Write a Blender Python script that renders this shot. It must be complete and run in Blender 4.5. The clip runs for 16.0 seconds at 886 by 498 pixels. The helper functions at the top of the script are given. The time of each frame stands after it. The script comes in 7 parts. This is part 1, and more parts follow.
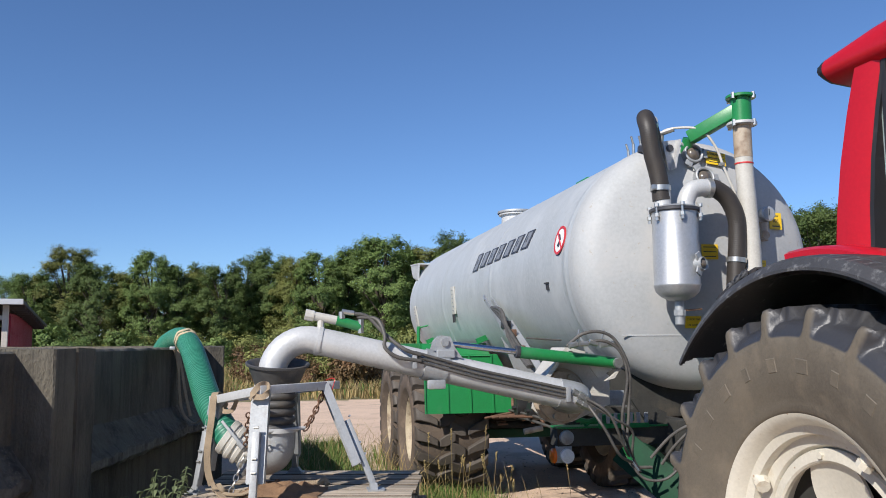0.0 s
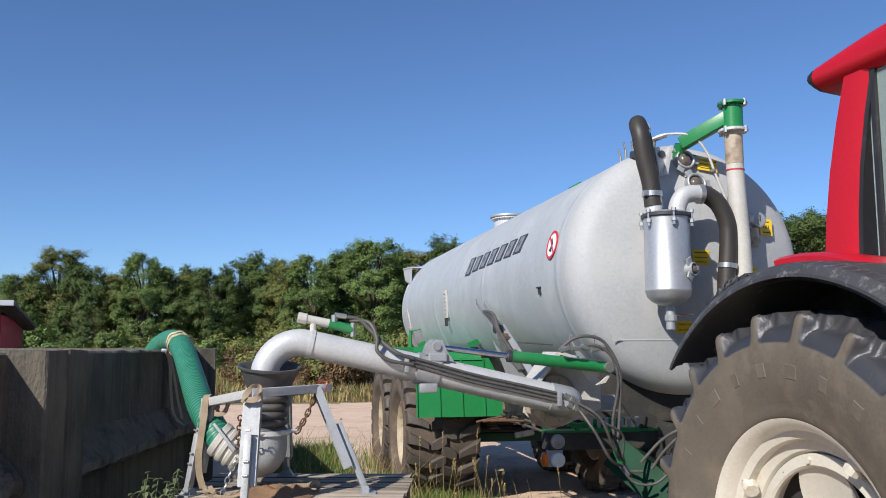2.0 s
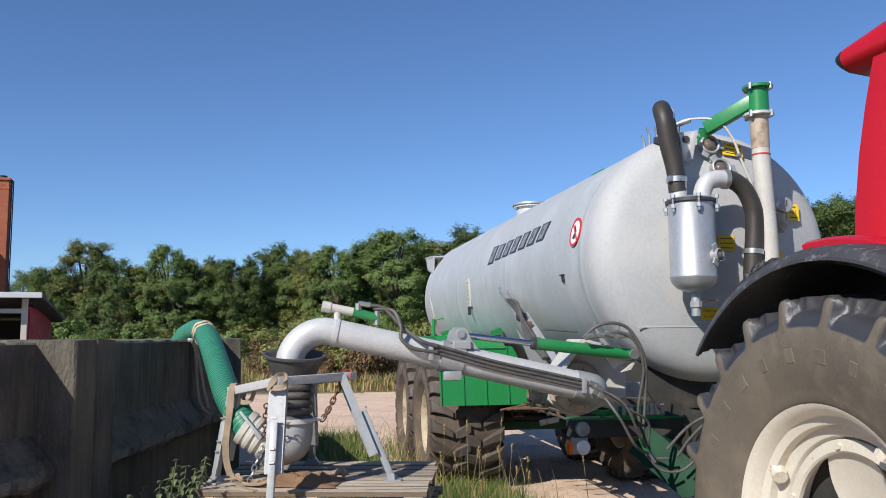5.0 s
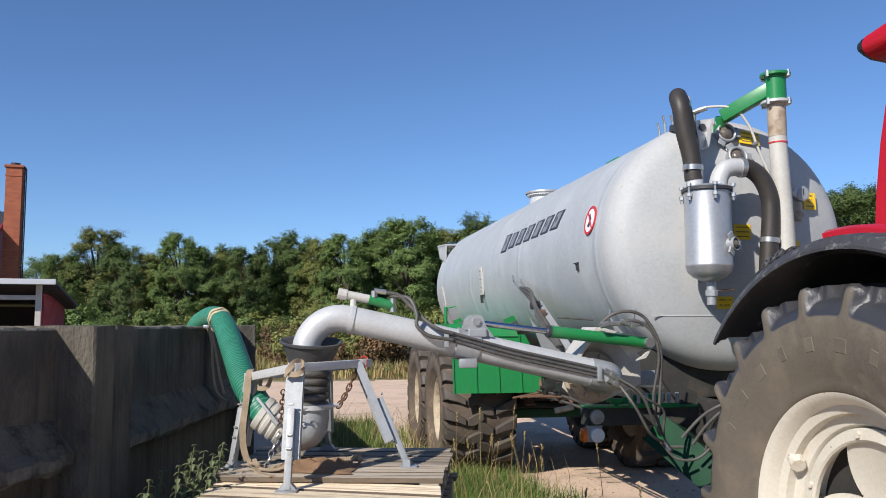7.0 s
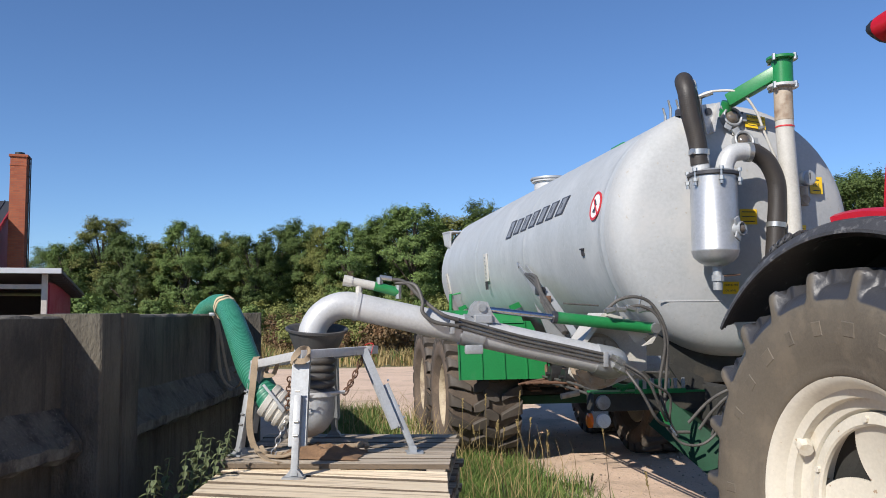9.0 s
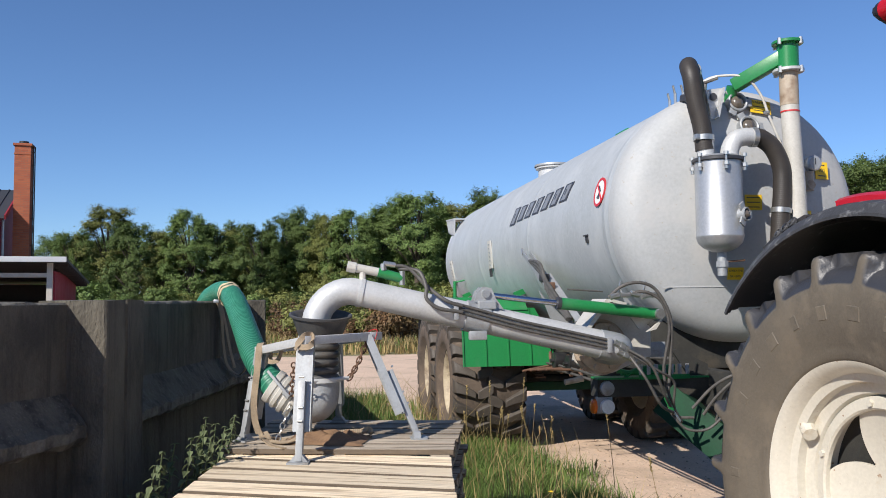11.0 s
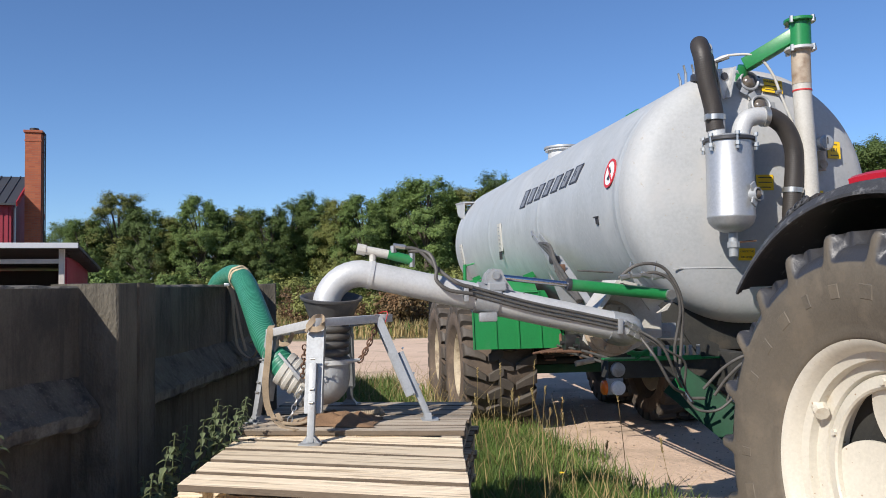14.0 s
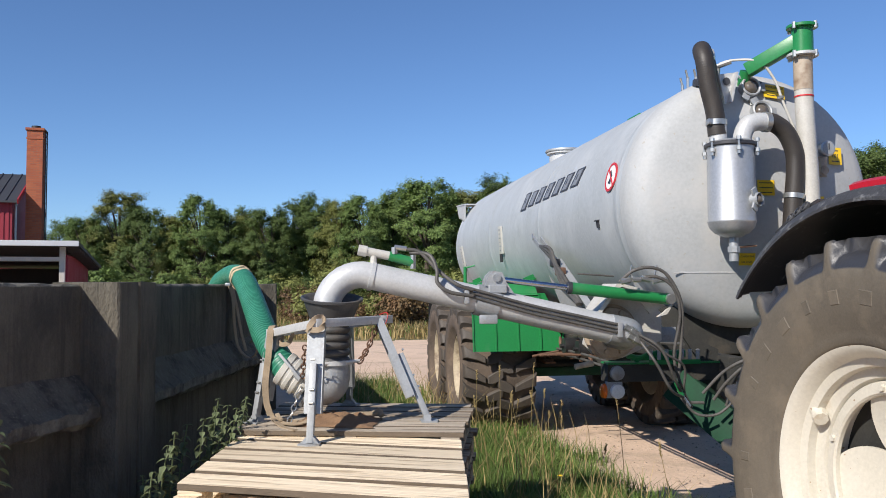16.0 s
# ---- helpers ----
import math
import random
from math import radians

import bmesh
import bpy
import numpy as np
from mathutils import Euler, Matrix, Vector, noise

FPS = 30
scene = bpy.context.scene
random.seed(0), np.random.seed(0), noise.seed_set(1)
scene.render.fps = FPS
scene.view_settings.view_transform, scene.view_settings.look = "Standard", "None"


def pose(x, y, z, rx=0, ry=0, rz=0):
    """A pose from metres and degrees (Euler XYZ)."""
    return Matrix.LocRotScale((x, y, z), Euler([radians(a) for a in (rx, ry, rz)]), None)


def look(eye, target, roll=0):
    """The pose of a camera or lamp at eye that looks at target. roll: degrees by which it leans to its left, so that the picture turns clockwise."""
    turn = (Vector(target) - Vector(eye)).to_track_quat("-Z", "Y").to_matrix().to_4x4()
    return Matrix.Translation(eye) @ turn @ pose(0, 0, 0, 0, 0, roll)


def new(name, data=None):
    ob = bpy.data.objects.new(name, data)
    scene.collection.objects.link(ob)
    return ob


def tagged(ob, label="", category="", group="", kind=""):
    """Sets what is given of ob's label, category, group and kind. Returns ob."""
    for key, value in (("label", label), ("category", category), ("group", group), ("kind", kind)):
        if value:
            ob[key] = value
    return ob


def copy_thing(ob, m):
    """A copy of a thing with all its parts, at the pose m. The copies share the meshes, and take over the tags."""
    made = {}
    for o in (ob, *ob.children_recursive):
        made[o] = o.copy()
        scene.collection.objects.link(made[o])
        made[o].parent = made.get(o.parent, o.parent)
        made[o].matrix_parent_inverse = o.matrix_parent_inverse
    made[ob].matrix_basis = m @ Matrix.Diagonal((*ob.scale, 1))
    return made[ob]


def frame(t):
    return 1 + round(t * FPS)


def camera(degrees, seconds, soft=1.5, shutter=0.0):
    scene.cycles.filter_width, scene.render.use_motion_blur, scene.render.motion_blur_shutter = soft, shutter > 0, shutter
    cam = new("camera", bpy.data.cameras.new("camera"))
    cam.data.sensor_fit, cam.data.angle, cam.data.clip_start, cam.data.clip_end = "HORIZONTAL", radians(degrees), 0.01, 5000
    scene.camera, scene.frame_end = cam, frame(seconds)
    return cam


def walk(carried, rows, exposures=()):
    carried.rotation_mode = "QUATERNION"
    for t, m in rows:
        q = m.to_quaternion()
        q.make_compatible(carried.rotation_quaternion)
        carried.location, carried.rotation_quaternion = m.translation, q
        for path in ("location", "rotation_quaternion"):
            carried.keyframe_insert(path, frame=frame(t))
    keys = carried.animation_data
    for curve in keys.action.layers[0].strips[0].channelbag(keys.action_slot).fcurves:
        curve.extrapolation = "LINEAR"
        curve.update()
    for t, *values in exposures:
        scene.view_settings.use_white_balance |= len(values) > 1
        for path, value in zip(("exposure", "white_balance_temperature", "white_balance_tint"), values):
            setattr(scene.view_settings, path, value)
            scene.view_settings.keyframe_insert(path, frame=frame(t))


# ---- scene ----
cam = camera(56.0, 16.0, soft=0.95)
PATH = [
    (0, (0.038, -0.010, 1.721), (0.1446, 1.9746, 1.9460), -0.35),
    (0.5, (0.041, -0.011, 1.722), (0.1514, 1.9733, 1.9440), -0.47),
    (1, (0.041, -0.018, 1.722), (0.1601, 1.9658, 1.9486), -0.27),
    (1.5, (0.042, -0.021, 1.722), (0.1578, 1.9612, 1.9591), -0.25),
    (2, (0.036, -0.029, 1.722), (0.1605, 1.9539, 1.9553), -0.05),
    (2.5, (0.037, -0.031, 1.723), (0.1629, 1.9517, 1.9529), 0.12),
    (3, (0.034, -0.039, 1.721), (0.1570, 1.9433, 1.9581), 0.09),
    (3.5, (0.033, -0.033, 1.722), (0.1434, 1.9507, 1.9520), -0.06),
    (4, (0.028, -0.023, 1.717), (0.1226, 1.9625, 1.9393), -0.11),
    (4.5, (0.030, -0.022, 1.714), (0.1128, 1.9645, 1.9333), -0.37),
    (5, (0.029, -0.021, 1.711), (0.1010, 1.9664, 1.9201), -0.37),
    (5.2, (0.025, -0.012, 1.710), (0.0853, 1.9766, 1.9159), -0.28),
    (7.5, (-0.008, -0.024, 1.706), (0.0357, 1.9668, 1.8797), -0.14),
    (8, (-0.009, -0.021, 1.705), (0.0267, 1.9718, 1.8697), -0.24),
    (8.5, (-0.011, -0.011, 1.703), (0.0247, 1.9818, 1.8587), -0.34),
    (10.8, (-0.011, -0.010, 1.698), (0.0264, 1.9847, 1.8330), -0.51),
    (11, (-0.008, -0.003, 1.690), (0.0192, 1.9926, 1.8129), -0.51),
    (11.5, (-0.007, 0.007, 1.677), (-0.0007, 2.0051, 1.7725), -0.68),
    (12, (-0.010, 0.011, 1.673), (0.0002, 2.0095, 1.7574), -0.57),
    (12.5, (-0.008, 0.010, 1.674), (-0.0001, 2.0079, 1.7603), -0.96),
    (13, (-0.006, 0.013, 1.674), (-0.0033, 2.0115, 1.7601), -0.97),
    (13.5, (-0.008, 0.006, 1.675), (-0.0047, 2.0044, 1.7631), -0.82),
    (14, (-0.009, 0.003, 1.675), (-0.0054, 2.0014, 1.7610), -0.81),
    (14.5, (-0.010, -0.000, 1.675), (-0.0063, 1.9980, 1.7578), -0.52),
    (15, (-0.012, -0.002, 1.678), (-0.0107, 1.9960, 1.7661), -0.41),
    (15.5, (-0.013, -0.006, 1.679), (-0.0100, 1.9915, 1.7679), -0.27),
    (16, (-0.013, -0.007, 1.676), (-0.0101, 1.9907, 1.7662), -0.23),
]
walk(cam, [(t, look(e, g, r)) for t, e, g, r in PATH],
     exposures=((0, 0.22, 6200, 12), (16, 0.25, 6300, 12)))

# ---- light ----
SUN_ELEV, SUN_AZ = 35.4, 219.3   # azimuth clockwise from +y
world = bpy.data.worlds.new("sky")
scene.world = world
world.use_nodes = True
wn = world.node_tree
sky = wn.nodes.new("ShaderNodeTexSky")
sky.sky_type = 'NISHITA'
sky.sun_disc = False
sky.sun_elevation = radians(SUN_ELEV)
sky.sun_rotation = radians(SUN_AZ)
sky.altitude = 1500
sky.air_density = 1.0
sky.dust_density = 0.3
sky.ozone_density = 7.0
wn.links.new(sky.outputs[0], wn.nodes["Background"].inputs[0])
wn.nodes["Background"].inputs[1].default_value = 0.107
sun = new("sun", bpy.data.lights.new("sun", 'SUN'))
sun.data.energy = 5.0
sun.data.angle = radians(0.53)
sun.data.color = (1.0, 0.93, 0.82)
sa, se = radians(SUN_AZ), radians(SUN_ELEV)
sun.matrix_world = look((0, 0, 30), Vector((0, 0, 30)) - Vector((math.sin(sa) * math.cos(se), math.cos(sa) * math.cos(se), math.sin(se))))
scene.view_settings.exposure = 0.0


# ---- materials ----
def mat(name, c1, c2=None, rough=0.6, metal=0.0, scale=6.0, fine=60.0, bump=0.0, bump_scale=80.0, c3=None,
        c3_scale=1.5, c3_at=0.6, rough_var=0.15, stretch=(1, 1, 1), random_amount=0.0, specular=0.5, island=False,
        streak=None, streak_at=0.55, specks=None, speck_scale=60.0, speck_at=0.66, speck_stretch=(1, 1, 1)):
    """Two-scale procedural surface: c1/c2 grain, c3 stains, fine relief."""
    m = bpy.data.materials.new(name)
    m.use_nodes = True
    nt = m.node_tree
    N, L = nt.nodes, nt.links
    b = N["Principled BSDF"]
    b.inputs["Metallic"].default_value = metal
    b.inputs["Specular IOR Level"].default_value = specular
    c2 = c2 or tuple(v * 0.8 for v in c1)
    tc = N.new("ShaderNodeTexCoord")
    mp = N.new("ShaderNodeMapping")
    mp.inputs["Scale"].default_value = stretch
    oi = N.new("ShaderNodeObjectInfo")
    sh = N.new("ShaderNodeVectorMath")
    sh.operation = 'MULTIPLY_ADD'
    sh.inputs[1].default_value = (7.3, 5.1, 3.7)
    L.new(oi.outputs["Random"], sh.inputs[0])
    L.new(tc.outputs["Object"], sh.inputs[2])
    L.new(sh.outputs[0], mp.inputs[0])

    def nz(s, detail=5, rough_n=0.6, src=None):
        n = N.new("ShaderNodeTexNoise")
        n.inputs["Scale"].default_value = s
        n.inputs["Detail"].default_value = detail
        n.inputs["Roughness"].default_value = rough_n
        L.new((src or mp).outputs[0], n.inputs["Vector"])
        return n

    def mixc(f, a, bb, blend='MIX'):
        x = N.new("ShaderNodeMix")
        x.data_type, x.blend_type = 'RGBA', blend
        for i, v in ((0, f), (6, a), (7, bb)):
            if isinstance(v, (float, int)):
                x.inputs[i].default_value = v
            elif isinstance(v, tuple):
                x.inputs[i].default_value = (*v, 1)
            else:
                L.new(v, x.inputs[i])
        return x.outputs[2]

    def ramp(src, lo, hi):
        r = N.new("ShaderNodeMapRange")
        r.inputs[1].default_value, r.inputs[2].default_value = lo, hi
        L.new(src, r.inputs[0])
        return r.outputs[0]
    big, small = nz(scale), nz(fine, 3)
    col = mixc(ramp(big.outputs[0], 0.32, 0.68), c1, c2)
    col = mixc(ramp(small.outputs[0], 0.3, 0.8), col, mixc(0.5, col, tuple(min(1, v * 1.25) for v in c1)))
    if c3:
        st = nz(c3_scale, 7, 0.68)
        col = mixc(ramp(st.outputs[0], c3_at - 0.06, c3_at + 0.09), col, c3)
    if streak:
        ms = N.new("ShaderNodeMapping")
        ms.inputs["Scale"].default_value = (1, 1, 0.06)
        L.new(sh.outputs[0], ms.inputs[0])
        st = nz(14.0, 6, 0.7, ms)
        col = mixc(ramp(st.outputs[0], streak_at - 0.08, streak_at + 0.16), col, streak)
    speck_f = None
    if specks:
        ms = N.new("ShaderNodeMapping")
        ms.inputs["Scale"].default_value = speck_stretch
        L.new(sh.outputs[0], ms.inputs[0])
        sp = nz(speck_scale, 2, 0.5, ms)
        speck_f = ramp(sp.outputs[0], speck_at - 0.03, speck_at + 0.03)
        col = mixc(speck_f, col, specks)
    if random_amount:
        if island:
            g = N.new("ShaderNodeNewGeometry")
            rnd = g.outputs["Random Per Island"]
        else:
            g = N.new("ShaderNodeObjectInfo")
            rnd = g.outputs["Random"]
        hv = N.new("ShaderNodeHueSaturation")
        r = N.new("ShaderNodeMapRange")
        r.inputs[3].default_value, r.inputs[4].default_value = 1 - random_amount, 1 + random_amount
        L.new(rnd, r.inputs[0])
        L.new(r.outputs[0], hv.inputs["Value"])
        L.new(col, hv.inputs["Color"])
        col = hv.outputs[0]
    L.new(col, b.inputs["Base Color"])
    r = N.new("ShaderNodeMapRange")
    r.inputs[3].default_value, r.inputs[4].default_value = max(0.02, rough - rough_var), min(1, rough + rough_var)
    L.new(big.outputs[0], r.inputs[0])
    L.new(r.outputs[0], b.inputs["Roughness"])
    if bump:
        bn = nz(bump_scale, 4)
        bp = N.new("ShaderNodeBump")
        bp.inputs["Strength"].default_value = min(1.0, bump)
        bp.inputs["Distance"].default_value = 0.01 if bump <= 1 else 0.01 * bump
        L.new(bn.outputs[0], bp.inputs["Height"])
        L.new(bp.outputs[0], b.inputs["Normal"])
    return m


def glass_mat(name, color, rough=0.03):
    m = mat(name, color, color, rough=rough, rough_var=0.01)
    m.node_tree.nodes["Principled BSDF"].inputs["Transmission Weight"].default_value = 0.6
    return m


GALV = mat("galvanised_steel", (0.405, 0.428, 0.438), (0.345, 0.366, 0.376), rough=0.5, metal=0.1, scale=2.6, fine=38, bump=0.05, bump_scale=26,
           c3=(0.48, 0.50, 0.505), c3_scale=1.6, c3_at=0.57, stretch=(1, 1, 0.7), streak=(0.31, 0.325, 0.33), streak_at=0.65, specks=(0.45, 0.46, 0.46), speck_scale=34, speck_at=0.66)
GALV_END = mat("galvanised_end_plate", (0.39, 0.40, 0.40), (0.345, 0.355, 0.355), rough=0.68, metal=0.05, scale=1.9, fine=40, bump=0.05, bump_scale=22,
               c3=(0.45, 0.445, 0.43), c3_scale=1.3, c3_at=0.55, specks=(0.37, 0.35, 0.31), speck_scale=30, speck_at=0.71)
GALV_PIPE = mat("galvanised_pipe", (0.50, 0.505, 0.50), (0.41, 0.415, 0.412), rough=0.46, metal=0.15, scale=6, fine=70, bump=0.1, bump_scale=70, c3=(0.55, 0.55, 0.54), c3_scale=9, c3_at=0.58, specks=(0.22, 0.20, 0.17), speck_scale=18, speck_at=0.72)
GALV_OLD = mat("dull_galvanised_steel", (0.36, 0.375, 0.385), (0.27, 0.28, 0.285), rough=0.55, metal=0.4, scale=9, fine=90, bump=0.1, c3=(0.24, 0.22, 0.2), c3_scale=6, c3_at=0.64)
WHITE_STEEL = mat("pale_painted_steel", (0.50, 0.485, 0.44), (0.40, 0.38, 0.335), rough=0.5, scale=7, fine=80, bump=0.06, c3=(0.3, 0.24, 0.18), c3_scale=4, c3_at=0.66)
CREAM = mat("cream_rim_paint", (0.545, 0.515, 0.435), (0.48, 0.45, 0.37), rough=0.38, scale=4, fine=70, c3=(0.46, 0.37, 0.25), c3_scale=6, c3_at=0.66, specks=(0.30, 0.20, 0.12), speck_scale=40, speck_at=0.74)
GREEN = mat("green_paint", (0.018, 0.20, 0.055), (0.014, 0.165, 0.045), rough=0.35, scale=3, fine=60, c3=(0.05, 0.20, 0.08), c3_scale=2.4, c3_at=0.62, bump=0.03)
# Darker copy of the green paint, with the shade under the tanker put in.
GREEN_DARK = mat("shaded_green_paint", (0.006, 0.050, 0.021), (0.009, 0.032, 0.017), specular=0.25, rough=0.65, scale=5, fine=60, c3=(0.026, 0.032, 0.020), c3_scale=3, c3_at=0.62)
GREEN_HOSE = mat("green_hose_plastic", (0.018, 0.15, 0.088), (0.013, 0.11, 0.066), rough=0.45, scale=6, fine=60)
HOSE_RIB = mat("pale_green_hose_rib", (0.060, 0.235, 0.150), (0.042, 0.19, 0.12), rough=0.4, scale=6, fine=60)
RED = mat("red_paint", (0.42, 0.008, 0.018), (0.37, 0.006, 0.015), specular=0.35, rough=0.30, scale=2, fine=50, rough_var=0.06)
BLACK_PLASTIC = mat("black_plastic", (0.014, 0.014, 0.015), (0.022, 0.022, 0.023), rough=0.5, scale=5, fine=120, bump=0.1, c3=(0.06, 0.056, 0.05), c3_scale=3, c3_at=0.62)
RUBBER = mat("tractor_tyre_rubber", (0.118, 0.100, 0.074), (0.084, 0.071, 0.054), rough=0.72, scale=3.0, fine=90, bump=0.18, bump_scale=70, c3=(0.146, 0.121, 0.088), c3_scale=5.5, c3_at=0.56)


def dark_rubber(m, colour, rough):
    """Where the tread attribute is high, the surface turns to dark smooth rubber."""
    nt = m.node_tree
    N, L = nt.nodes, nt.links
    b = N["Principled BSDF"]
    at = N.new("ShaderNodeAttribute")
    at.attribute_name = "tread_dark"
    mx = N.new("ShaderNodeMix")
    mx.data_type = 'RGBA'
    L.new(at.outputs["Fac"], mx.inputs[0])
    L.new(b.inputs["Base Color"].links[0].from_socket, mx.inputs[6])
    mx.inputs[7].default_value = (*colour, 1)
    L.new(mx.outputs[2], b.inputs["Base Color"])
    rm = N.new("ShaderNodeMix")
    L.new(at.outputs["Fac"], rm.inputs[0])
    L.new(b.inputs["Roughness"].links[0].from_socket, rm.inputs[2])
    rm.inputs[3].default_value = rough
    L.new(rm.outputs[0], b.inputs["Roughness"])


dark_rubber(RUBBER, (0.036, 0.037, 0.042), 0.42)
RUBBER_MUD = mat("muddy_tyre_rubber", (0.125, 0.092, 0.066), (0.060, 0.047, 0.036), rough=0.8, scale=4, fine=50, bump=0.3, bump_scale=50, c3=(0.175, 0.130, 0.094), c3_scale=4.5, c3_at=0.60)
HOSE = mat("ribbed_black_hose", (0.026, 0.022, 0.019), (0.045, 0.038, 0.032), rough=0.55, scale=9, fine=90, bump=0.15, bump_scale=60)
HYD = mat("dusty_hydraulic_hose", (0.095, 0.089, 0.08), (0.038, 0.036, 0.033), rough=0.6, scale=12, fine=90)
# Steel darkened for the shade under and behind parts, put into its colour.
SHADE_STEEL = mat("shade_dark_steel", (0.035, 0.034, 0.029), (0.02, 0.02, 0.018), rough=0.75, scale=5, fine=60, bump=0.2, c3=(0.07, 0.06, 0.045), c3_scale=3, c3_at=0.6)
LUG_MUD = mat("muddy_lug_rubber", (0.088, 0.073, 0.058), (0.052, 0.044, 0.037), rough=0.65, scale=4, fine=50, bump=0.25, bump_scale=50, c3=(0.06, 0.05, 0.042), c3_scale=3.4, c3_at=0.58)
CHROME = mat("polished_rod", (0.6, 0.61, 0.63), (0.5, 0.51, 0.53), rough=0.16, metal=1.0, rough_var=0.05)
STEEL = mat("zinc_fitting", (0.5, 0.5, 0.48), (0.36, 0.36, 0.34), rough=0.35, metal=0.8, scale=20, fine=120)
RUST = mat("rusty_steel", (0.16, 0.085, 0.05), (0.09, 0.05, 0.035), rough=0.8, scale=14, fine=90, bump=0.2)
RUSTY_CAST = mat("worn_cast_steel", (0.42, 0.36, 0.28), (0.30, 0.22, 0.15), rough=0.65, scale=8, fine=80, bump=0.15, c3=(0.2, 0.13, 0.08), c3_scale=5, c3_at=0.58)
FENDER = mat("scuffed_fender_plastic", (0.030, 0.030, 0.032), (0.046, 0.046, 0.048), rough=0.5, specular=0.35, scale=6, fine=120, bump=0.15, bump_scale=90, c3=(0.10, 0.10, 0.10), c3_scale=16, c3_at=0.64, specks=(0.17, 0.17, 0.17), speck_scale=26, speck_at=0.72, speck_stretch=(1, 0.3, 1))
FENDER_EDGE = mat("chafed_fender_edge", (0.050, 0.050, 0.053), (0.034, 0.034, 0.036), rough=0.55, scale=12, fine=140, bump=0.2, bump_scale=90, c3=(0.17, 0.17, 0.17), c3_scale=22, c3_at=0.6)
YELLOW = mat("yellow_sticker", (0.72, 0.47, 0.015), (0.66, 0.42, 0.02), rough=0.4, scale=6)
WHITE = mat("white_sticker", (0.75, 0.75, 0.73), (0.68, 0.68, 0.66), rough=0.4)
SIGN_RED = mat("red_print", (0.55, 0.03, 0.03), rough=0.4)
INK = mat("dark_print", (0.03, 0.03, 0.035), (0.05, 0.05, 0.055), rough=0.45, scale=10)
INK_GREY = mat("grey_print", (0.20, 0.21, 0.225), rough=0.45)
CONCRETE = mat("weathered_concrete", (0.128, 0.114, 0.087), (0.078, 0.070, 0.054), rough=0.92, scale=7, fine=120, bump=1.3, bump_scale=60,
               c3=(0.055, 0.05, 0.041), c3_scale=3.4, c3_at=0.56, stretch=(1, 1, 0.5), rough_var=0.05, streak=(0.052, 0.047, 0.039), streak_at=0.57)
# Chipped lip, made paler still by putting the light it catches into the colour.
CONCRETE_LIP = mat("chipped_lit_concrete_edge", (0.20, 0.185, 0.15), (0.11, 0.10, 0.08), rough=0.95, scale=9, fine=110, bump=2.0, bump_scale=40,
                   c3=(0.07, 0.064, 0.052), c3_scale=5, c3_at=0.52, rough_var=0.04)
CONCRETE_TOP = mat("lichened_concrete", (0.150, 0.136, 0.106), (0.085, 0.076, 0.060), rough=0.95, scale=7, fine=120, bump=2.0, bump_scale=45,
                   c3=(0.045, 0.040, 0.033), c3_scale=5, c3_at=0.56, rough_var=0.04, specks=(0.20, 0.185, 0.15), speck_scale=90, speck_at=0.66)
WOOD_NEW = mat("pale_pallet_wood", (0.82, 0.69, 0.50), (0.68, 0.54, 0.365), rough=0.78, scale=2.2, fine=9, bump=0.8, bump_scale=9, stretch=(0.35, 9, 9),
               c3=(0.32, 0.235, 0.15), c3_scale=1.3, c3_at=0.585, random_amount=0.22, specks=(0.50, 0.385, 0.25), speck_scale=9, speck_at=0.62, speck_stretch=(0.25, 4, 4))
WOOD_OLD = mat("grey_pallet_wood", (0.46, 0.39, 0.30), (0.29, 0.24, 0.185), rough=0.88, scale=2.2, fine=9, bump=1.0, bump_scale=9, stretch=(0.35, 9, 9),
               c3=(0.14, 0.115, 0.088), c3_scale=1.3, c3_at=0.56, random_amount=0.28, specks=(0.22, 0.18, 0.135), speck_scale=9, speck_at=0.60, speck_stretch=(0.25, 4, 4))
# Brown sawn edges, with the shade of the board gaps put into the colour.
WOOD_EDGE = mat("gap_shade_board_edges", (0.15, 0.115, 0.08), (0.09, 0.07, 0.05), rough=0.9, scale=6, fine=40, bump=0.4, stretch=(1, 4, 4))
DIRTY_CREAM = mat("dirty_cream_rim", (0.47, 0.40, 0.28), (0.33, 0.265, 0.18), rough=0.6, scale=6, fine=60, bump=0.15, c3=(0.19, 0.14, 0.095), c3_scale=5, c3_at=0.57)
CANVAS_PALE = mat("pale_webbing", (0.55, 0.44, 0.28), (0.42, 0.33, 0.2), rough=0.9, scale=12, fine=150, bump=0.3, bump_scale=200)
CANVAS = mat("tan_webbing", (0.33, 0.255, 0.17), (0.22, 0.168, 0.112), rough=0.9, scale=12, fine=150, bump=0.3, bump_scale=200)
ORANGE_LENS = mat("orange_reflector", (0.8, 0.16, 0.02), rough=0.2)
WHITE_LENS = mat("white_reflector", (0.8, 0.8, 0.78), rough=0.25)
BLACK_RUBBER = mat("funnel_rubber", (0.05, 0.05, 0.051), (0.075, 0.073, 0.07), rough=0.55, scale=8, fine=70, bump=0.1, c3=(0.13, 0.115, 0.095), c3_scale=5, c3_at=0.58)
GALV_BRIGHT = mat("dull_aluminium_can", (0.45, 0.46, 0.47), (0.37, 0.38, 0.39), rough=0.44, metal=0.6, scale=5, fine=60, bump=0.06, bump_scale=25)
GLASS = glass_mat("tinted_cab_glass", (0.35, 0.42, 0.40))
SIGHT = mat("sight_glass", (0.12, 0.1, 0.08), rough=0.08, specular=0.8)


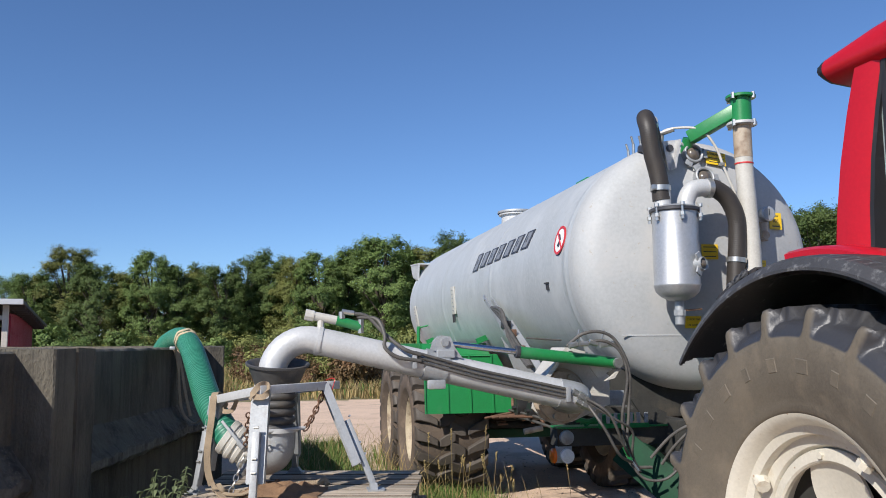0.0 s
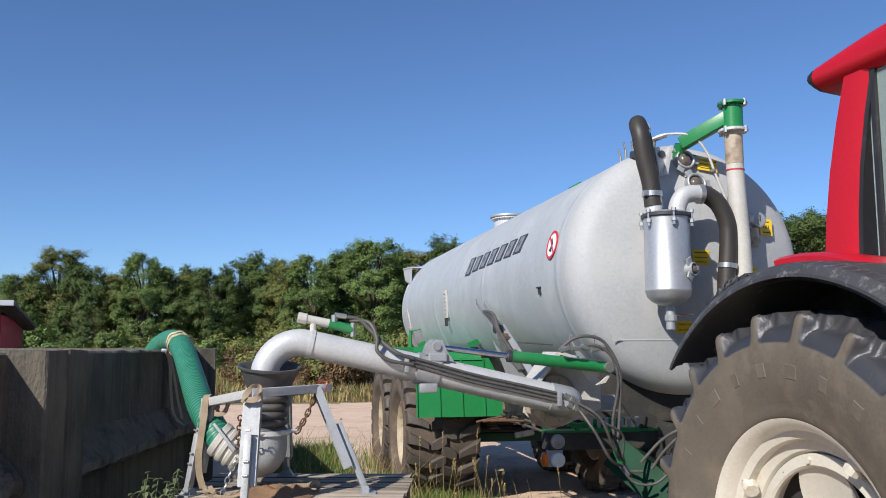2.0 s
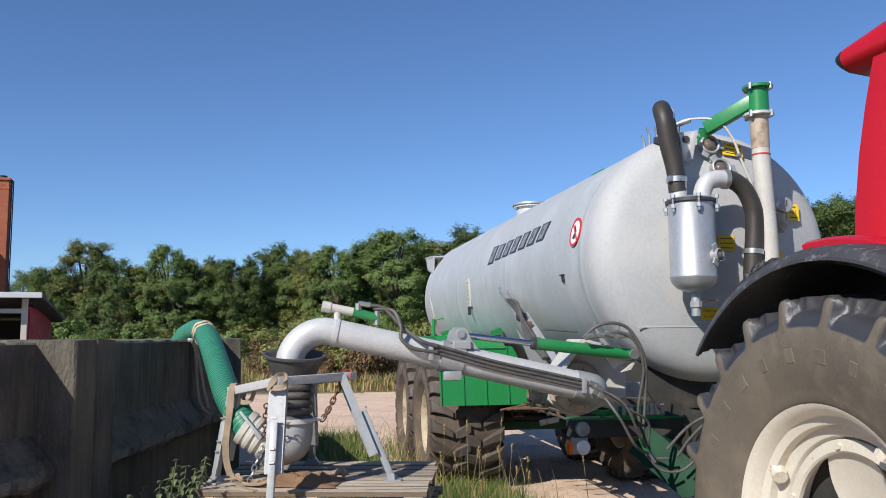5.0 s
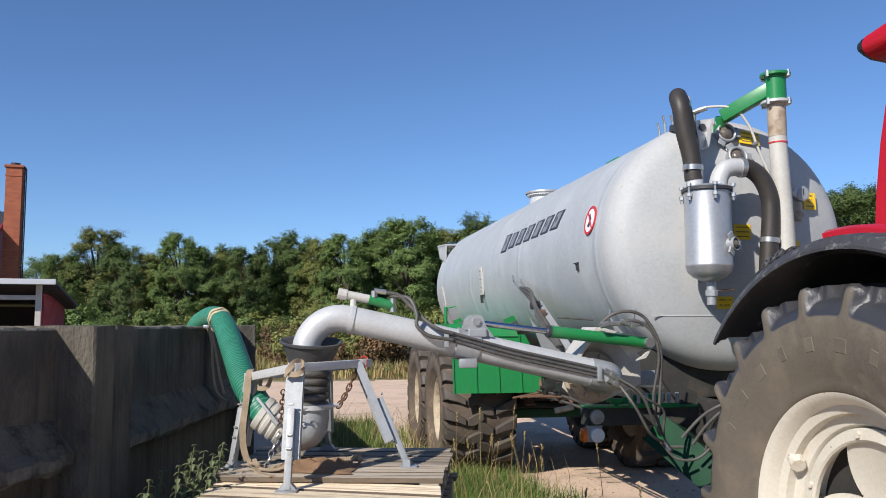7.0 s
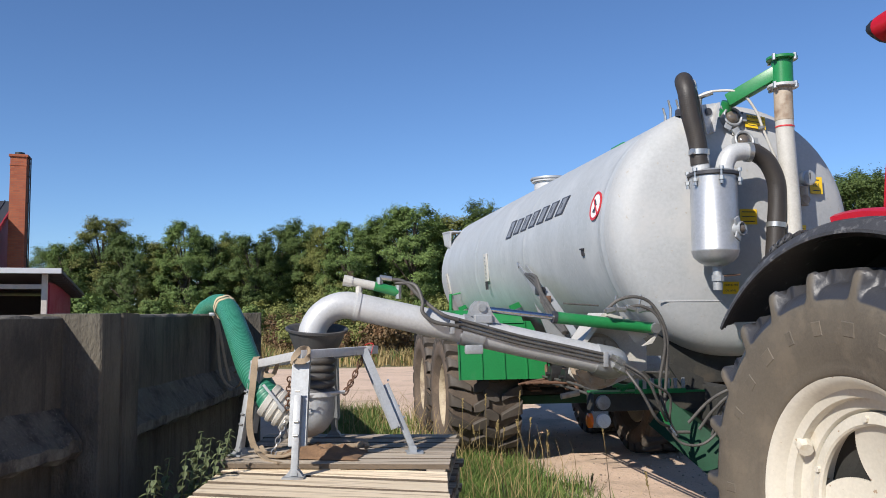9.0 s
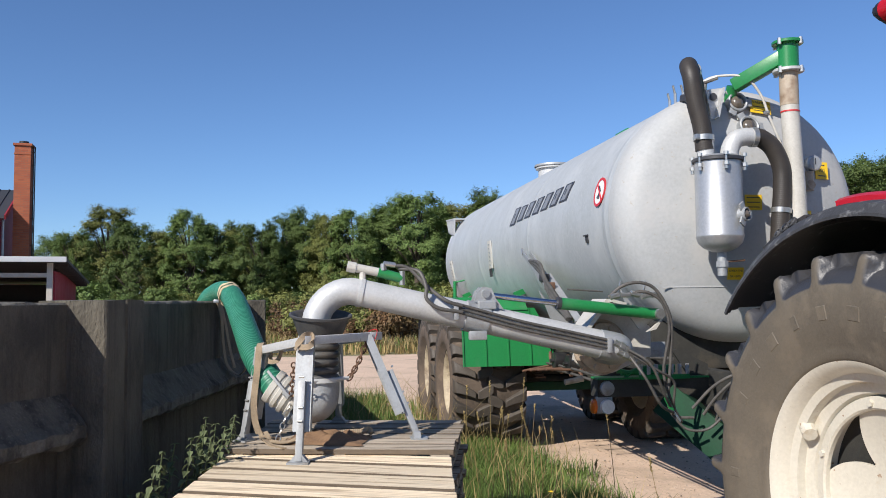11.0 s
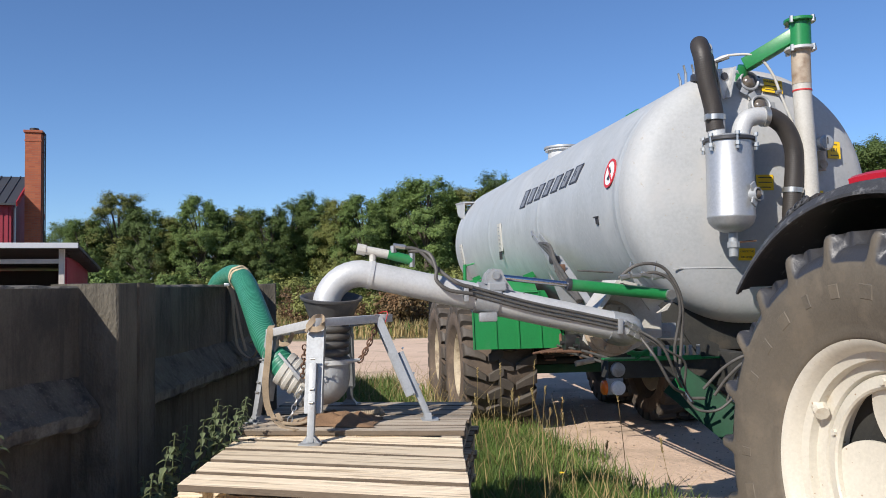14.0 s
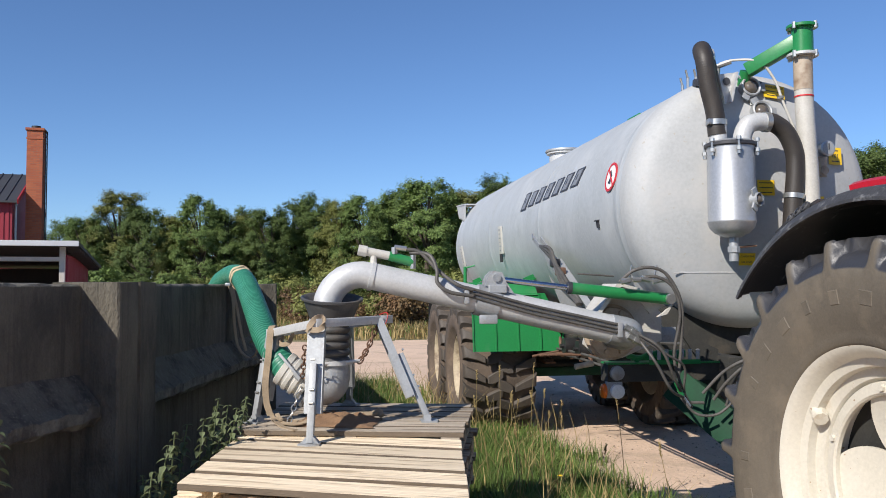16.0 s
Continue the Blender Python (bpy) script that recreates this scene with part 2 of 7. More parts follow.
# ---- mesh helpers ----
def part(name, bm, material, parent=None, label="", smooth=True, m=None):
    me = bpy.data.meshes.new(name)
    bmesh.ops.recalc_face_normals(bm, faces=bm.faces)
    bm.to_mesh(me)
    bm.free()
    if smooth:
        me.shade_smooth()
        me.set_sharp_from_angle(angle=radians(35))
    me.materials.append(material)
    ob = new(name, me)
    if m is not None:
        ob.matrix_basis = m
    if parent is not None:
        ob.parent = parent
    if label:
        tagged(ob, label)
    return ob


def thing(name, m, label, category, group="", kind=""):
    ob = new(name)
    ob.matrix_basis = m
    ob.empty_display_size = 0.1
    return tagged(ob, label, category, group, kind)


def box(bm, x0, x1, y0, y1, z0, z1, bevel=0.0, m=None):
    r = bmesh.ops.create_cube(bm, size=1.0)
    vs = r["verts"]
    t = Matrix.Translation(((x0 + x1) / 2, (y0 + y1) / 2, (z0 + z1) / 2)) @ Matrix.Diagonal((abs(x1 - x0), abs(y1 - y0), abs(z1 - z0), 1))
    bmesh.ops.transform(bm, matrix=t, verts=vs)
    if bevel > 0:
        es = {e for v in vs for e in v.link_edges}
        g = bmesh.ops.bevel(bm, geom=list(es), offset=bevel, segments=2, profile=0.6, affect='EDGES')
        vs = list({v for f in g["faces"] for v in f.verts} | {v for v in vs if v.is_valid})
    if m is not None:
        bmesh.ops.transform(bm, matrix=m, verts=vs)
    return bm


def rod(bm, a, b, r, r2=None, seg=16, caps=True):
    """A straight round bar from a to b."""
    a, b = Vector(a), Vector(b)
    d = b - a
    q = d.to_track_quat('Z', 'Y').to_matrix().to_4x4()
    m = Matrix.Translation((a + b) / 2) @ q
    bmesh.ops.create_cone(bm, cap_ends=caps, segments=seg, radius1=r, radius2=r if r2 is None else r2, depth=d.length, matrix=m)
    return bm


def beam(bm, a, b, w, h, up=(0, 0, 1), bevel=0.0):
    """A straight rectangular bar from a to b; w sideways, h along up."""
    a, b = Vector(a), Vector(b)
    d = (b - a)
    u = Vector(up)
    side = d.cross(u).normalized()
    u2 = side.cross(d).normalized()
    m = Matrix((side, d.normalized(), u2)).transposed().to_4x4()
    m.translation = (a + b) / 2
    return box(bm, -w / 2, w / 2, -d.length / 2, d.length / 2, -h / 2, h / 2, bevel, m)


def smooth_path(pts, n=8):
    """Catmull-Rom through pts."""
    P = [Vector(p) for p in pts]
    P = [P[0] * 2 - P[1]] + P + [P[-1] * 2 - P[-2]]
    out = []
    for i in range(1, len(P) - 2):
        for k in range(n):
            t = k / n
            a, b, c, d = P[i - 1], P[i], P[i + 1], P[i + 2]
            out.append(0.5 * ((2 * b) + (c - a) * t + (2 * a - 5 * b + 4 * c - d) * t * t + (3 * b - a - 3 * c + d) * t ** 3))
    out.append(P[-2])
    return out


def tube(bm, pts, r, seg=12, caps=True, ribs=0.0, pitch=0.03, smooth=8):
    """A bent tube along pts; ribs: height of rings, pitch: their distance."""
    pts = smooth_path(pts, smooth) if smooth else [Vector(p) for p in pts]
    if ribs:
        L = [0]
        for i in range(1, len(pts)):
            L.append(L[-1] + (pts[i] - pts[i - 1]).length)
        n = int(L[-1] / pitch * 4)
        q = []
        for k in range(n + 1):
            s = L[-1] * k / n
            i = max(1, next((j for j in range(1, len(L)) if L[j] >= s - 1e-9), len(L) - 1))
            f = (s - L[i - 1]) / max(1e-9, L[i] - L[i - 1])
            q.append(pts[i - 1].lerp(pts[i], f))
        pts = q
    rings = []
    nrm = None
    for i, p in enumerate(pts):
        d = (pts[min(i + 1, len(pts) - 1)] - pts[max(i - 1, 0)]).normalized()
        if nrm is None:
            nrm = d.orthogonal().normalized()
        nrm = (nrm - d * nrm.dot(d)).normalized()
        bn = d.cross(nrm)
        rr = r[min(i, len(r) - 1)] if isinstance(r, (list, tuple)) else r
        if ribs:
            rr += (0, ribs * 0.8, ribs, ribs * 0.2)[i % 4]
        rings.append([bm.verts.new(p + (nrm * math.cos(a) + bn * math.sin(a)) * rr) for a in (2 * math.pi * k / seg for k in range(seg))])
    for a, b in zip(rings, rings[1:]):
        for k in range(seg):
            bm.faces.new((a[k], a[(k + 1) % seg], b[(k + 1) % seg], b[k]))
    if caps:
        bm.faces.new(rings[0][::-1])
        bm.faces.new(rings[-1])
    return bm


def lathe(bm, prof, seg=48, m=None, closed=False):
    """Turn a profile of (radius, height) about z."""
    rings = []
    vs = []
    for r, h in prof:
        if r < 1e-6:
            v = bm.verts.new((0, 0, h))
            rings.append([v])
            vs.append(v)
        else:
            ring = [bm.verts.new((r * math.cos(2 * math.pi * k / seg), r * math.sin(2 * math.pi * k / seg), h)) for k in range(seg)]
            rings.append(ring)
            vs += ring
    pairs = list(zip(rings, rings[1:]))
    if closed:
        pairs.append((rings[-1], rings[0]))
    for a, b in pairs:
        for k in range(seg):
            k2 = (k + 1) % seg
            if len(a) == 1 and len(b) == 1:
                continue
            if len(a) == 1:
                bm.faces.new((a[0], b[k], b[k2]))
            elif len(b) == 1:
                bm.faces.new((a[k], a[k2], b[0]))
            else:
                bm.faces.new((a[k], a[k2], b[k2], b[k]))
    if m is not None:
        bmesh.ops.transform(bm, matrix=m, verts=vs)
    return bm


def prism(bm, outline, axis, lo, hi, m=None):
    """Extrude a 2D outline along x, y or z."""
    def place(u, v, w):
        return {'x': (w, u, v), 'y': (u, w, v), 'z': (u, v, w)}[axis]
    a = [bm.verts.new(place(u, v, lo)) for u, v in outline]
    b = [bm.verts.new(place(u, v, hi)) for u, v in outline]
    n = len(a)
    bm.faces.new(a[::-1])
    bm.faces.new(b)
    for i in range(n):
        bm.faces.new((a[i], a[(i + 1) % n], b[(i + 1) % n], b[i]))
    if m is not None:
        bmesh.ops.transform(bm, matrix=m, verts=a + b)
    return bm


AX_Y = Matrix.Rotation(radians(-90), 4, 'X')    # z axis -> +y
AX_X = Matrix.Rotation(radians(90), 4, 'Y')     # z axis -> +x
AX_MX = Matrix.Rotation(radians(-90), 4, 'Y')   # z axis -> -x


# ---- ground ----
GROUND = mat("sandy_gravel", (0.64, 0.475, 0.345), (0.54, 0.39, 0.28), rough=0.95, scale=1.4, fine=34, bump=1.6, bump_scale=16, c3=(0.42, 0.315, 0.225), c3_scale=1.1, c3_at=0.58, rough_var=0.04, specks=(0.40, 0.30, 0.22), speck_scale=26, speck_at=0.68)
MEADOW = mat("dry_meadow_soil", (0.19, 0.16, 0.07), (0.13, 0.13, 0.05), rough=0.95, scale=0.4, fine=9, bump=0.6, bump_scale=8, rough_var=0.04)


def ground_z(x, y):
    if abs(x) > 40 or y > 60 or y < -20:
        return 0.0
    return 0.03 * noise.noise(Vector((x * 0.5, y * 0.5, 0))) + 0.012 * noise.noise(Vector((x * 2.1, y * 2.1, 3)))


bm = bmesh.new()
XS = [-1500, -400, -120, -60, -30] + [-14 + 0.5 * i for i in range(60)] + [20, 30, 60, 120, 400, 1500]
YS = [-400, -60, -20] + [-5 + 0.5 * i for i in range(70)] + [34, 40, 60, 100, 200, 500, 2500]
grid = [[bm.verts.new((x, y, ground_z(x, y))) for x in XS] for y in YS]
for j in range(len(YS) - 1):
    for i in range(len(XS) - 1):
        bm.faces.new((grid[j][i], grid[j][i + 1], grid[j + 1][i + 1], grid[j + 1][i]))
ground = part("ground", bm, GROUND)
ground.data.materials.append(MEADOW)
for f in ground.data.polygons:
    c = f.center
    if c.y > 27 + 1.5 * math.sin(c.x * 0.3) or c.x < -30 or c.x > 60:
        f.material_index = 1
tagged(ground, "pale sandy gravel farmyard running into a dry meadow", "ground", kind="structure")

# ---- slurry store wall: flat concrete panels set on a polygon ----
WALL_TOP = 1.699
PANEL_L = 3.49
TURN = 14.4
OUT = 0.160                             # how far ribs stand out
CORNER = Vector((-1.785, 4.17, 0))       # joint of the two nearest panels


def wall_panel(name, m):
    """A panel along +y from the joint, outer face towards +x, with a sloped rib and a double post at its start."""
    ob = thing(name, m, "weathered grey concrete slurry store panel with sloped rib", "wall", kind="structure")
    L = PANEL_L
    s0 = m[0][3] * 3 + m[1][3]
    bm = bmesh.new()
    n = 70
    rows = []
    for k in range(n + 1):
        y = 0.51 + (L - 0.51) * k / n
        j = 0.022 * noise.noise(Vector((s0, y * 3.5, 1))) + 0.014 * noise.noise(Vector((s0, y * 17, 4)))
        jt = 0.012 * noise.noise(Vector((s0, y * 9, 7))) + 0.008 * noise.noise(Vector((s0, y * 31, 2)))
        j2 = 0.03 * noise.noise(Vector((s0, y * 11, 12)))
        pr = [(-0.18, 0.0), (-0.035, 0.0), (-0.035, 1.00 + j), (0.105 + j, 1.01 + j + j2 * 0.5), (0.135 + j, 1.035 + j2 * 0.5), (0.135 + j, 1.085 + j2), (0.095 + j2 * 0.5, 1.125 + j2 * 0.6), (0.055, 1.175 + j * 0.6 + j2 * 0.5), (0.0, 1.25 + j * 0.4), (0.0, WALL_TOP - 0.015), (-0.014, WALL_TOP - 0.002 + jt), (-0.18, WALL_TOP + jt)]
        rows.append([bm.verts.new((x, y, z)) for x, z in pr])
    for a, b in zip(rows, rows[1:]):
        for i in range(len(a)):
            bm.faces.new((a[i], a[(i + 1) % len(a)], b[(i + 1) % len(a)], b[i]))
    bm.faces.new(rows[0][::-1])
    bm.faces.new(rows[-1])
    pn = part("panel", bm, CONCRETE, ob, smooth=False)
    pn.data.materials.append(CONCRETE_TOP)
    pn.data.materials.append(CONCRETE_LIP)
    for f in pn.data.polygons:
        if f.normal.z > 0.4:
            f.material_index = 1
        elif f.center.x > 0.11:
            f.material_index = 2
    for y0, y1 in ((0.0, 0.252), (0.268, 0.51)):
        bm = bmesh.new()
        nz = 20
        ring = []
        for k in range(nz + 1):
            z = (WALL_TOP + 0.006) * k / nz
            ch = [0.010 + 0.008 * noise.noise(Vector((s0 + y0 * 9, z * 7, q))) for q in (0, 3, 6, 9)]
            ring.append([bm.verts.new((x, y, z)) for x, y in ((-0.18, y0), (OUT - ch[0], y0 + 0.001), (OUT, y0 + ch[1]), (OUT, y1 - ch[2]), (OUT - ch[3], y1), (-0.18, y1))])
        for a, b in zip(ring, ring[1:]):
            for i in range(6):
                bm.faces.new((a[i], a[(i + 1) % 6], b[(i + 1) % 6], b[i]))
        bm.faces.new(ring[0][::-1])
        bm.faces.new(ring[-1])
        for v in ring[-1]:
            v.co.z += 0.014 * noise.noise(Vector((v.co.x * 15 + s0, v.co.y * 15, 1)))
        part("edge_rib", bm, CONCRETE, ob, smooth=False)
    return ob


m0 = Matrix.Translation(CORNER) @ Matrix.Rotation(radians(-1.5), 4, 'Z')
m = m0
for k in range(12):
    wall_panel("wall_far", m)
    m = m @ Matrix.Translation((0, PANEL_L, 0)) @ Matrix.Rotation(radians(TURN), 4, 'Z')
m = m0
for k in range(12):
    m = m @ Matrix.Translation((-0.036, 0, 0)) @ Matrix.Rotation(radians(-TURN if k else -7.0), 4, 'Z') @ Matrix.Translation((0, -PANEL_L, 0))
    wall_panel("wall_near", m)

# ---- slurry tanker ----
TM = pose(2.27, 6.2, 0, 0, 0, 8.5)     # x: away from the seen side, y: rearwards
TR, TZ, TL = 0.95, 2.31, 7.5
tanker = thing("slurry_tanker", TM, "galvanised tandem-axle slurry tanker with green frame and mudguards", "slurry tanker")


def dish(R, depth, n=10, kn=0.16):
    """Profile of a dished end, from rim to middle."""
    out = []
    for i in range(7):
        a = radians(90 * i / 6) * 0.82
        out.append((R - kn + kn * math.cos(a), kn * math.sin(a)))
    r0, h0 = out[-1]
    for i in range(1, n + 1):
        f = 1 - i / n
        out.append((r0 * f, h0 + (depth - h0) * (1 - f * f)))
    return out


bm = bmesh.new()
rear = [(r, TL + h) for r, h in dish(TR, 0.34)]
body = []
for y in (0.20, 2.45, 4.9):
    body += [(TR, y - 0.10), (TR, y - 0.012), (TR + 0.0015, y - 0.006), (TR + 0.0015, y + 0.006), (TR, y + 0.012), (TR, y + 0.10)]
body.append((TR, TL))
lathe(bm, body + rear, 96, Matrix.Translation((0, 0, TZ)) @ AX_Y)
part("tank", bm, GALV, tanker, "dull galvanised steel tank with a dished rear end")
DISH_Y, DISH_D = 0.045, 0.345
bm = bmesh.new()
front = [(r, DISH_Y - h) for r, h in dish(TR + 0.002, DISH_D, 14, 0.22)]
lathe(bm, [(TR - 0.02, 0.115), (TR + 0.002, 0.113), (TR + 0.0035, 0.105), (TR + 0.002, 0.095)] + front, 96, Matrix.Translation((0, 0, TZ)) @ AX_Y)
part("end_plate", bm, GALV_END, tanker, "paler dished front end plate")


def on_tank(y, ang, out=0.0):
    """A pose on the tank's side at y, ang degrees above its middle; x outwards, y along the tank towards the front, z up the skin."""
    a = radians(ang)
    return Matrix.Translation((-(TR + out) * math.cos(a), y, TZ + (TR + out) * math.sin(a))) @ Matrix.Rotation(a, 4, 'Y') @ Matrix.Rotation(radians(180), 4, 'Z')


def dish_y(x, z):
    r = math.hypot(x, z - TZ)
    f = min(1.0, r / 0.791)
    return DISH_Y - (0.211 + (DISH_D - 0.211) * (1 - f * f))


# maker's mark as plain slanted blocks, grey with dark backs
for k in range(7):
    y = 3.12 - k * 0.30
    for d, mt, nm in ((0.0, INK, "mark_shadow"), (0.012, INK_GREY, "mark_block")):
        bm = bmesh.new()
        hgt = 0.17 if k else 0.2
        w = 0.125 if d == 0 else 0.085
        sl = 0.05
        o = 0.014 if d else 0
        prism(bm, [(-w + o, -hgt / 2 + o), (w * 0.8 - o, -hgt / 2 + o), (w + sl - o, hgt / 2 - o), (-w * 0.8 + sl + o, hgt / 2 - o)], 'x', 0.001, 0.003 + d / 6)
        part(nm, bm, mt, tanker, m=on_tank(y, 18.0 + 2.2 * (k / 6)), smooth=False)
        if d and k % 3 != 1:
            bm = bmesh.new()
            prism(bm, [(-0.012, -0.02), (0.012, -0.02), (0.028, 0.03), (0.004, 0.03)], 'x', 0.004, 0.0062)
            part("mark_core", bm, INK, tanker, m=on_tank(y, 18.0 + 2.2 * (k / 6)), smooth=False)

# no-climbing sign: white disc in a red ring
mm = on_tank(0.34, 12.5, 0.0) @ Matrix.Scale(0.92, 4)
bm = bmesh.new()
lathe(bm, [(0.0, 0.006), (0.125, 0.006), (0.125, 0.0)], 32, AX_X)
sign = part("prohibition_sign", bm, WHITE, tanker, "round white sticker with red ring and bar", m=mm)
bm = bmesh.new()
lathe(bm, [(0.103, 0.007), (0.103, 0.009), (0.126, 0.009), (0.126, 0.0)], 32, AX_X)
beam(bm, (0.0085, -0.075, 0.075), (0.0085, 0.075, -0.075), 0.004, 0.018, (0, 0.7, 0.7))
part("sign_ring", bm, SIGN_RED, sign)
bm = bmesh.new()
for a, b, w in (((0.0, -0.06), (0.0, 0.0), 0.03), ((0.02, 0.0), (-0.03, 0.055), 0.022), ((-0.04, -0.05), (-0.01, -0.02), 0.018)):
    beam(bm, (0.008, a[0], a[1]), (0.008, b[0], b[1]), 0.003, w, (0, 1, 0.1))
part("sign_mark", bm, INK, sign)

# small lifting lug, level plates and their studs
bm = bmesh.new()
box(bm, -0.01, 0.04, -0.05, 0.05, 0.03, 0.05, 0.004)
box(bm, -0.01, 0.025, -0.035, 0.035, -0.055, 0.032, 0.01)
part("lug", bm, INK, tanker, "dark bracket on the tank side", m=on_tank(0.62, -8) @ Matrix.Scale(0.62, 4))
for y, a0 in ((4.19, -4.0), (6.95, -11.0)):
    mm = on_tank(y, a0)
    bm = bmesh.new()
    box(bm, -0.005, 0.012, -0.09, 0.09, -0.17, 0.17, 0.004)
    pl = part("level_plate", bm, WHITE_STEEL, tanker, "pale level plate with a row of marks", m=mm)
    for i in range(6):
        bm = bmesh.new()
        box(bm, 0.0125, 0.018, -0.03, 0.02 + 0.02 * (i % 2), -0.13 + 0.05 * i, -0.118 + 0.05 * i)
        part("level_mark", bm, GALV_OLD, pl, smooth=False)
    for s in (-0.03, 0.035):
        bm = bmesh.new()
        rod(bm, (0.012, s, -0.17), (0.012, s, -0.27), 0.011, seg=8)
        part("stud", bm, BLACK_PLASTIC, pl)

# top hatch with green lid
bm = bmesh.new()
lathe(bm, [(0.20, -0.12), (0.20, 0.06), (0.235, 0.06), (0.235, 0.08), (0.0, 0.085)], 40)
hatch = part("hatch", bm, GALV_PIPE, tanker, m=pose(-0.17, 4.0, TZ + TR - 0.035))
bm = bmesh.new()
lathe(bm, [(0.245, 0.08), (0.25, 0.09), (0.245, 0.11), (0.15, 0.125), (0.0, 0.13)], 40)
part("hatch_lid", bm, GALV_OLD, hatch)
bm = bmesh.new()
box(bm, -0.35, -0.15, 1.2, 1.5, TZ + TR - 0.10, TZ + TR - 0.045, 0.01)
part("top_plate", bm, GREEN, tanker)
for y, s in ((0.32, 1), (0.18, 0.6), (0.42, 0.5)):
    bm = bmesh.new()
    rod(bm, (-0.30, y, TZ + 0.87), (-0.30, y, TZ + 0.93 + 0.07 * s), 0.012, seg=8)
    rod(bm, (-0.30, y, TZ + 0.93 + 0.06 * s), (-0.33, y - 0.03, TZ + 0.97 + 0.08 * s), 0.009, seg=8)
    part("bleed_valve", bm, STEEL, tanker)
# rear chute
bm = bmesh.new()
prism(bm, [(7.25, 2.70), (7.75, 2.80), (7.95, 3.02), (7.2, 2.98)], 'x', -0.86, -0.84)
prism(bm, [(7.25, 2.70), (7.75, 2.80), (7.95, 3.02), (7.2, 2.98)], 'x', -0.55, -0.53)
beam(bm, (-0.70, 7.25, 2.71), (-0.70, 7.75, 2.81), 0.32, 0.02)
beam(bm, (-0.70, 7.2, 2.98), (-0.70, 7.95, 3.02), 0.34, 0.02)
part("rear_chute", bm, GALV_PIPE, tanker)
bm = bmesh.new()
for k in range(12):
    x0, x1 = -0.66 + 0.038 * k, -0.66 + 0.038 * (k + 1)
    beam(bm, (x0, dish_y(x0, 1.77) - 0.001, 1.77), (x1, dish_y(x1, 1.77) - 0.001, 1.77), 0.006, 0.007)
part("weld_strip", bm, GALV_PIPE, tanker)


def lug_mesh(bm, R, h, rc, n_lugs, lug_w, k, side):
    """One bent bar of a tread, from the shoulder to the middle."""
    pitch = 2 * math.pi / n_lugs
    a0 = (k + (0.5 if side > 0 else 0)) * pitch
    sects = []
    for f, ang, wid, drop, root in ((0.965, -0.03, 1.95, 0.125, 0.12), (0.985, -0.02, 1.85, 0.05, 0.11), (0.965, 0.0, 1.65, 0.015, 0.08), (0.88, 0.05, 1.25, 0.0, 0.03), (0.62, 0.14, 1.0, 0.0, 0.02), (0.40, 0.25, 0.8, 0.0, 0.02)):
        aa = a0 + ang * pitch * 1.9
        hw = lug_w * wid / R / 2
        top, low = R - drop, rc - root
        mid = low + (top - low) * 0.35
        sects.append([(side * h * f * 0.965, low, aa - hw * 1.4), (side * h * f, mid, aa - hw * 1.1), (side * h * f, top, aa - hw), (side * h * f, top, aa + hw), (side * h * f, mid, aa + hw * 1.1), (side * h * f * 0.965, low, aa + hw * 1.4)])
    rows = [[bm.verts.new((p[0], p[1] * math.cos(p[2]), p[1] * math.sin(p[2]))) for p in s] for s in sects]
    for r1, r2 in zip(rows, rows[1:]):
        for i in range(5):
            bm.faces.new((r1[i], r1[i + 1], r2[i + 1], r2[i]))
    bm.faces.new(rows[0])
    bm.faces.new(rows[-1][::-1])
    bmesh.ops.recalc_face_normals(bm, faces=bm.faces)
    bm.normal_update()


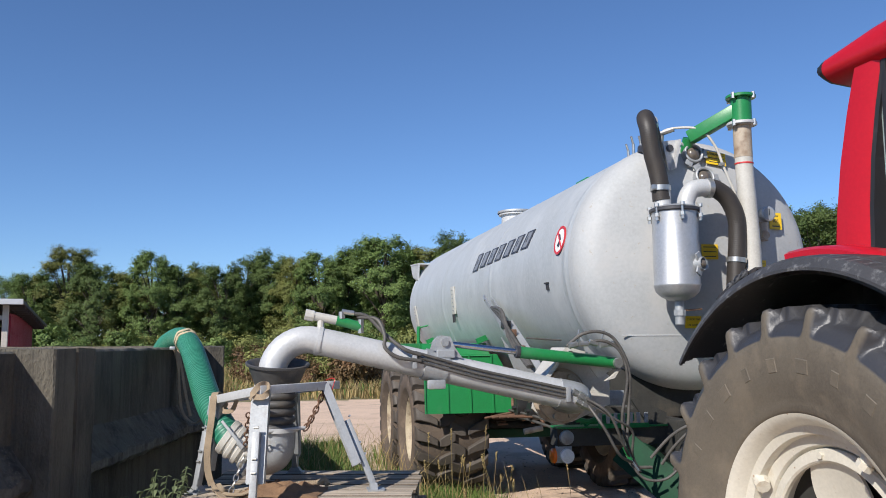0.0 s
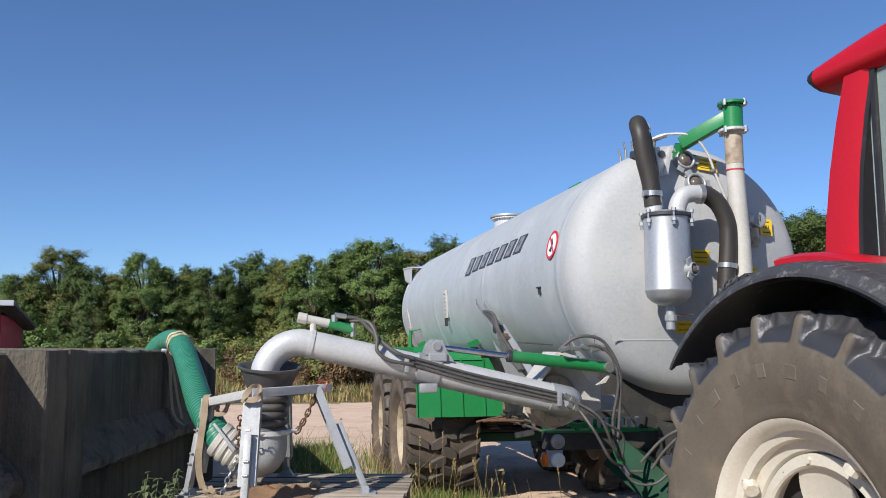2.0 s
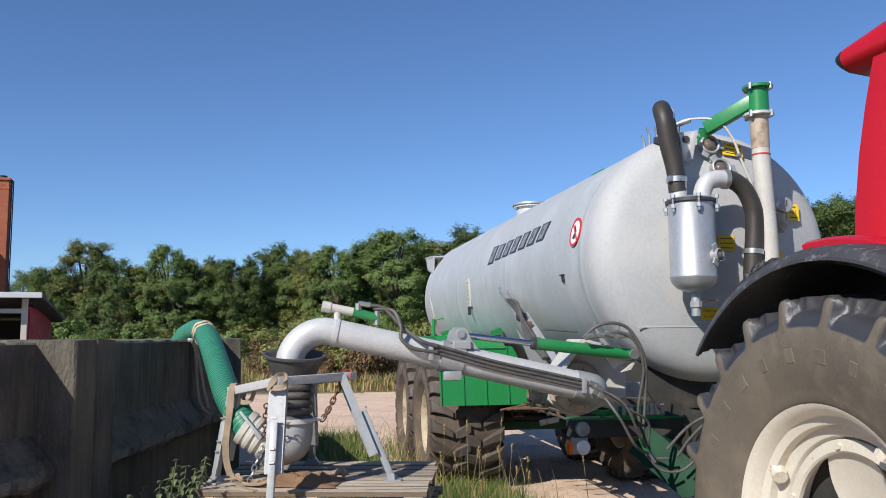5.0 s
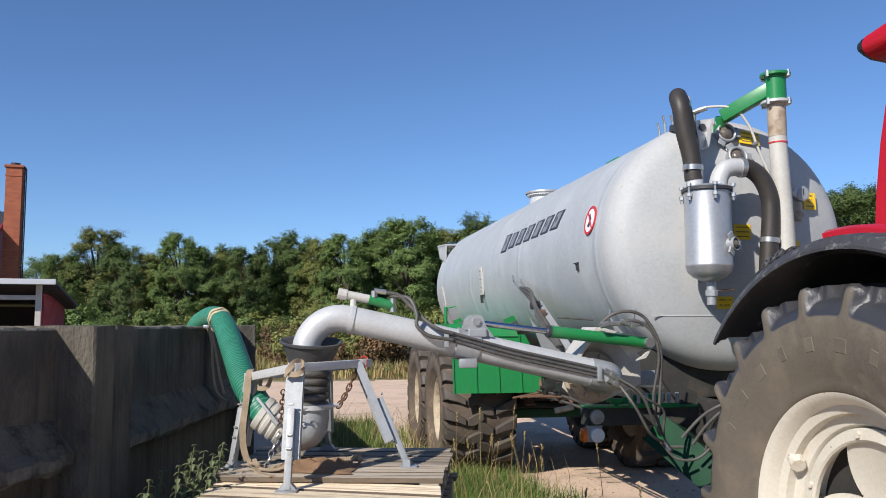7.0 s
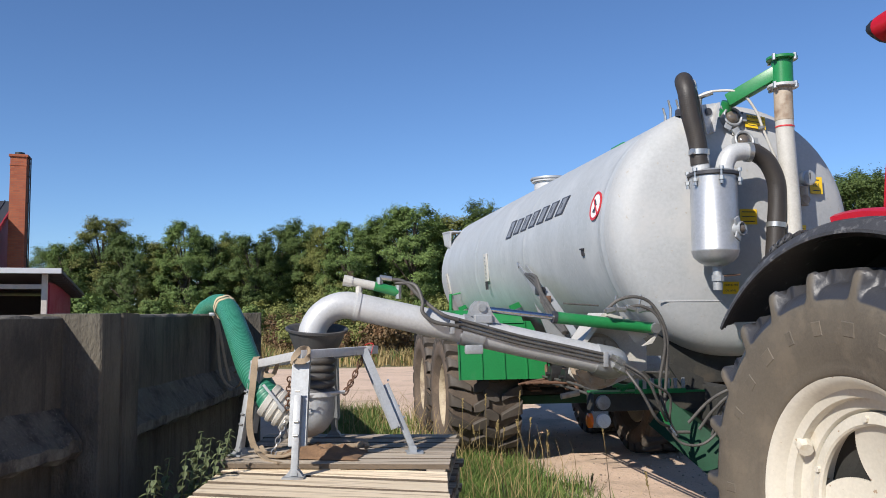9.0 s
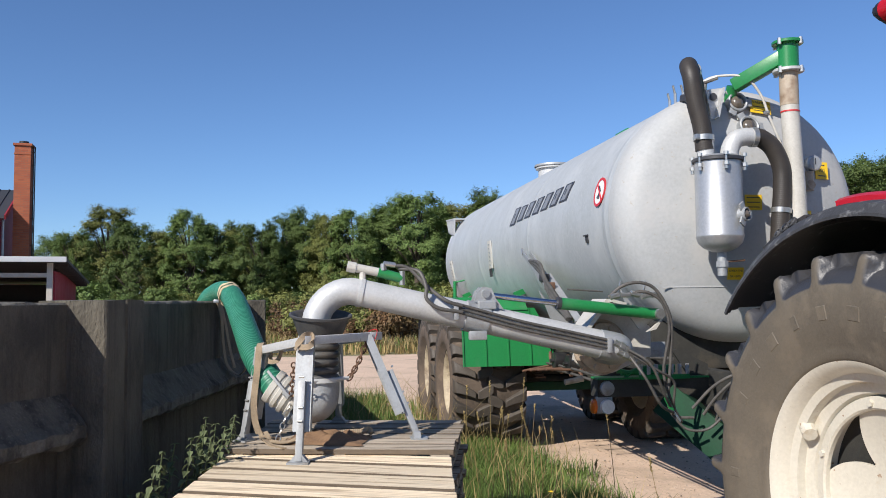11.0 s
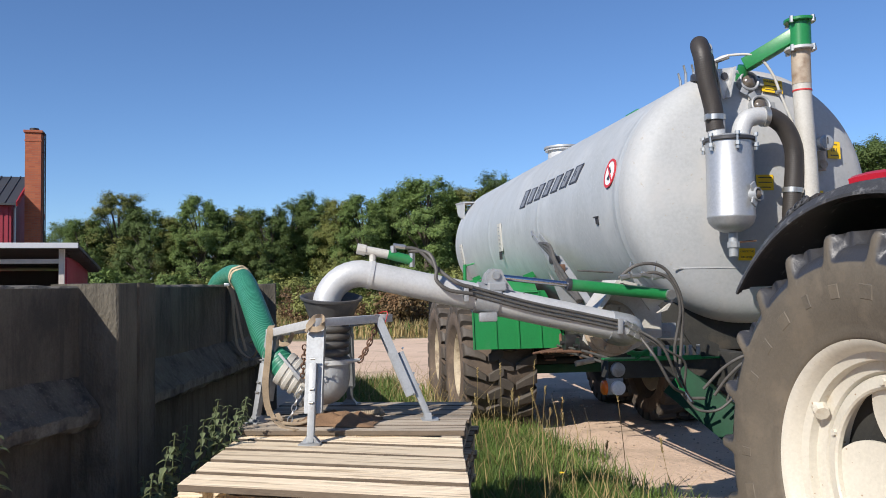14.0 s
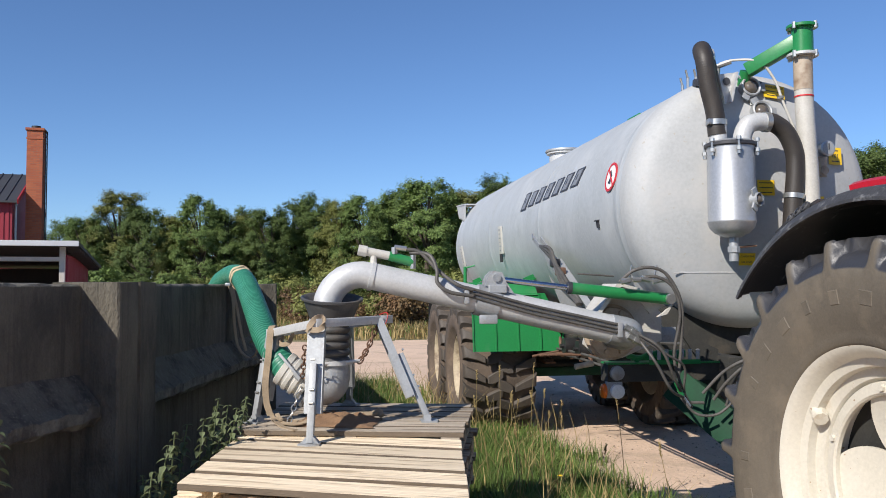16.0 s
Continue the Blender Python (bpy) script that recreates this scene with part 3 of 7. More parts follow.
def moulded_tyre(R, W, rim_r, n_lugs):
    """A tractor tyre whose slanting bars grow out of rounded shoulders with scooped hollows between them."""
    h, pitch, per = W / 2, 2 * math.pi / n_lugs, 34
    nA = n_lugs * per
    th = np.arange(nA) * 2 * math.pi / nA
    base = R - 0.125
    q = base - rim_r
    wall = [(0.70, rim_r + 0.004), (0.83, rim_r + 0.010), (0.862, rim_r + 0.022), (0.872, rim_r + 0.045), (0.895, rim_r + 0.07), (0.94, rim_r + q * 0.38), (0.978, rim_r + q * 0.56), (0.996, rim_r + q * 0.74), (0.999, rim_r + q * 0.9)]
    low = [(0.992, base + 0.004), (0.980, base + 0.012), (0.962, base + 0.024), (0.935, base + 0.038), (0.90, base + 0.052), (0.86, base + 0.063), (0.80, base + 0.071), (0.68, R - 0.050), (0.52, R - 0.048), (0.34, R - 0.046), (0.17, R - 0.045), (0.0, R - 0.045)]
    bar = [(0.996, base + 0.012), (0.993, base + 0.035), (0.990, base + 0.062), (0.985, base + 0.086), (0.976, base + 0.105), (0.960, base + 0.117), (0.925, base + 0.123), (0.78, R), (0.60, R + 0.002), (0.40, R + 0.003), (0.20, R + 0.004), (0.0, R + 0.004)]
    rows, masks = [], []
    for side in (-1, 1):
        strip = []
        for u, r in wall:
            strip.append((np.full(nA, side * h * u), np.full(nA, r), np.ones(nA), False))
        for k, ((ul, rl), (ub, rb)) in enumerate(zip(low, bar)):
            a0 = (0.5 if side > 0 else 0.0) * pitch + pitch * 1.05 * (1 - ub)
            d = np.abs((th - a0 + pitch / 2) % pitch - pitch / 2) * R
            half = float(np.interp(ub, (0.0, 0.5, 0.93, 1.0), (0.044, 0.034, 0.013, 0.009)))
            soft = float(np.interp(ub, (0.0, 0.9, 0.99, 1.0), (0.016, 0.018, 0.030, 0.05)))
            t = np.clip((half + soft - d) / soft, 0, 1)
            m = t * t * (3 - 2 * t)
            strip.append((side * h * (ul + (ub - ul) * m), rl + (rb - rl) * m, m, ub < 0.955 or k > 0))
        if side > 0:
            strip = strip[:-1][::-1]
        for x, r, m, tread in strip:
            rows.append(np.stack([x, r * np.cos(th), r * np.sin(th)], 1))
            masks.append((m, tread, np.abs(x) / h))
    n = len(rows)
    i, j = np.meshgrid(np.arange(n), np.arange(nA), indexing="ij")
    j2, i2 = (j + 1) % nA, (i + 1) % n
    faces = np.stack([i * nA + j, i * nA + j2, i2 * nA + j2, i2 * nA + j], -1).reshape(-1, 4)
    me = bpy.data.meshes.new("tyre")
    me.from_pydata(np.concatenate(rows).tolist(), [], faces.tolist())
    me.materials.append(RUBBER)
    tread_dark = np.zeros((n, nA))
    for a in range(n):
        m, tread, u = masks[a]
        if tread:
            tread_dark[a] = np.maximum(np.clip((0.92 - m) * 2.6, 0, 1) * np.clip((0.994 - u) / 0.008, 0, 1), 0.9 * np.clip((0.972 - u) / 0.03, 0, 1))
    me.attributes.new("tread_dark", 'FLOAT', 'POINT').data.foreach_set("value", tread_dark.reshape(-1))
    me.update()
    me.shade_smooth()
    return new("tyre", me)


def bar_mesh(bm, R, rc, spine):
    """A tread block along spine: (x, angle, half width along the tread)."""
    rows = []
    for x, aa, hw in spine:
        rows.append([bm.verts.new((x, rr * math.cos(aa + q * hw / R), rr * math.sin(aa + q * hw / R))) for rr, q in ((rc - 0.02, -1.12), (R, -1), (R, 1), (rc - 0.02, 1.12))])
    for r1, r2 in zip(rows, rows[1:]):
        for i in range(3):
            bm.faces.new((r1[i], r1[i + 1], r2[i + 1], r2[i]))
    bm.faces.new(rows[0])
    bm.faces.new(rows[-1][::-1])


def wheel(name, parent, m, R, W, rim_r, n_lugs, tyre_mat, rim_mat, lug_h=0.05, lug_w=0.085, lug_mat=None):
    """A lugged wheel about its x axis; the outer side is -x."""
    w = new(name)
    w.parent = parent
    w.matrix_basis = m
    h = W / 2
    rc = R - lug_h
    q = rc - rim_r
    sec = [(rim_r + 0.01, -h * 0.72), (rim_r + 0.03, -h * 0.84), (rim_r + 0.05, -h * 0.85), (rim_r + q * 0.3, -h * 0.965), (rim_r + q * 0.34, -h * 0.985), (rim_r + q * 0.6, -h), (rim_r + q * 0.64, -h * 0.985), (rc - 0.06, -h * 0.965), (rc - 0.02, -h * 0.88), (rc, -h * 0.6), (rc + 0.006, 0),
           (rc, h * 0.6), (rc - 0.02, h * 0.88), (rc - 0.06, h * 0.965), (rim_r + q * 0.6, h), (rim_r + q * 0.3, h * 0.965), (rim_r + 0.05, h * 0.85), (rim_r + 0.01, h * 0.72)]
    bm = bmesh.new()
    if not lug_mat:
        bm.free()
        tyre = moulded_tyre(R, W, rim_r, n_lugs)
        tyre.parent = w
    else:
        lathe(bm, sec, 96, AX_X, closed=True)
        tyre = part("tyre", bm, tyre_mat, w)
    if lug_mat is LUG_MUD:
        for s in (-1, 1):
            bm = bmesh.new()
            p = 2 * math.pi / n_lugs
            bar_mesh(bm, R - 0.004, rc, [(s * h * 0.34, (0.98 if s > 0 else 0.48) * p, 0.040), (s * h * 0.20, (0.90 if s > 0 else 0.40) * p, 0.058), (s * h * 0.05, (0.78 if s > 0 else 0.28) * p, 0.060), (s * -h * 0.07, (0.66 if s > 0 else 0.16) * p, 0.046)])
            bmesh.ops.recalc_face_normals(bm, faces=bm.faces)
            bm.normal_update()
            bmesh.ops.bevel(bm, geom=[e for e in bm.edges if len(e.link_faces) == 2 and e.calc_face_angle(0) > 0.5], offset=0.006, segments=1, affect='EDGES')
            first = part("tread_block", bm, lug_mat, tyre)
            for k in range(1, n_lugs):
                o = new("tread_block", first.data)
                o.parent = tyre
                o.matrix_basis = Matrix.Rotation(p * k, 4, 'X')
    for side in (-1, 1) if lug_mat else ():
        bm = bmesh.new()
        lug_mesh(bm, R, h, rc, n_lugs, lug_w, 0, side)
        edges = [e for e in bm.edges if len(e.link_faces) == 2 and e.calc_face_angle(0) > 0.5]
        bmesh.ops.bevel(bm, geom=edges, offset=0.006, segments=1, affect='EDGES')
        first = part("lug", bm, lug_mat, tyre)
        for k in range(1, n_lugs):
            o = new("lug", first.data)
            o.parent = tyre
            o.matrix_basis = Matrix.Rotation(2 * math.pi * k / n_lugs, 4, 'X')
    bm = bmesh.new()
    rr = rim_r
    bar = [(rr + 0.012, -h * 0.835), (rr + 0.022, -h * 0.82), (rr + 0.024, -h * 0.80), (rr + 0.014, -h * 0.778), (rr - 0.002, -h * 0.768), (rr - 0.012, -h * 0.74), (rr - 0.015, -h * 0.66), (rr - 0.021, -h * 0.625), (rr - 0.036, -h * 0.60), (rr - 0.052, -h * 0.59), (rr - 0.056, -h * 0.57), (rr - 0.056, -h * 0.52), (rr - 0.060, -h * 0.475),
           (rr - 0.072, -h * 0.445), (rr - 0.090, -h * 0.435), (rr - 0.096, -h * 0.415), (rr - 0.097, -h * 0.36), (rr - 0.102, -h * 0.325), (rr - 0.116, -h * 0.305), (rr - 0.122, -h * 0.28), (rr - 0.122, h * 0.5), (rr, h * 0.75),
           (rr + 0.012, h * 0.8), (rr - 0.0, h * 0.8), (rr - 0.135, h * 0.5), (rr - 0.133, -h * 0.3), (rr - 0.108, -h * 0.45), (rr - 0.070, -h * 0.49), (rr - 0.067, -h * 0.60), (rr - 0.035, -h * 0.64), (rr - 0.02, -h * 0.76), (rr, -h * 0.82)]
    lathe(bm, bar, 80, AX_X, closed=True)
    part("rim", bm, rim_mat, w)
    return w


hub_z = 0.73
for y in (3.95, 5.60):
    for s in (-1, 1):
        mm = pose(s * 1.175, y, hub_z, 20 if y > 5 else 7, 0, 0 if s < 0 else 180)
        w = wheel("wheel", tanker, mm, 0.745, 0.84, 0.365, 21, RUBBER_MUD, DIRTY_CREAM, 0.05, lug_w=0.088, lug_mat=LUG_MUD)
        bm = bmesh.new()
        lathe(bm, [(0.0, -0.16), (0.10, -0.16), (0.11, -0.15), (0.11, -0.05), (0.20, -0.04), (0.255, -0.09), (0.29, -0.09), (0.29, -0.08), (0.22, -0.02), (0.0, -0.02)], 40, AX_X)
        disc = part("disc", bm, DIRTY_CREAM, w)
        for k in range(10):
            a = 2 * math.pi * k / 10
            bm = bmesh.new()
            rod(bm, (-0.075, 0.15 * math.cos(a), 0.15 * math.sin(a)), (-0.03, 0.15 * math.cos(a), 0.15 * math.sin(a)), 0.016, seg=6)
            part("wheel_nut", bm, STEEL, disc)
    bm = bmesh.new()
    rod(bm, (-1.1, y, hub_z), (1.1, y, hub_z), 0.07)
    box(bm, -0.9, 0.9, y - 0.05, y + 0.05, hub_z + 0.07, hub_z + 0.2, 0.01)
    part("axle", bm, SHADE_STEEL, tanker)
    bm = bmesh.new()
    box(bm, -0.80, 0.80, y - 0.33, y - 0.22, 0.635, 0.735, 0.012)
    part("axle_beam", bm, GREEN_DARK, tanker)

# mudguards
for s in (-1, 1):
    bm = bmesh.new()
    bot, top, y0, y1 = 0.975, 1.60, 3.02, 3.12
    cut = [(1.515, 0.0), (0.52, 0.0), (0.565, 0.58), (0.70, 1.0), (1.515, 1.0)]
    rim = [[bm.verts.new((s * x, y0 + (y1 - y0) * t + d, bot + (top - bot) * t)) for x, t in cut] for d in (0.0, 0.012)]
    bm.faces.new(rim[0])
    bm.faces.new(rim[1][::-1])
    for k in range(5):
        bm.faces.new((rim[0][k], rim[0][(k + 1) % 5], rim[1][(k + 1) % 5], rim[1][k]))
    g = part("mudguard_front", bm, GREEN, tanker, smooth=False)
    for k in range(5):
        x = s * (1.515 - k * 0.249)
        bm = bmesh.new()
        beam(bm, (x, y0 - 0.004, bot), (x, y0 - 0.004 + (y1 - y0) * (0.54 if k == 4 else 1), bot + (top - bot) * (0.54 if k == 4 else 1)), 0.014, 0.02)
        part("fold", bm, GREEN, g, smooth=False)
    bm = bmesh.new()
    prism(bm, [(y1 - 0.02, top - 0.02), (y1 + 0.16, 1.72), (y1 + 0.18, 1.70), (y1, top - 0.03)], 'x', s * 1.515, s * 0.78)
    part("mudguard_bend", bm, GREEN, tanker, smooth=False)
    bm = bmesh.new()
    box(bm, s * 1.515, s * 0.80, y1 + 0.16, 6.55, 1.70, 1.715, 0.003)
    box(bm, s * 1.53, s * 1.505, y1 + 0.16, 6.55, 1.655, 1.72, 0.004)
    part("mudguard_top", bm, GREEN, tanker, smooth=False)
    bm = bmesh.new()
    prism(bm, [(6.55, 1.70), (6.62, 1.68), (6.72, 1.0), (6.70, 1.0), (6.60, 1.66)], 'x', s * 1.515, s * 0.85)
    part("rear_flap", bm, BLACK_PLASTIC, tanker, smooth=False)
    bm = bmesh.new()
    beam(bm, (s * 0.9, y1 + 0.1, 1.74), (s * 0.75, y1 + 0.1, 1.80), 0.05, 0.06)
    part("mudguard_bracket", bm, GREEN, tanker)
    bm = bmesh.new()
    beam(bm, (s * 0.9, 6.3, 1.74), (s * 0.75, 6.3, 1.80), 0.05, 0.06)
    part("mudguard_bracket", bm, GREEN, tanker)
bm = bmesh.new()
box(bm, -1.36, -1.24, 3.04, 3.07, 1.355, 1.415, 0.002)
st = part("sticker", bm, YELLOW, tanker, "small yellow warning sticker on the mudguard")
bm = bmesh.new()
for i in range(2):
    box(bm, -1.345, -1.26, 3.034, 3.041, 1.37 + 0.018 * i, 1.378 + 0.018 * i)
part("sticker_print", bm, INK, st, smooth=False)
bm = bmesh.new()
box(bm, -1.533, -1.526, 5.9, 6.1, 1.66, 1.71, 0.001)
part("sticker", bm, YELLOW, tanker)
# lever and post on the mudguard
bm = bmesh.new()
rod(bm, (-1.02, 6.3, 1.70), (-1.02, 6.3, 1.97), 0.025, seg=10)
rod(bm, (-1.02, 6.3, 1.95), (-0.86, 6.2, 1.99), 0.012, seg=8)
rod(bm, (-0.86, 6.2, 1.99), (-0.80, 6.2, 1.95), 0.012, seg=8)
part("lever", bm, GREEN, tanker)
bm = bmesh.new()
lathe(bm, [(0, 0.02), (0.045, 0.018), (0.05, 0), (0, 0)], 20, AX_MX)
part("side_lamp", bm, ORANGE_LENS, tanker, m=pose(-1.545, 3.5, 1.62))

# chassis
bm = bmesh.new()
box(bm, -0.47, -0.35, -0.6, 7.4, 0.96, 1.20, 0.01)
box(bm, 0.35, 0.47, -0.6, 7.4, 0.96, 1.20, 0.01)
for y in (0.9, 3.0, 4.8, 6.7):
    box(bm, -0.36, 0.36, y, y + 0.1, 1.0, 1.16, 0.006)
part("frame", bm, SHADE_STEEL, tanker)
for y in (0.35, 2.6, 4.9, 7.0):
    for s in (-1, 1):
        bm = bmesh.new()
        prism(bm, [(s * 0.34, 1.2), (s * 0.55, 1.2), (s * 0.80, 1.80), (s * 0.62, 1.62), (s * 0.34, 1.46)], 'y', y, y + 0.02)
        part("saddle", bm, GALV_OLD, tanker, smooth=False)
# spring packs and brake gear behind the mudguard
for y in (3.95, 5.60):
    bm = bmesh.new()
    for i in range(5):
        box(bm, -0.62, -0.50, y - 0.55 + 0.08 * i, y + 0.55 - 0.08 * i, 0.80 + 0.022 * i, 0.82 + 0.022 * i, 0.003)
    part("leaf_spring", bm, RUST, tanker)
for k in range(4):
    bm = bmesh.new()
    rod(bm, (-0.55, 2.0 + 0.32 * k, 0.92), (-0.55, 2.1 + 0.32 * k, 1.12), 0.02, seg=8)
    rod(bm, (-0.9, 2.0 + 0.3 * k, 1.02 - 0.03 * k), (-0.47, 2.05 + 0.3 * k, 1.0), 0.012, seg=8)
    part("brake_rod", bm, RUST, tanker)
for z0 in (0.95, 1.0, 1.22):
    bm = bmesh.new()
    tube(bm, [(-0.6, 3.0, z0), (-0.64, 2.0, z0 + 0.02), (-0.62, 0.9, z0), (-0.66, -0.3, z0 + 0.05)], 0.013, seg=8)
    part("brake_line", bm, HYD, tanker)

# front cross member with lamps
BY = -0.45
bm = bmesh.new()
box(bm, -1.26, 0.9, BY, BY + 0.012, 1.035, 1.15, 0.003)
box(bm, -1.262, -1.25, BY, BY + 0.14, 1.035, 1.15, 0.002)
cross = part("cross_member", bm, SHADE_STEEL, tanker, smooth=False)
bm = bmesh.new()
box(bm, -1.262, 0.9, BY - 0.006, BY + 0.14, 1.151, 1.163, 0.003)
part("top_lip", bm, GREEN, cross, smooth=False)
for y in (2.1, 2.55):
    bm = bmesh.new()
    rod(bm, (-0.66, y, 1.06), (-0.50, y, 1.06), 0.085, seg=20)
    rod(bm, (-0.70, y, 1.06), (-0.66, y, 1.06), 0.02, seg=8)
    part("brake_chamber", bm, BLACK_PLASTIC, tanker)
for (x, z), mt, nm in (((-1.20, 1.095), GALV_OLD, "rear_reflector"), ((-1.20, 0.975), WHITE_LENS, "reflector")):
    bm = bmesh.new()
    lathe(bm, [(0, 0.035), (0.04, 0.034), (0.058, 0.028), (0.062, 0.0), (0, 0)], 32, Matrix.Rotation(radians(90), 4, 'X'))
    part(nm, bm, mt, tanker, m=pose(x, BY - 0.002, z) @ Matrix.Scale(0.8, 4))
bm = bmesh.new()
lathe(bm, [(0, 0.035), (0.045, 0.034), (0.058, 0.025), (0.062, 0.0), (0, 0)], 32, AX_MX)
part("orange_reflector", bm, ORANGE_LENS, tanker, "round orange side reflector", m=pose(-1.272, BY + 0.03, 0.975) @ Matrix.Scale(0.8, 4))
bm = bmesh.new()
box(bm, -1.27, -1.16, BY + 0.0, BY + 0.03, 0.93, 1.04, 0.004)
part("reflector_bracket", bm, GALV_OLD, tanker)
# slotted hose rail above the cross member
bm = bmesh.new()
box(bm, -0.98, -0.62, BY - 0.03, BY - 0.02, 1.15, 1.18)
rail = part("hose_rail", bm, GREEN, tanker, smooth=False)
for i in range(7):
    bm = bmesh.new()
    box(bm, -0.98 + 0.055 * i, -0.955 + 0.055 * i, BY - 0.03, BY - 0.02, 1.181, 1.25, 0.003)
    part("prong", bm, GALV_OLD, rail, smooth=False)
for i in range(4):
    bm = bmesh.new()
    tube(bm, [(-1.15 + 0.03 * i, BY + 0.02, 1.22 - 0.018 * i), (-0.95, BY + 0.03, 1.185 + 0.012 * i), (-0.7, BY + 0.04, 1.20 + 0.01 * i)], 0.013, seg=8)
    part("green_pipe", bm, GREEN, tanker)
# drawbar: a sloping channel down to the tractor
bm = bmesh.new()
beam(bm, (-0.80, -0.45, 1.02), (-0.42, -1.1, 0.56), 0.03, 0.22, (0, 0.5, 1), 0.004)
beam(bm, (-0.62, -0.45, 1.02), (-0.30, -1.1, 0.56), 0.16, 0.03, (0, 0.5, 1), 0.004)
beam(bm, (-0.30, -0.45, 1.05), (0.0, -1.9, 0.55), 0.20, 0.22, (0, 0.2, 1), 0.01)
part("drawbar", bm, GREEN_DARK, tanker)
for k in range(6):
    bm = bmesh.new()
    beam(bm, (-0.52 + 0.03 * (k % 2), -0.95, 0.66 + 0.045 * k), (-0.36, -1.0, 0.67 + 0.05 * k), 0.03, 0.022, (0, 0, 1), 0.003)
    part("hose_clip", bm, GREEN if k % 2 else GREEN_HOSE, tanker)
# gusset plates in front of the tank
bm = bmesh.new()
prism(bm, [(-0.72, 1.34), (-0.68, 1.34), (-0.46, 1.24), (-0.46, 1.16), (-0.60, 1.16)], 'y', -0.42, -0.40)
part("gusset", bm, SHADE_STEEL, tanker, smooth=False)
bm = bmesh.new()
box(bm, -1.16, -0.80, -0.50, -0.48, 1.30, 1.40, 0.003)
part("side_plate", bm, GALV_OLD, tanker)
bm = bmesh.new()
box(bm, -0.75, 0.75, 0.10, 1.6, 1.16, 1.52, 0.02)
part("support_box", bm, SHADE_STEEL, tanker)

# ---- suction arm: swings sideways in one plane in front of the tank ----
AY = -0.93
arm = new("suction_arm")
arm.parent = tanker
tagged(arm, "galvanised suction arm lowered into the black funnel")
A0, A1 = Vector((-1.36, AY, 1.403)), Vector((-2.88, AY, 1.742))
AR, BR = 0.087, 0.079                  # arm pipe, slimmer bend
bm = bmesh.new()
d = (A1 - A0).normalized()
up = Vector((0, 0, 1)) - d * d.z
up.normalize()
bend = [A0, A0 + d * 0.5, A0 + d * 1.0, A1 - d * 0.01]
# mitred bend down into the funnel
c = A1 - up * 0.20
pts = []
for i in range(1, 10):
    a = radians(90 + 96 * i / 9 * 1.0)
    pts.append(c + (d * -math.cos(a) + up * math.sin(a)) * 0.20)
tube(bm, bend, [AR, 0.086, 0.082, BR], seg=36, smooth=0)
pipe = part("arm_pipe", bm, GALV_PIPE, arm)
bm = bmesh.new()
tube(bm, [A1 - d * 0.02] + pts + [pts[-1] + (pts[-1] - pts[-2]).normalized() * 0.12], BR, seg=36, smooth=0)
part("bend", bm, GALV_PIPE, pipe)
bm = bmesh.new()
tube(bm, [A1 - d * 0.03, A1 - d * 0.006], BR + 0.006, seg=36, smooth=0)
part("weld_ring", bm, GALV_PIPE, pipe)
# elbow and swivel flange
bm = bmesh.new()
tube(bm, [A0 + d * 0.06, A0 - d * 0.05, A0 - d * 0.075 + Vector((0, 0.06, -0.01)), A0 - d * 0.085 + Vector((0, 0.17, -0.02)), A0 - d * 0.085 + Vector((0, 0.30, -0.02))], AR + 0.004, seg=32)
part("elbow", bm, GALV_OLD, arm)
FC = Vector((-1.305, AY + 0.27, 1.380))
bm = bmesh.new()
lathe(bm, [(0.10, -0.02), (0.155, -0.02), (0.16, -0.015), (0.16, 0.015), (0.10, 0.02)], 44, Matrix.Translation(FC) @ AX_Y)
fl = part("swivel_flange", bm, RUSTY_CAST, arm, "worn round swivel flange")
for k in range(8):
    a = 2 * math.pi * (k + 0.5) / 8
    bm = bmesh.new()
    p = FC + Vector((0.132 * math.cos(a), 0, 0.132 * math.sin(a)))
    rod(bm, p + Vector((0, -0.045, 0)), p + Vector((0, 0.04, 0)), 0.017, seg=6)
    part("bolt", bm, RUSTY_CAST, fl)
bm = bmesh.new()
lathe(bm, [(0.10, 0.022), (0.18, 0.022), (0.18, 0.035), (0.10, 0.035)], 44, Matrix.Translation(FC) @ AX_Y)
part("backing_ring", bm, RUSTY_CAST, arm)
# bracket that carries the swivel
bm = bmesh.new()
prism(bm, [(-1.48, 1.30), (-1.42, 1.24), (-1.22, 1.21), (-0.95, 1.32), (-0.95, 1.50), (-1.06, 1.60), (-1.25, 1.66), (-1.36, 1.60), (-1.46, 1.45)], 'y', AY + 0.32, AY + 0.345)
part("swivel_plate", bm, WHITE_STEEL, arm, smooth=False)
bm = bmesh.new()
prism(bm, [(-1.47, 1.50), (-1.44, 1.50), (-1.29, 1.69), (-1.33, 1.69)], 'y', AY + 0.10, AY + 0.36)
prism(bm, [(-1.31, 1.69), (-1.06, 1.625), (-1.06, 1.605), (-1.31, 1.67)], 'y', AY + 0.06, AY + 0.36)
part("swivel_cheek", bm, WHITE_STEEL, arm, smooth=False)
bm = bmesh.new()
prism(bm, [(-1.20, 1.61), (-1.06, 1.60), (-1.02, 1.55), (-1.12, 1.50)], 'y', AY + 0.10, AY + 0.115)
prism(bm, [(-1.06, 1.51), (-0.99, 1.57), (-1.04, 1.50), (-1.10, 1.485)], 'y', AY + 0.02, AY + 0.05)
part("torn_plate", bm, WHITE_STEEL, arm, smooth=False)
bm = bmesh.new()
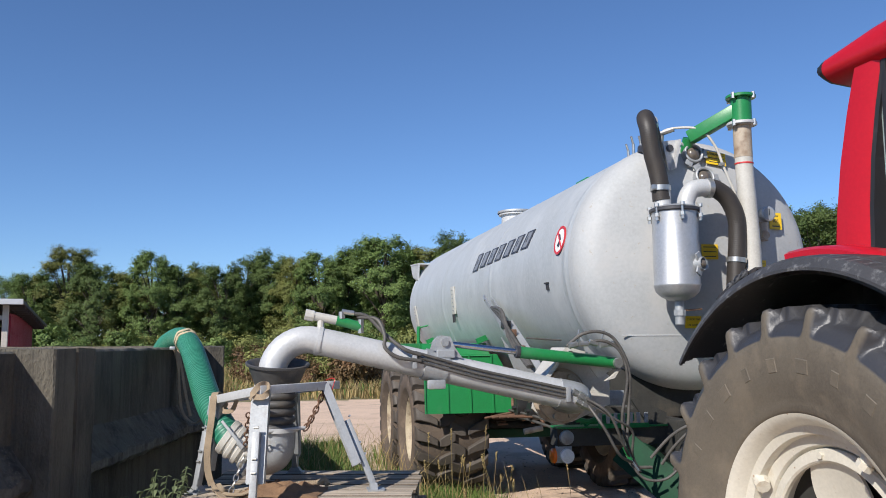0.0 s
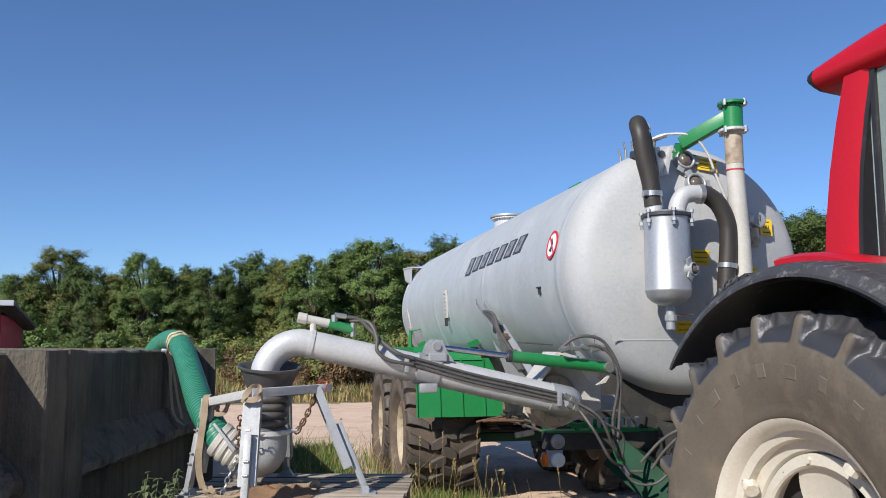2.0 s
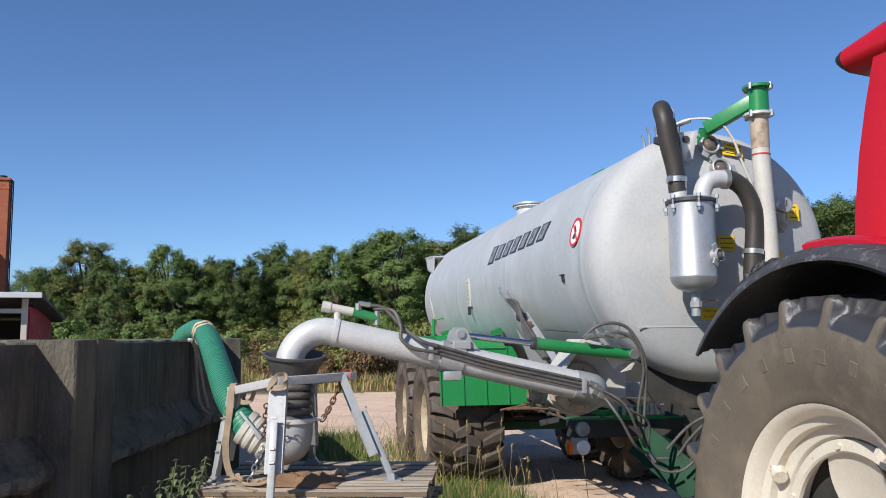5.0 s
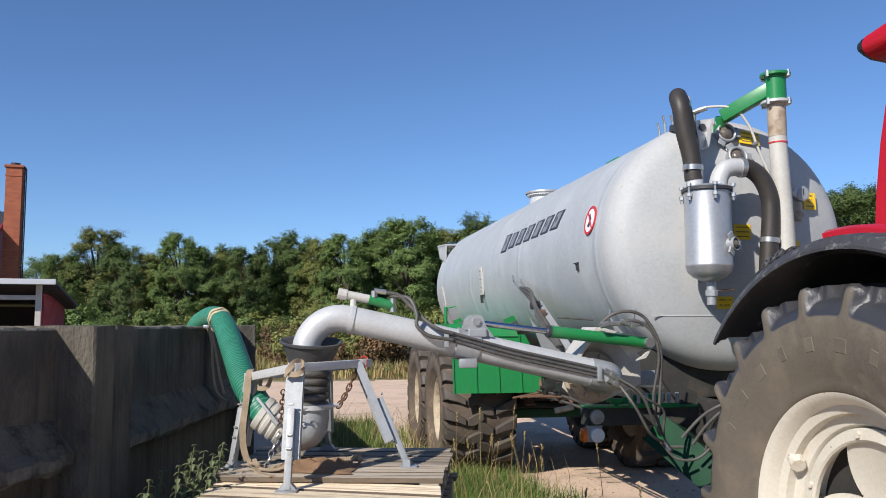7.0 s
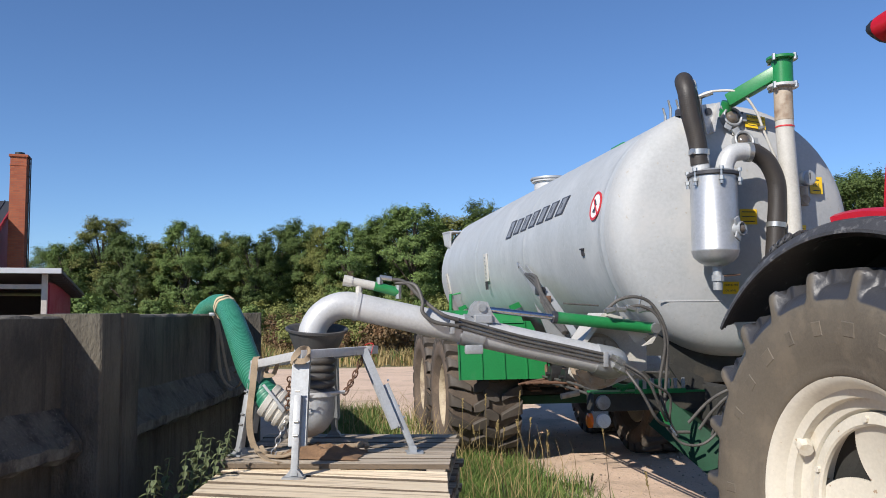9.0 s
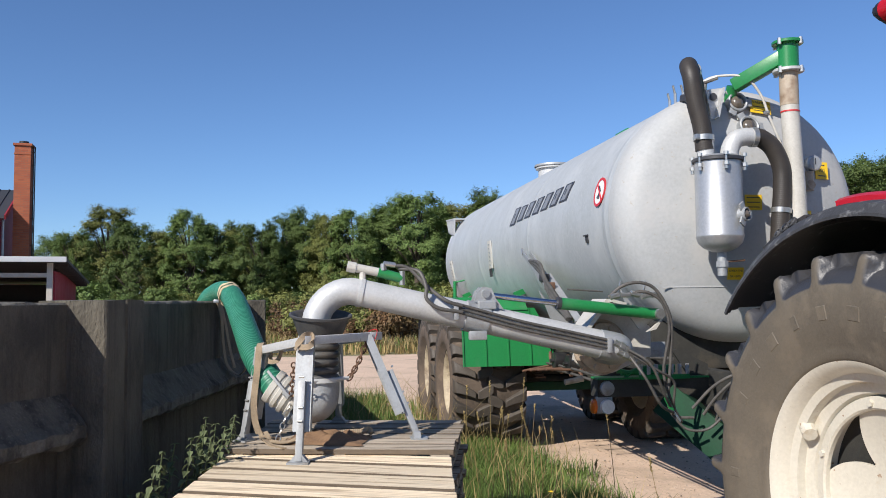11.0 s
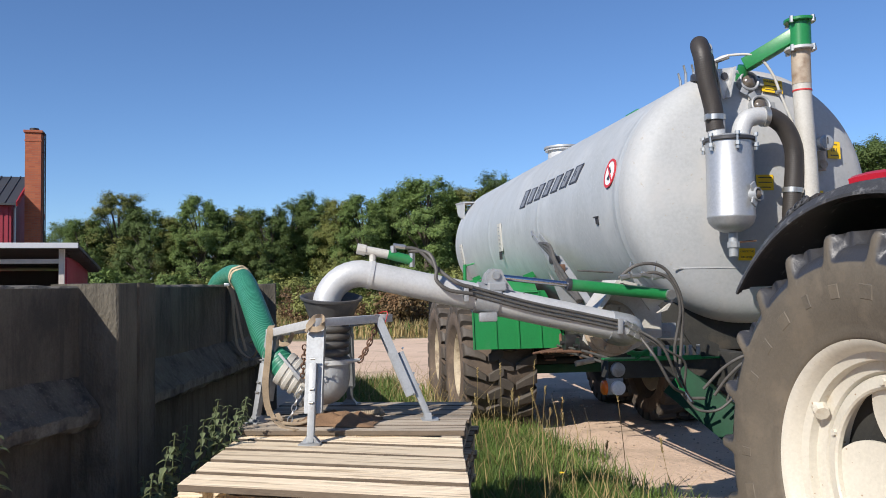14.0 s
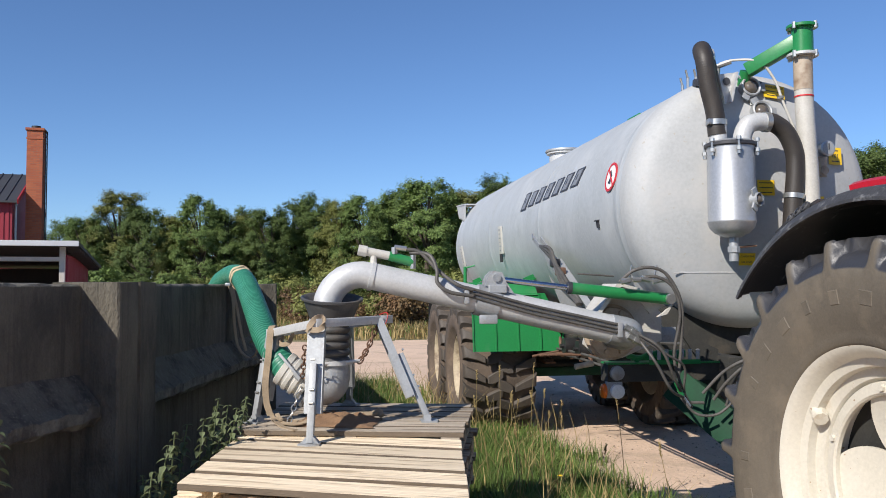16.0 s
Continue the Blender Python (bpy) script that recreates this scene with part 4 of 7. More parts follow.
rod(bm, (-1.56, AY + 0.25, 1.165), (-1.44, AY + 0.25, 1.185), 0.018, seg=10)
part("grease_pin", bm, RUSTY_CAST, arm)
# hydraulic cylinder over the arm
CP, CM, CE = Vector((-2.13, AY + 0.03, 1.722)), Vector((-1.66, AY + 0.03, 1.666)), Vector((-1.03, AY + 0.03, 1.595))
bm = bmesh.new()
rod(bm, CM, CE, 0.036, seg=24)
part("cylinder_barrel", bm, GREEN, arm, "green hydraulic cylinder")
bm = bmesh.new()
rod(bm, CP, CM, 0.018, seg=16)
part("cylinder_rod", bm, CHROME, arm, "polished steel piston rod")
bm = bmesh.new()
rod(bm, CM + (CE - CM).normalized() * -0.012, CM + (CE - CM).normalized() * 0.012, 0.038, seg=20)
part("cylinder_gland", bm, INK, arm)
bm = bmesh.new()
rod(bm, CE + Vector((0, -0.06, 0)), CE + Vector((0, 0.06, 0)), 0.03, seg=16)
part("cylinder_pin", bm, STEEL, arm)
bm = bmesh.new()
rod(bm, CP + Vector((0, -0.10, 0.005)), CP + Vector((0, 0.10, 0.005)), 0.024, seg=16)
rod(bm, CP + Vector((0, -0.085, 0.005)), CP + Vector((0, -0.07, 0.005)), 0.034, seg=6)
part("cylinder_pin", bm, STEEL, arm)
bm = bmesh.new()
for o in (-0.05, 0.05):
    prism(bm, [(-2.20, 1.68), (-2.02, 1.63), (-2.07, 1.70), (-2.095, 1.76), (-2.15, 1.768), (-2.18, 1.74)], 'y', AY + o - 0.006, AY + o + 0.006)
box(bm, -2.18, -2.07, AY - 0.075, AY + 0.075, 1.635, 1.685, 0.008)
part("arm_bracket", bm, GALV_OLD, arm, smooth=False)
bm = bmesh.new()
q = A0 + d * 0.84
lathe(bm, [(AR - 0.004, -0.07), (AR + 0.006, -0.07), (AR + 0.006, 0.07), (AR - 0.004, 0.07)], 36, Matrix.Translation(q) @ d.to_track_quat('Z', 'Y').to_matrix().to_4x4(), closed=True)
box(bm, q.x - 0.06, q.x + 0.05, AY - 0.09, AY - 0.06, q.z - 0.130, q.z - 0.075, 0.012)
part("arm_clamp", bm, GALV_OLD, arm)
# hydraulic lines along the arm
for i in range(3):
    off = Vector((0, -AR - 0.008, 0.034 - 0.023 * i))
    bm = bmesh.new()
    tube(bm, [A0 + d * 0.98 + off + up * 0.02, A0 + d * 0.6 + off, A0 + d * 0.3 + off, A0 + d * 0.02 + off], 0.0088, seg=10)
    part("hydraulic_line", bm, HYD, arm)
for f in (0.03, 0.98):
    bm = bmesh.new()
    p = A0 + d * f
    box(bm, p.x - 0.014, p.x + 0.014, AY - AR - 0.026, AY - AR + 0.01, p.z - 0.04, p.z + 0.05, 0.004)
    part("line_clamp", bm, GALV_OLD, arm)
for i in range(2):
    bm = bmesh.new()
    p = A0 + d * (0.0 - 0.02 * i) + Vector((0, -AR - 0.014, 0.03 - 0.05 * i))
    rod(bm, p, p + Vector((0.09, 0, -0.05)), 0.019, seg=6)
    rod(bm, p + Vector((0.035, 0, -0.02)), p + Vector((0.06, 0, -0.033)), 0.024, seg=6)
    part("hose_fitting", bm, STEEL, arm)
# valve block on the arm's end
bm = bmesh.new()
rod(bm, (-2.76, AY, 1.857), (-2.62, AY, 1.820), 0.028, seg=16)
vb = part("end_cylinder", bm, GREEN, arm, "small green end cylinder")
bm = bmesh.new()
rod(bm, (-2.91, AY, 1.887), (-2.76, AY, 1.857), 0.026, seg=12)
rod(bm, (-2.94, AY, 1.892), (-2.89, AY, 1.882), 0.032, seg=10)
rod(bm, (-2.85, AY, 1.872), (-2.85, AY, 1.802), 0.02, seg=10)
part("end_fitting", bm, WHITE_STEEL, vb)
bm = bmesh.new()
rod(bm, (-2.73, AY - 0.01, 1.867), (-2.73, AY - 0.01, 1.907), 0.018, seg=8)
rod(bm, (-2.73, AY - 0.01, 1.907), (-2.66, AY - 0.01, 1.897), 0.016, seg=8)
rod(bm, (-2.62, AY - 0.01, 1.862), (-2.62, AY - 0.01, 1.782), 0.017, seg=8)
part("end_elbow", bm, STEEL, vb)
for pts in ([(-2.67, AY - 0.01, 1.897), (-2.58, AY - 0.02, 1.877), (-2.48, AY - 0.06, 1.772), (-2.38, AY - 0.11, 1.69), (-2.28, AY - AR - 0.02, 1.655)],
            [(-2.64, AY + 0.0, 1.877), (-2.53, AY - 0.04, 1.862), (-2.49, AY - 0.09, 1.772), (-2.49, AY - 0.11, 1.70), (-2.42, AY - 0.115, 1.645), (-2.28, AY - AR - 0.02, 1.62)]):
    bm = bmesh.new()
    tube(bm, pts, 0.0115, seg=10)
    part("hydraulic_hose", bm, HYD, arm)
# hoses from the swivel down to the drawbar and up over the bracket
for pts, r in (([(-1.29, AY - AR - 0.02, 1.395), (-1.16, AY - 0.16, 1.30), (-1.06, AY - 0.12, 1.12), (-0.99, AY - 0.05, 1.03)], 0.015),
               ([(-1.27, AY - AR - 0.02, 1.35), (-1.20, AY - 0.18, 1.22), (-1.10, AY - 0.16, 1.06), (-0.98, AY - 0.06, 1.0)], 0.015),
               ([(-1.27, AY - 0.1, 1.37), (-1.12, AY - 0.14, 1.27), (-0.99, AY - 0.1, 1.19), (-0.97, AY - 0.05, 1.06), (-0.93, AY + 0.02, 0.98)], 0.013),
               ([(-1.36, AY - 0.02, 1.70), (-1.28, AY - 0.06, 1.77), (-1.17, AY - 0.08, 1.785), (-1.07, AY - 0.08, 1.73), (-0.99, AY - 0.08, 1.56), (-0.985, AY - 0.05, 1.30), (-1.0, AY - 0.04, 1.08), (-0.94, AY, 0.97), (-0.82, AY, 0.955)], 0.017),
               ([(-1.24, AY - 0.04, 1.72), (-1.14, AY - 0.07, 1.73), (-1.04, AY - 0.08, 1.66), (-1.0, AY - 0.08, 1.50), (-1.03, AY - 0.05, 1.25), (-0.98, AY - 0.04, 1.06), (-0.9, AY, 0.93)], 0.016),
               ([(-1.40, AY - 0.03, 1.735), (-1.55, AY - 0.03, 1.745), (-1.62, AY - 0.02, 1.75)], 0.009),
               ([(-0.85, AY - 0.05, 1.02), (-0.74, AY - 0.12, 1.16), (-0.62, AY - 0.2, 1.24), (-0.5, AY - 0.3, 1.27)], 0.016),
               ([(-0.78, AY - 0.05, 0.98), (-0.72, AY - 0.12, 1.10), (-0.62, AY - 0.2, 1.21), (-0.48, AY - 0.3, 1.24)], 0.016),
               ([(-0.70, AY - 0.05, 0.94), (-0.66, AY - 0.12, 1.12), (-0.58, AY - 0.2, 1.20), (-0.46, AY - 0.3, 1.20)], 0.014),
               ([(-0.99, AY - 0.04, 1.0), (-0.90, AY - 0.06, 0.90), (-0.78, AY - 0.1, 0.90), (-0.68, AY - 0.14, 1.0), (-0.60, AY - 0.2, 1.14)], 0.014),
               ([(-0.64, AY - 0.1, 0.86), (-0.60, AY - 0.14, 1.05), (-0.54, AY - 0.2, 1.12), (-0.46, AY - 0.3, 1.13)], 0.013)):
    bm = bmesh.new()
    tube(bm, pts, r * 0.6, seg=10)
    part("hydraulic_hose", bm, HYD, tanker)
for a, b, mt in (((-0.99, AY - 0.04, 1.02), (-0.93, AY - 0.03, 0.94), STEEL), ((-1.0, AY - 0.05, 1.045), (-0.98, AY - 0.045, 1.01), GREEN), ((-1.02, AY - 0.05, 1.09), (-1.0, AY - 0.05, 1.05), GREEN)):
    bm = bmesh.new()
    rod(bm, a, b, 0.015, seg=8)
    part("quick_coupling", bm, mt, tanker)
for k in range(5):
    bm = bmesh.new()
    p = Vector((-1.36 + 0.065 * k, AY - 0.05 - 0.01 * (k % 2), 1.70 + 0.012 * (k % 3)))
    rod(bm, p, p + Vector((0.055, 0, 0.012 * (1 - k % 3))), 0.018 - 0.003 * (k % 2), seg=6)
    part("hose_fitting", bm, STEEL, tanker)
for x in (-1.30, -1.14):
    bm = bmesh.new()
    rod(bm, (x, AY - 0.02, 1.70), (x + 0.02, AY - 0.02, 1.80), 0.006, seg=6)
    part("bleed_rod", bm, STEEL, tanker)
# arm rest on the tank's side
bm = bmesh.new()
beam(bm, (-1.02, 0.62, 1.50), (-1.0, 1.55, 1.90), 0.05, 0.06, (1, 0, 0.3), 0.006)
rest = part("arm_rest", bm, GALV_OLD, tanker)
for o in (-0.035, 0.035):
    bm = bmesh.new()
    beam(bm, (-1.05 + o, 1.25, 1.77), (-1.02 + o, 2.22, 2.15), 0.012, 0.05, (0, -0.4, 1), 0.003)
    part("rest_rail", bm, GALV_OLD, rest)
bm = bmesh.new()
tube(bm, [(-1.06, 2.20, 2.14), (-1.05, 2.27, 2.19), (-1.03, 2.30, 2.16), (-1.02, 2.24, 2.13)], 0.012, seg=8)
part("rest_hook", bm, STEEL, rest)
for i in range(3):
    bm = bmesh.new()
    tube(bm, [(-1.08 - 0.015 * i, 0.65, 1.53), (-1.11, 1.0 + 0.08 * i, 1.74), (-1.10, 1.45, 1.93 + 0.035 * i), (-1.06, 1.95, 2.06)], 0.017, seg=8)
    part("rest_hose", bm, HYD, rest)
for y, z in ((1.28, 1.80), (1.45, 1.88), (1.02, 1.66)):
    bm = bmesh.new()
    box(bm, -1.10, -1.03, y - 0.06, y + 0.06, z - 0.03, z + 0.04, 0.012)
    part("rest_clamp", bm, RUST if z < 1.85 else INK, rest)

# ---- fittings on the front dish ----
FX, FY = -0.385, -0.50
bm = bmesh.new()
lathe(bm, [(0, 2.00), (0.06, 2.005), (0.112, 2.03), (0.147, 2.065), (0.157, 2.10), (0.160, 2.105), (0.160, 2.115), (0.157, 2.12), (0.157, 2.63), (0, 2.63)], 48, pose(FX, FY, 0))
can = part("filter_can", bm, GALV_BRIGHT, tanker, "bright metal cyclone filter can")
bm = bmesh.new()
lathe(bm, [(0.0, 2.645), (0.166, 2.645), (0.174, 2.64), (0.174, 2.622), (0.166, 2.617), (0.0, 2.617)], 48, pose(FX, FY, 0))
part("filter_lid", bm, INK, can)
bm = bmesh.new()
lathe(bm, [(0.0, 2.665), (0.13, 2.662), (0.16, 2.650), (0.164, 2.646)], 48, pose(FX, FY, 0))
part("lid_top", bm, GALV_BRIGHT, can)
for k in range(6):
    a = 2 * math.pi * k / 6 + 0.35
    x, y = FX + 0.174 * math.cos(a), FY + 0.174 * math.sin(a)
    bm = bmesh.new()
    rod(bm, (x, y, 2.555), (x, y, 2.67), 0.008, seg=8)
    rod(bm, (x, y, 2.645), (x, y, 2.668), 0.017, seg=6)
    rod(bm, (x, y, 2.575), (x, y, 2.60), 0.019, seg=6)
    rod(bm, (x, y, 2.55), (x, y, 2.57), 0.013, seg=8)
    part("lid_clamp", bm, STEEL, can)


def porthole(parent, p, n, r=0.075, name="sight_glass"):
    mm = Matrix.Translation(p) @ Vector(n).to_track_quat('Z', 'Y').to_matrix().to_4x4()
    bm = bmesh.new()
    lathe(bm, [(r * 0.75, 0.03), (r * 0.78, 0.045), (r * 0.9, 0.05), (r, 0.045), (r, -0.03), (r * 0.75, -0.03)], 32, mm, closed=True)
    for k in range(3):
        a = 2 * math.pi * k / 3 + 0.5
        box(bm, -0.03, 0.03, -0.02, 0.035, 0.02, 0.035, 0.006, mm @ Matrix.Rotation(a, 4, 'Z') @ Matrix.Translation((0, r * 1.05, 0)))
    ring = part(name, bm, GALV_OLD, parent)
    bm = bmesh.new()
    lathe(bm, [(r * 0.76, 0.02), (r * 0.6, 0.042), (r * 0.35, 0.058), (0, 0.064)], 28, mm)
    part("glass_dome", bm, SIGHT, ring, "dark bulging glass")
    return ring


porthole(can, (FX + 0.088, FY - 0.128, 2.245), (0.6, -1, 0.05), 0.048, "level_window")
for x, z in ((-0.065, 3.11), (-0.01, 2.925)):
    yy = dish_y(x, z)
    porthole(tanker, (x, yy - 0.01, z), (0, -1, 0.25), 0.075)
bm = bmesh.new()
rod(bm, (FX + 0.01, FY, 2.01), (FX + 0.01, FY, 1.93), 0.032, seg=16)
rod(bm, (FX + 0.01, FY, 1.94), (FX + 0.01, FY, 1.90), 0.042, seg=8)
rod(bm, (FX + 0.01, FY, 1.90), (FX + 0.01, FY, 1.84), 0.032, seg=16)
part("drain_valve", bm, GALV_OLD, can)
bm = bmesh.new()
rod(bm, (FX + 0.03, FY - 0.01, 1.935), (FX + 0.16, FY - 0.03, 1.945), 0.007, seg=8)
part("drain_handle", bm, RUST, can)
# elbow and hose from the can's lid to the dish foot
bm = bmesh.new()
tube(bm, [(FX + 0.09, FY, 2.62), (FX + 0.09, FY, 2.70), (FX + 0.13, FY, 2.775), (FX + 0.20, FY, 2.80), (FX + 0.27, FY, 2.80)], 0.062, seg=28)
part("outlet_elbow", bm, GALV_PIPE, tanker)
bm = bmesh.new()
tube(bm, [(FX + 0.25, FY, 2.80), (FX + 0.32, FY, 2.795), (FX + 0.41, FY, 2.73), (FX + 0.47, FY, 2.60), (FX + 0.475, FY, 2.45), (FX + 0.45, FY, 2.2), (FX + 0.43, FY, 1.95), (FX + 0.42, FY + 0.03, 1.55)], 0.062, seg=24, ribs=0.0004, pitch=0.014)
part("rubber_hose", bm, HOSE, tanker, "black ribbed rubber hose")
for p, n, r in (((FX + 0.265, FY, 2.80), (1, 0, 0), 0.070), ((FX + 0.46, FY, 2.29), (0.1, 0, 1), 0.069)):
    bm = bmesh.new()
    lathe(bm, [(r - 0.008, -0.017), (r, -0.017), (r, 0.017), (r - 0.008, 0.017)], 28, Matrix.Translation(p) @ Vector(n).to_track_quat('Z', 'Y').to_matrix().to_4x4(), closed=True)
    part("hose_clamp", bm, STEEL, tanker)
# hose from the lid up to the tank's top
bm = bmesh.new()
tube(bm, [(FX - 0.09, FY, 2.62), (FX - 0.09, FY, 2.78)], 0.058, seg=24, smooth=0)
part("inlet_neck", bm, GALV_PIPE, tanker)
bm = bmesh.new()
tube(bm, [(FX - 0.095, FY, 2.70), (FX - 0.11, FY, 2.86), (FX - 0.155, FY, 3.05), (FX - 0.175, FY + 0.0, 3.20), (FX - 0.17, FY + 0.05, 3.285), (FX - 0.13, FY + 0.13, 3.32), (FX - 0.07, FY + 0.20, 3.28), (FX - 0.03, FY + 0.24, 3.20), (FX + 0.0, FY + 0.27, 3.05)], 0.062, seg=24, ribs=0.0004, pitch=0.014)
part("rubber_hose", bm, HOSE, tanker, "black ribbed rubber hose")
bm = bmesh.new()
lathe(bm, [(0.062, -0.018), (0.071, -0.018), (0.071, 0.018), (0.062, 0.018)], 28, pose(FX - 0.1, FY, 2.785), closed=True)
box(bm, FX - 0.18, FX - 0.14, FY - 0.05, FY - 0.02, 2.765, 2.805, 0.005)
part("hose_clamp", bm, STEEL, tanker)
bm = bmesh.new()
lathe(bm, [(0.062, -0.018), (0.072, -0.018), (0.072, 0.018), (0.062, 0.018)], 28, Matrix.Translation((FX - 0.085, FY + 0.185, 3.295)) @ Vector((0.5, 0.6, -0.45)).to_track_quat('Z', 'Y').to_matrix().to_4x4(), closed=True)
part("hose_clamp", bm, STEEL, tanker)
# vent pipe with green swan neck
PX, PY = 0.165, -0.50
bm = bmesh.new()
tube(bm, [(PX, PY, 1.6), (PX + 0.035, PY, 2.24), (PX + 0.005, PY, 2.92), (PX, PY, 3.30)], 0.062, seg=28)
vp = part("vent_pipe", bm, WHITE_STEEL, tanker, "stained pale steel vent pipe")
bm = bmesh.new()
lathe(bm, [(0.062, -0.005), (0.0655, -0.005), (0.0655, 0.005), (0.062, 0.005)], 28, pose(PX + 0.003, PY, 2.985), closed=True)
part("red_band", bm, SIGN_RED, vp)
bm = bmesh.new()
tube(bm, [(PX + 0.001, PY, 3.03), (PX, PY, 3.27)], 0.0635, seg=28, smooth=0)
part("rusty_sleeve", bm, RUSTY_CAST, vp)
bm = bmesh.new()
tube(bm, [(PX, PY, 3.28), (PX, PY, 3.47)], 0.072, seg=32, smooth=0)
beam(bm, (PX - 0.03, PY + 0.02, 3.378), (-0.105, -0.235, 3.228), 0.085, 0.095, (0, 0, 1), 0.008)
rod(bm, (-0.095, -0.20, 3.235), (-0.095, -0.13, 3.10), 0.042, seg=16)
part("vent_neck", bm, GREEN, vp, "green vent swan neck")
for z in (3.275, 3.475):
    bm = bmesh.new()
    lathe(bm, [(0.0, -0.012), (0.10, -0.012), (0.105, -0.008), (0.105, 0.008), (0.10, 0.012), (0.0, 0.012)], 36, pose(PX, PY, z))
    f = part("vent_flange", bm, GALV_PIPE if z < 3.4 else GREEN, vp)
    for k in range(4):
        a = 2 * math.pi * (k + 0.3) / 4
        bm = bmesh.new()
        rod(bm, (PX + 0.098 * math.cos(a), PY + 0.098 * math.sin(a), z - 0.024), (PX + 0.098 * math.cos(a), PY + 0.098 * math.sin(a), z + 0.02), 0.014, seg=6)
        part("bolt", bm, STEEL, f)
bm = bmesh.new()
lathe(bm, [(0, 0.03), (0.12, 0.03), (0.13, 0.02), (0.13, -0.02), (0, -0.05)], 32, pose(-0.30, -0.06, 3.17, 12))
part("top_cover", bm, INK, tanker)
bm = bmesh.new()
lathe(bm, [(0, 0.03), (0.12, 0.03), (0.13, 0.02), (0.13, -0.02), (0, -0.05)], 32, pose(0.0, -0.02, 3.17, 10))
part("top_cover", bm, INK, tanker)
# breather line
bm = bmesh.new()
tube(bm, [(-0.28, -0.10, 3.20), (-0.28, -0.14, 3.285), (-0.19, -0.22, 3.305), (-0.06, -0.32, 3.27), (0.03, -0.36, 3.14), (0.08, -0.38, 2.98), (0.15, -0.40, 2.78)], 0.0095, seg=10)
part("breather_line", bm, WHITE_STEEL, tanker)
bm = bmesh.new()
rod(bm, (-0.28, -0.12, 3.19), (-0.28, -0.14, 3.28), 0.018, seg=8)
rod(bm, (-0.29, -0.14, 3.275), (-0.21, -0.2, 3.30), 0.019, seg=8)
part("line_fitting", bm, STEEL, tanker)
bm = bmesh.new()
box(bm, 0.045, 0.08, -0.40, -0.36, 2.995, 3.015, 0.004)
part("line_fitting", bm, STEEL, tanker)
# lifting bracket
bm = bmesh.new()
prism(bm, [(-0.33, 3.19), (-0.20, 3.21), (-0.205, 3.16), (-0.255, 2.98), (-0.285, 2.98)], 'y', -0.245, -0.225)
prism(bm, [(-0.22, 3.2), (-0.205, 3.2), (-0.255, 2.98), (-0.27, 2.98)], 'y', -0.30, -0.235)
lb = part("lifting_bracket", bm, GALV_PIPE, tanker, smooth=False)
bm = bmesh.new()
lathe(bm, [(0, 0.004), (0.028, 0.004), (0.028, 0)], 16, pose(-0.275, -0.25, 3.14, 90))
part("bracket_hole", bm, INK, lb)
# pressure gauge
gy = dish_y(0.48, 2.65)
bm = bmesh.new()
lathe(bm, [(0, 0.05), (0.048, 0.05), (0.056, 0.045), (0.056, 0.0), (0, 0)], 32, pose(0.46, gy - 0.05, 2.66, 90))
ga = part("pressure_gauge", bm, GALV_BRIGHT, tanker)
bm = bmesh.new()
lathe(bm, [(0, 0.053), (0.046, 0.052), (0.046, 0.048)], 28, pose(0.46, gy - 0.05, 2.66, 90))
part("gauge_face", bm, GALV_OLD, ga)
bm = bmesh.new()
box(bm, 0.457, 0.463, gy - 0.108, gy - 0.104, 2.65, 2.695, 0, None)
part("gauge_needle", bm, INK, ga)
bm = bmesh.new()
rod(bm, (0.43, gy - 0.06, 2.60), (0.43, gy - 0.06, 2.46), 0.035, seg=12)
rod(bm, (0.43, gy - 0.1, 2.5), (0.43, gy + 0.05, 2.5), 0.03, seg=12)
part("gauge_tap", bm, RUSTY_CAST, ga)


def write(text, size, m, material, parent, name="lettering"):
    cu = bpy.data.curves.new(name, 'FONT')
    cu.body, cu.size, cu.align_x, cu.align_y, cu.extrude = text, size, 'CENTER', 'CENTER', 0.0008
    tmp = bpy.data.objects.new(name, cu)
    scene.collection.objects.link(tmp)
    me = bpy.data.meshes.new_from_object(tmp)
    bpy.data.objects.remove(tmp)
    me.materials.clear()
    me.materials.append(material)
    ob = new(name, me)
    ob.parent = parent
    ob.matrix_basis = m
    return ob


def sticker(x, z, w, h, lines, tilt=0.0, material=YELLOW):
    yy = min(dish_y(x - w / 2, z), dish_y(x + w / 2, z), dish_y(x, z - h / 2), dish_y(x, z)) - 0.006
    lean = 4 * (z - TZ) * 0.153 / 0.69 * 0.5
    mm = pose(x, yy, z, 90 - math.degrees(math.atan(lean)), 0, 0) @ Matrix.Rotation(radians(tilt), 4, 'Z')
    bm = bmesh.new()
    box(bm, -w / 2, w / 2, -h / 2, h / 2, -0.002, 0.002)
    st = part("sticker", bm, material, tanker, "yellow warning sticker" if material is YELLOW else "", smooth=False, m=mm)
    for i, t in enumerate(lines):
        v = h * (0.5 - (i + 0.6) / (len(lines) + 0.2))
        if t.startswith("|"):
            bm = bmesh.new()
            ww = w * float(t[1:])
            box(bm, -ww / 2, ww / 2, v - h * 0.03, v + h * 0.03, 0.0025, 0.0032)
            part("print_bar", bm, INK, st, smooth=False)
        else:
            write(t, min(h / (len(lines) + 0.15) * 0.95, w / len(t) * 1.45), Matrix.Translation((0, v, 0.003)), INK, st)
    return st


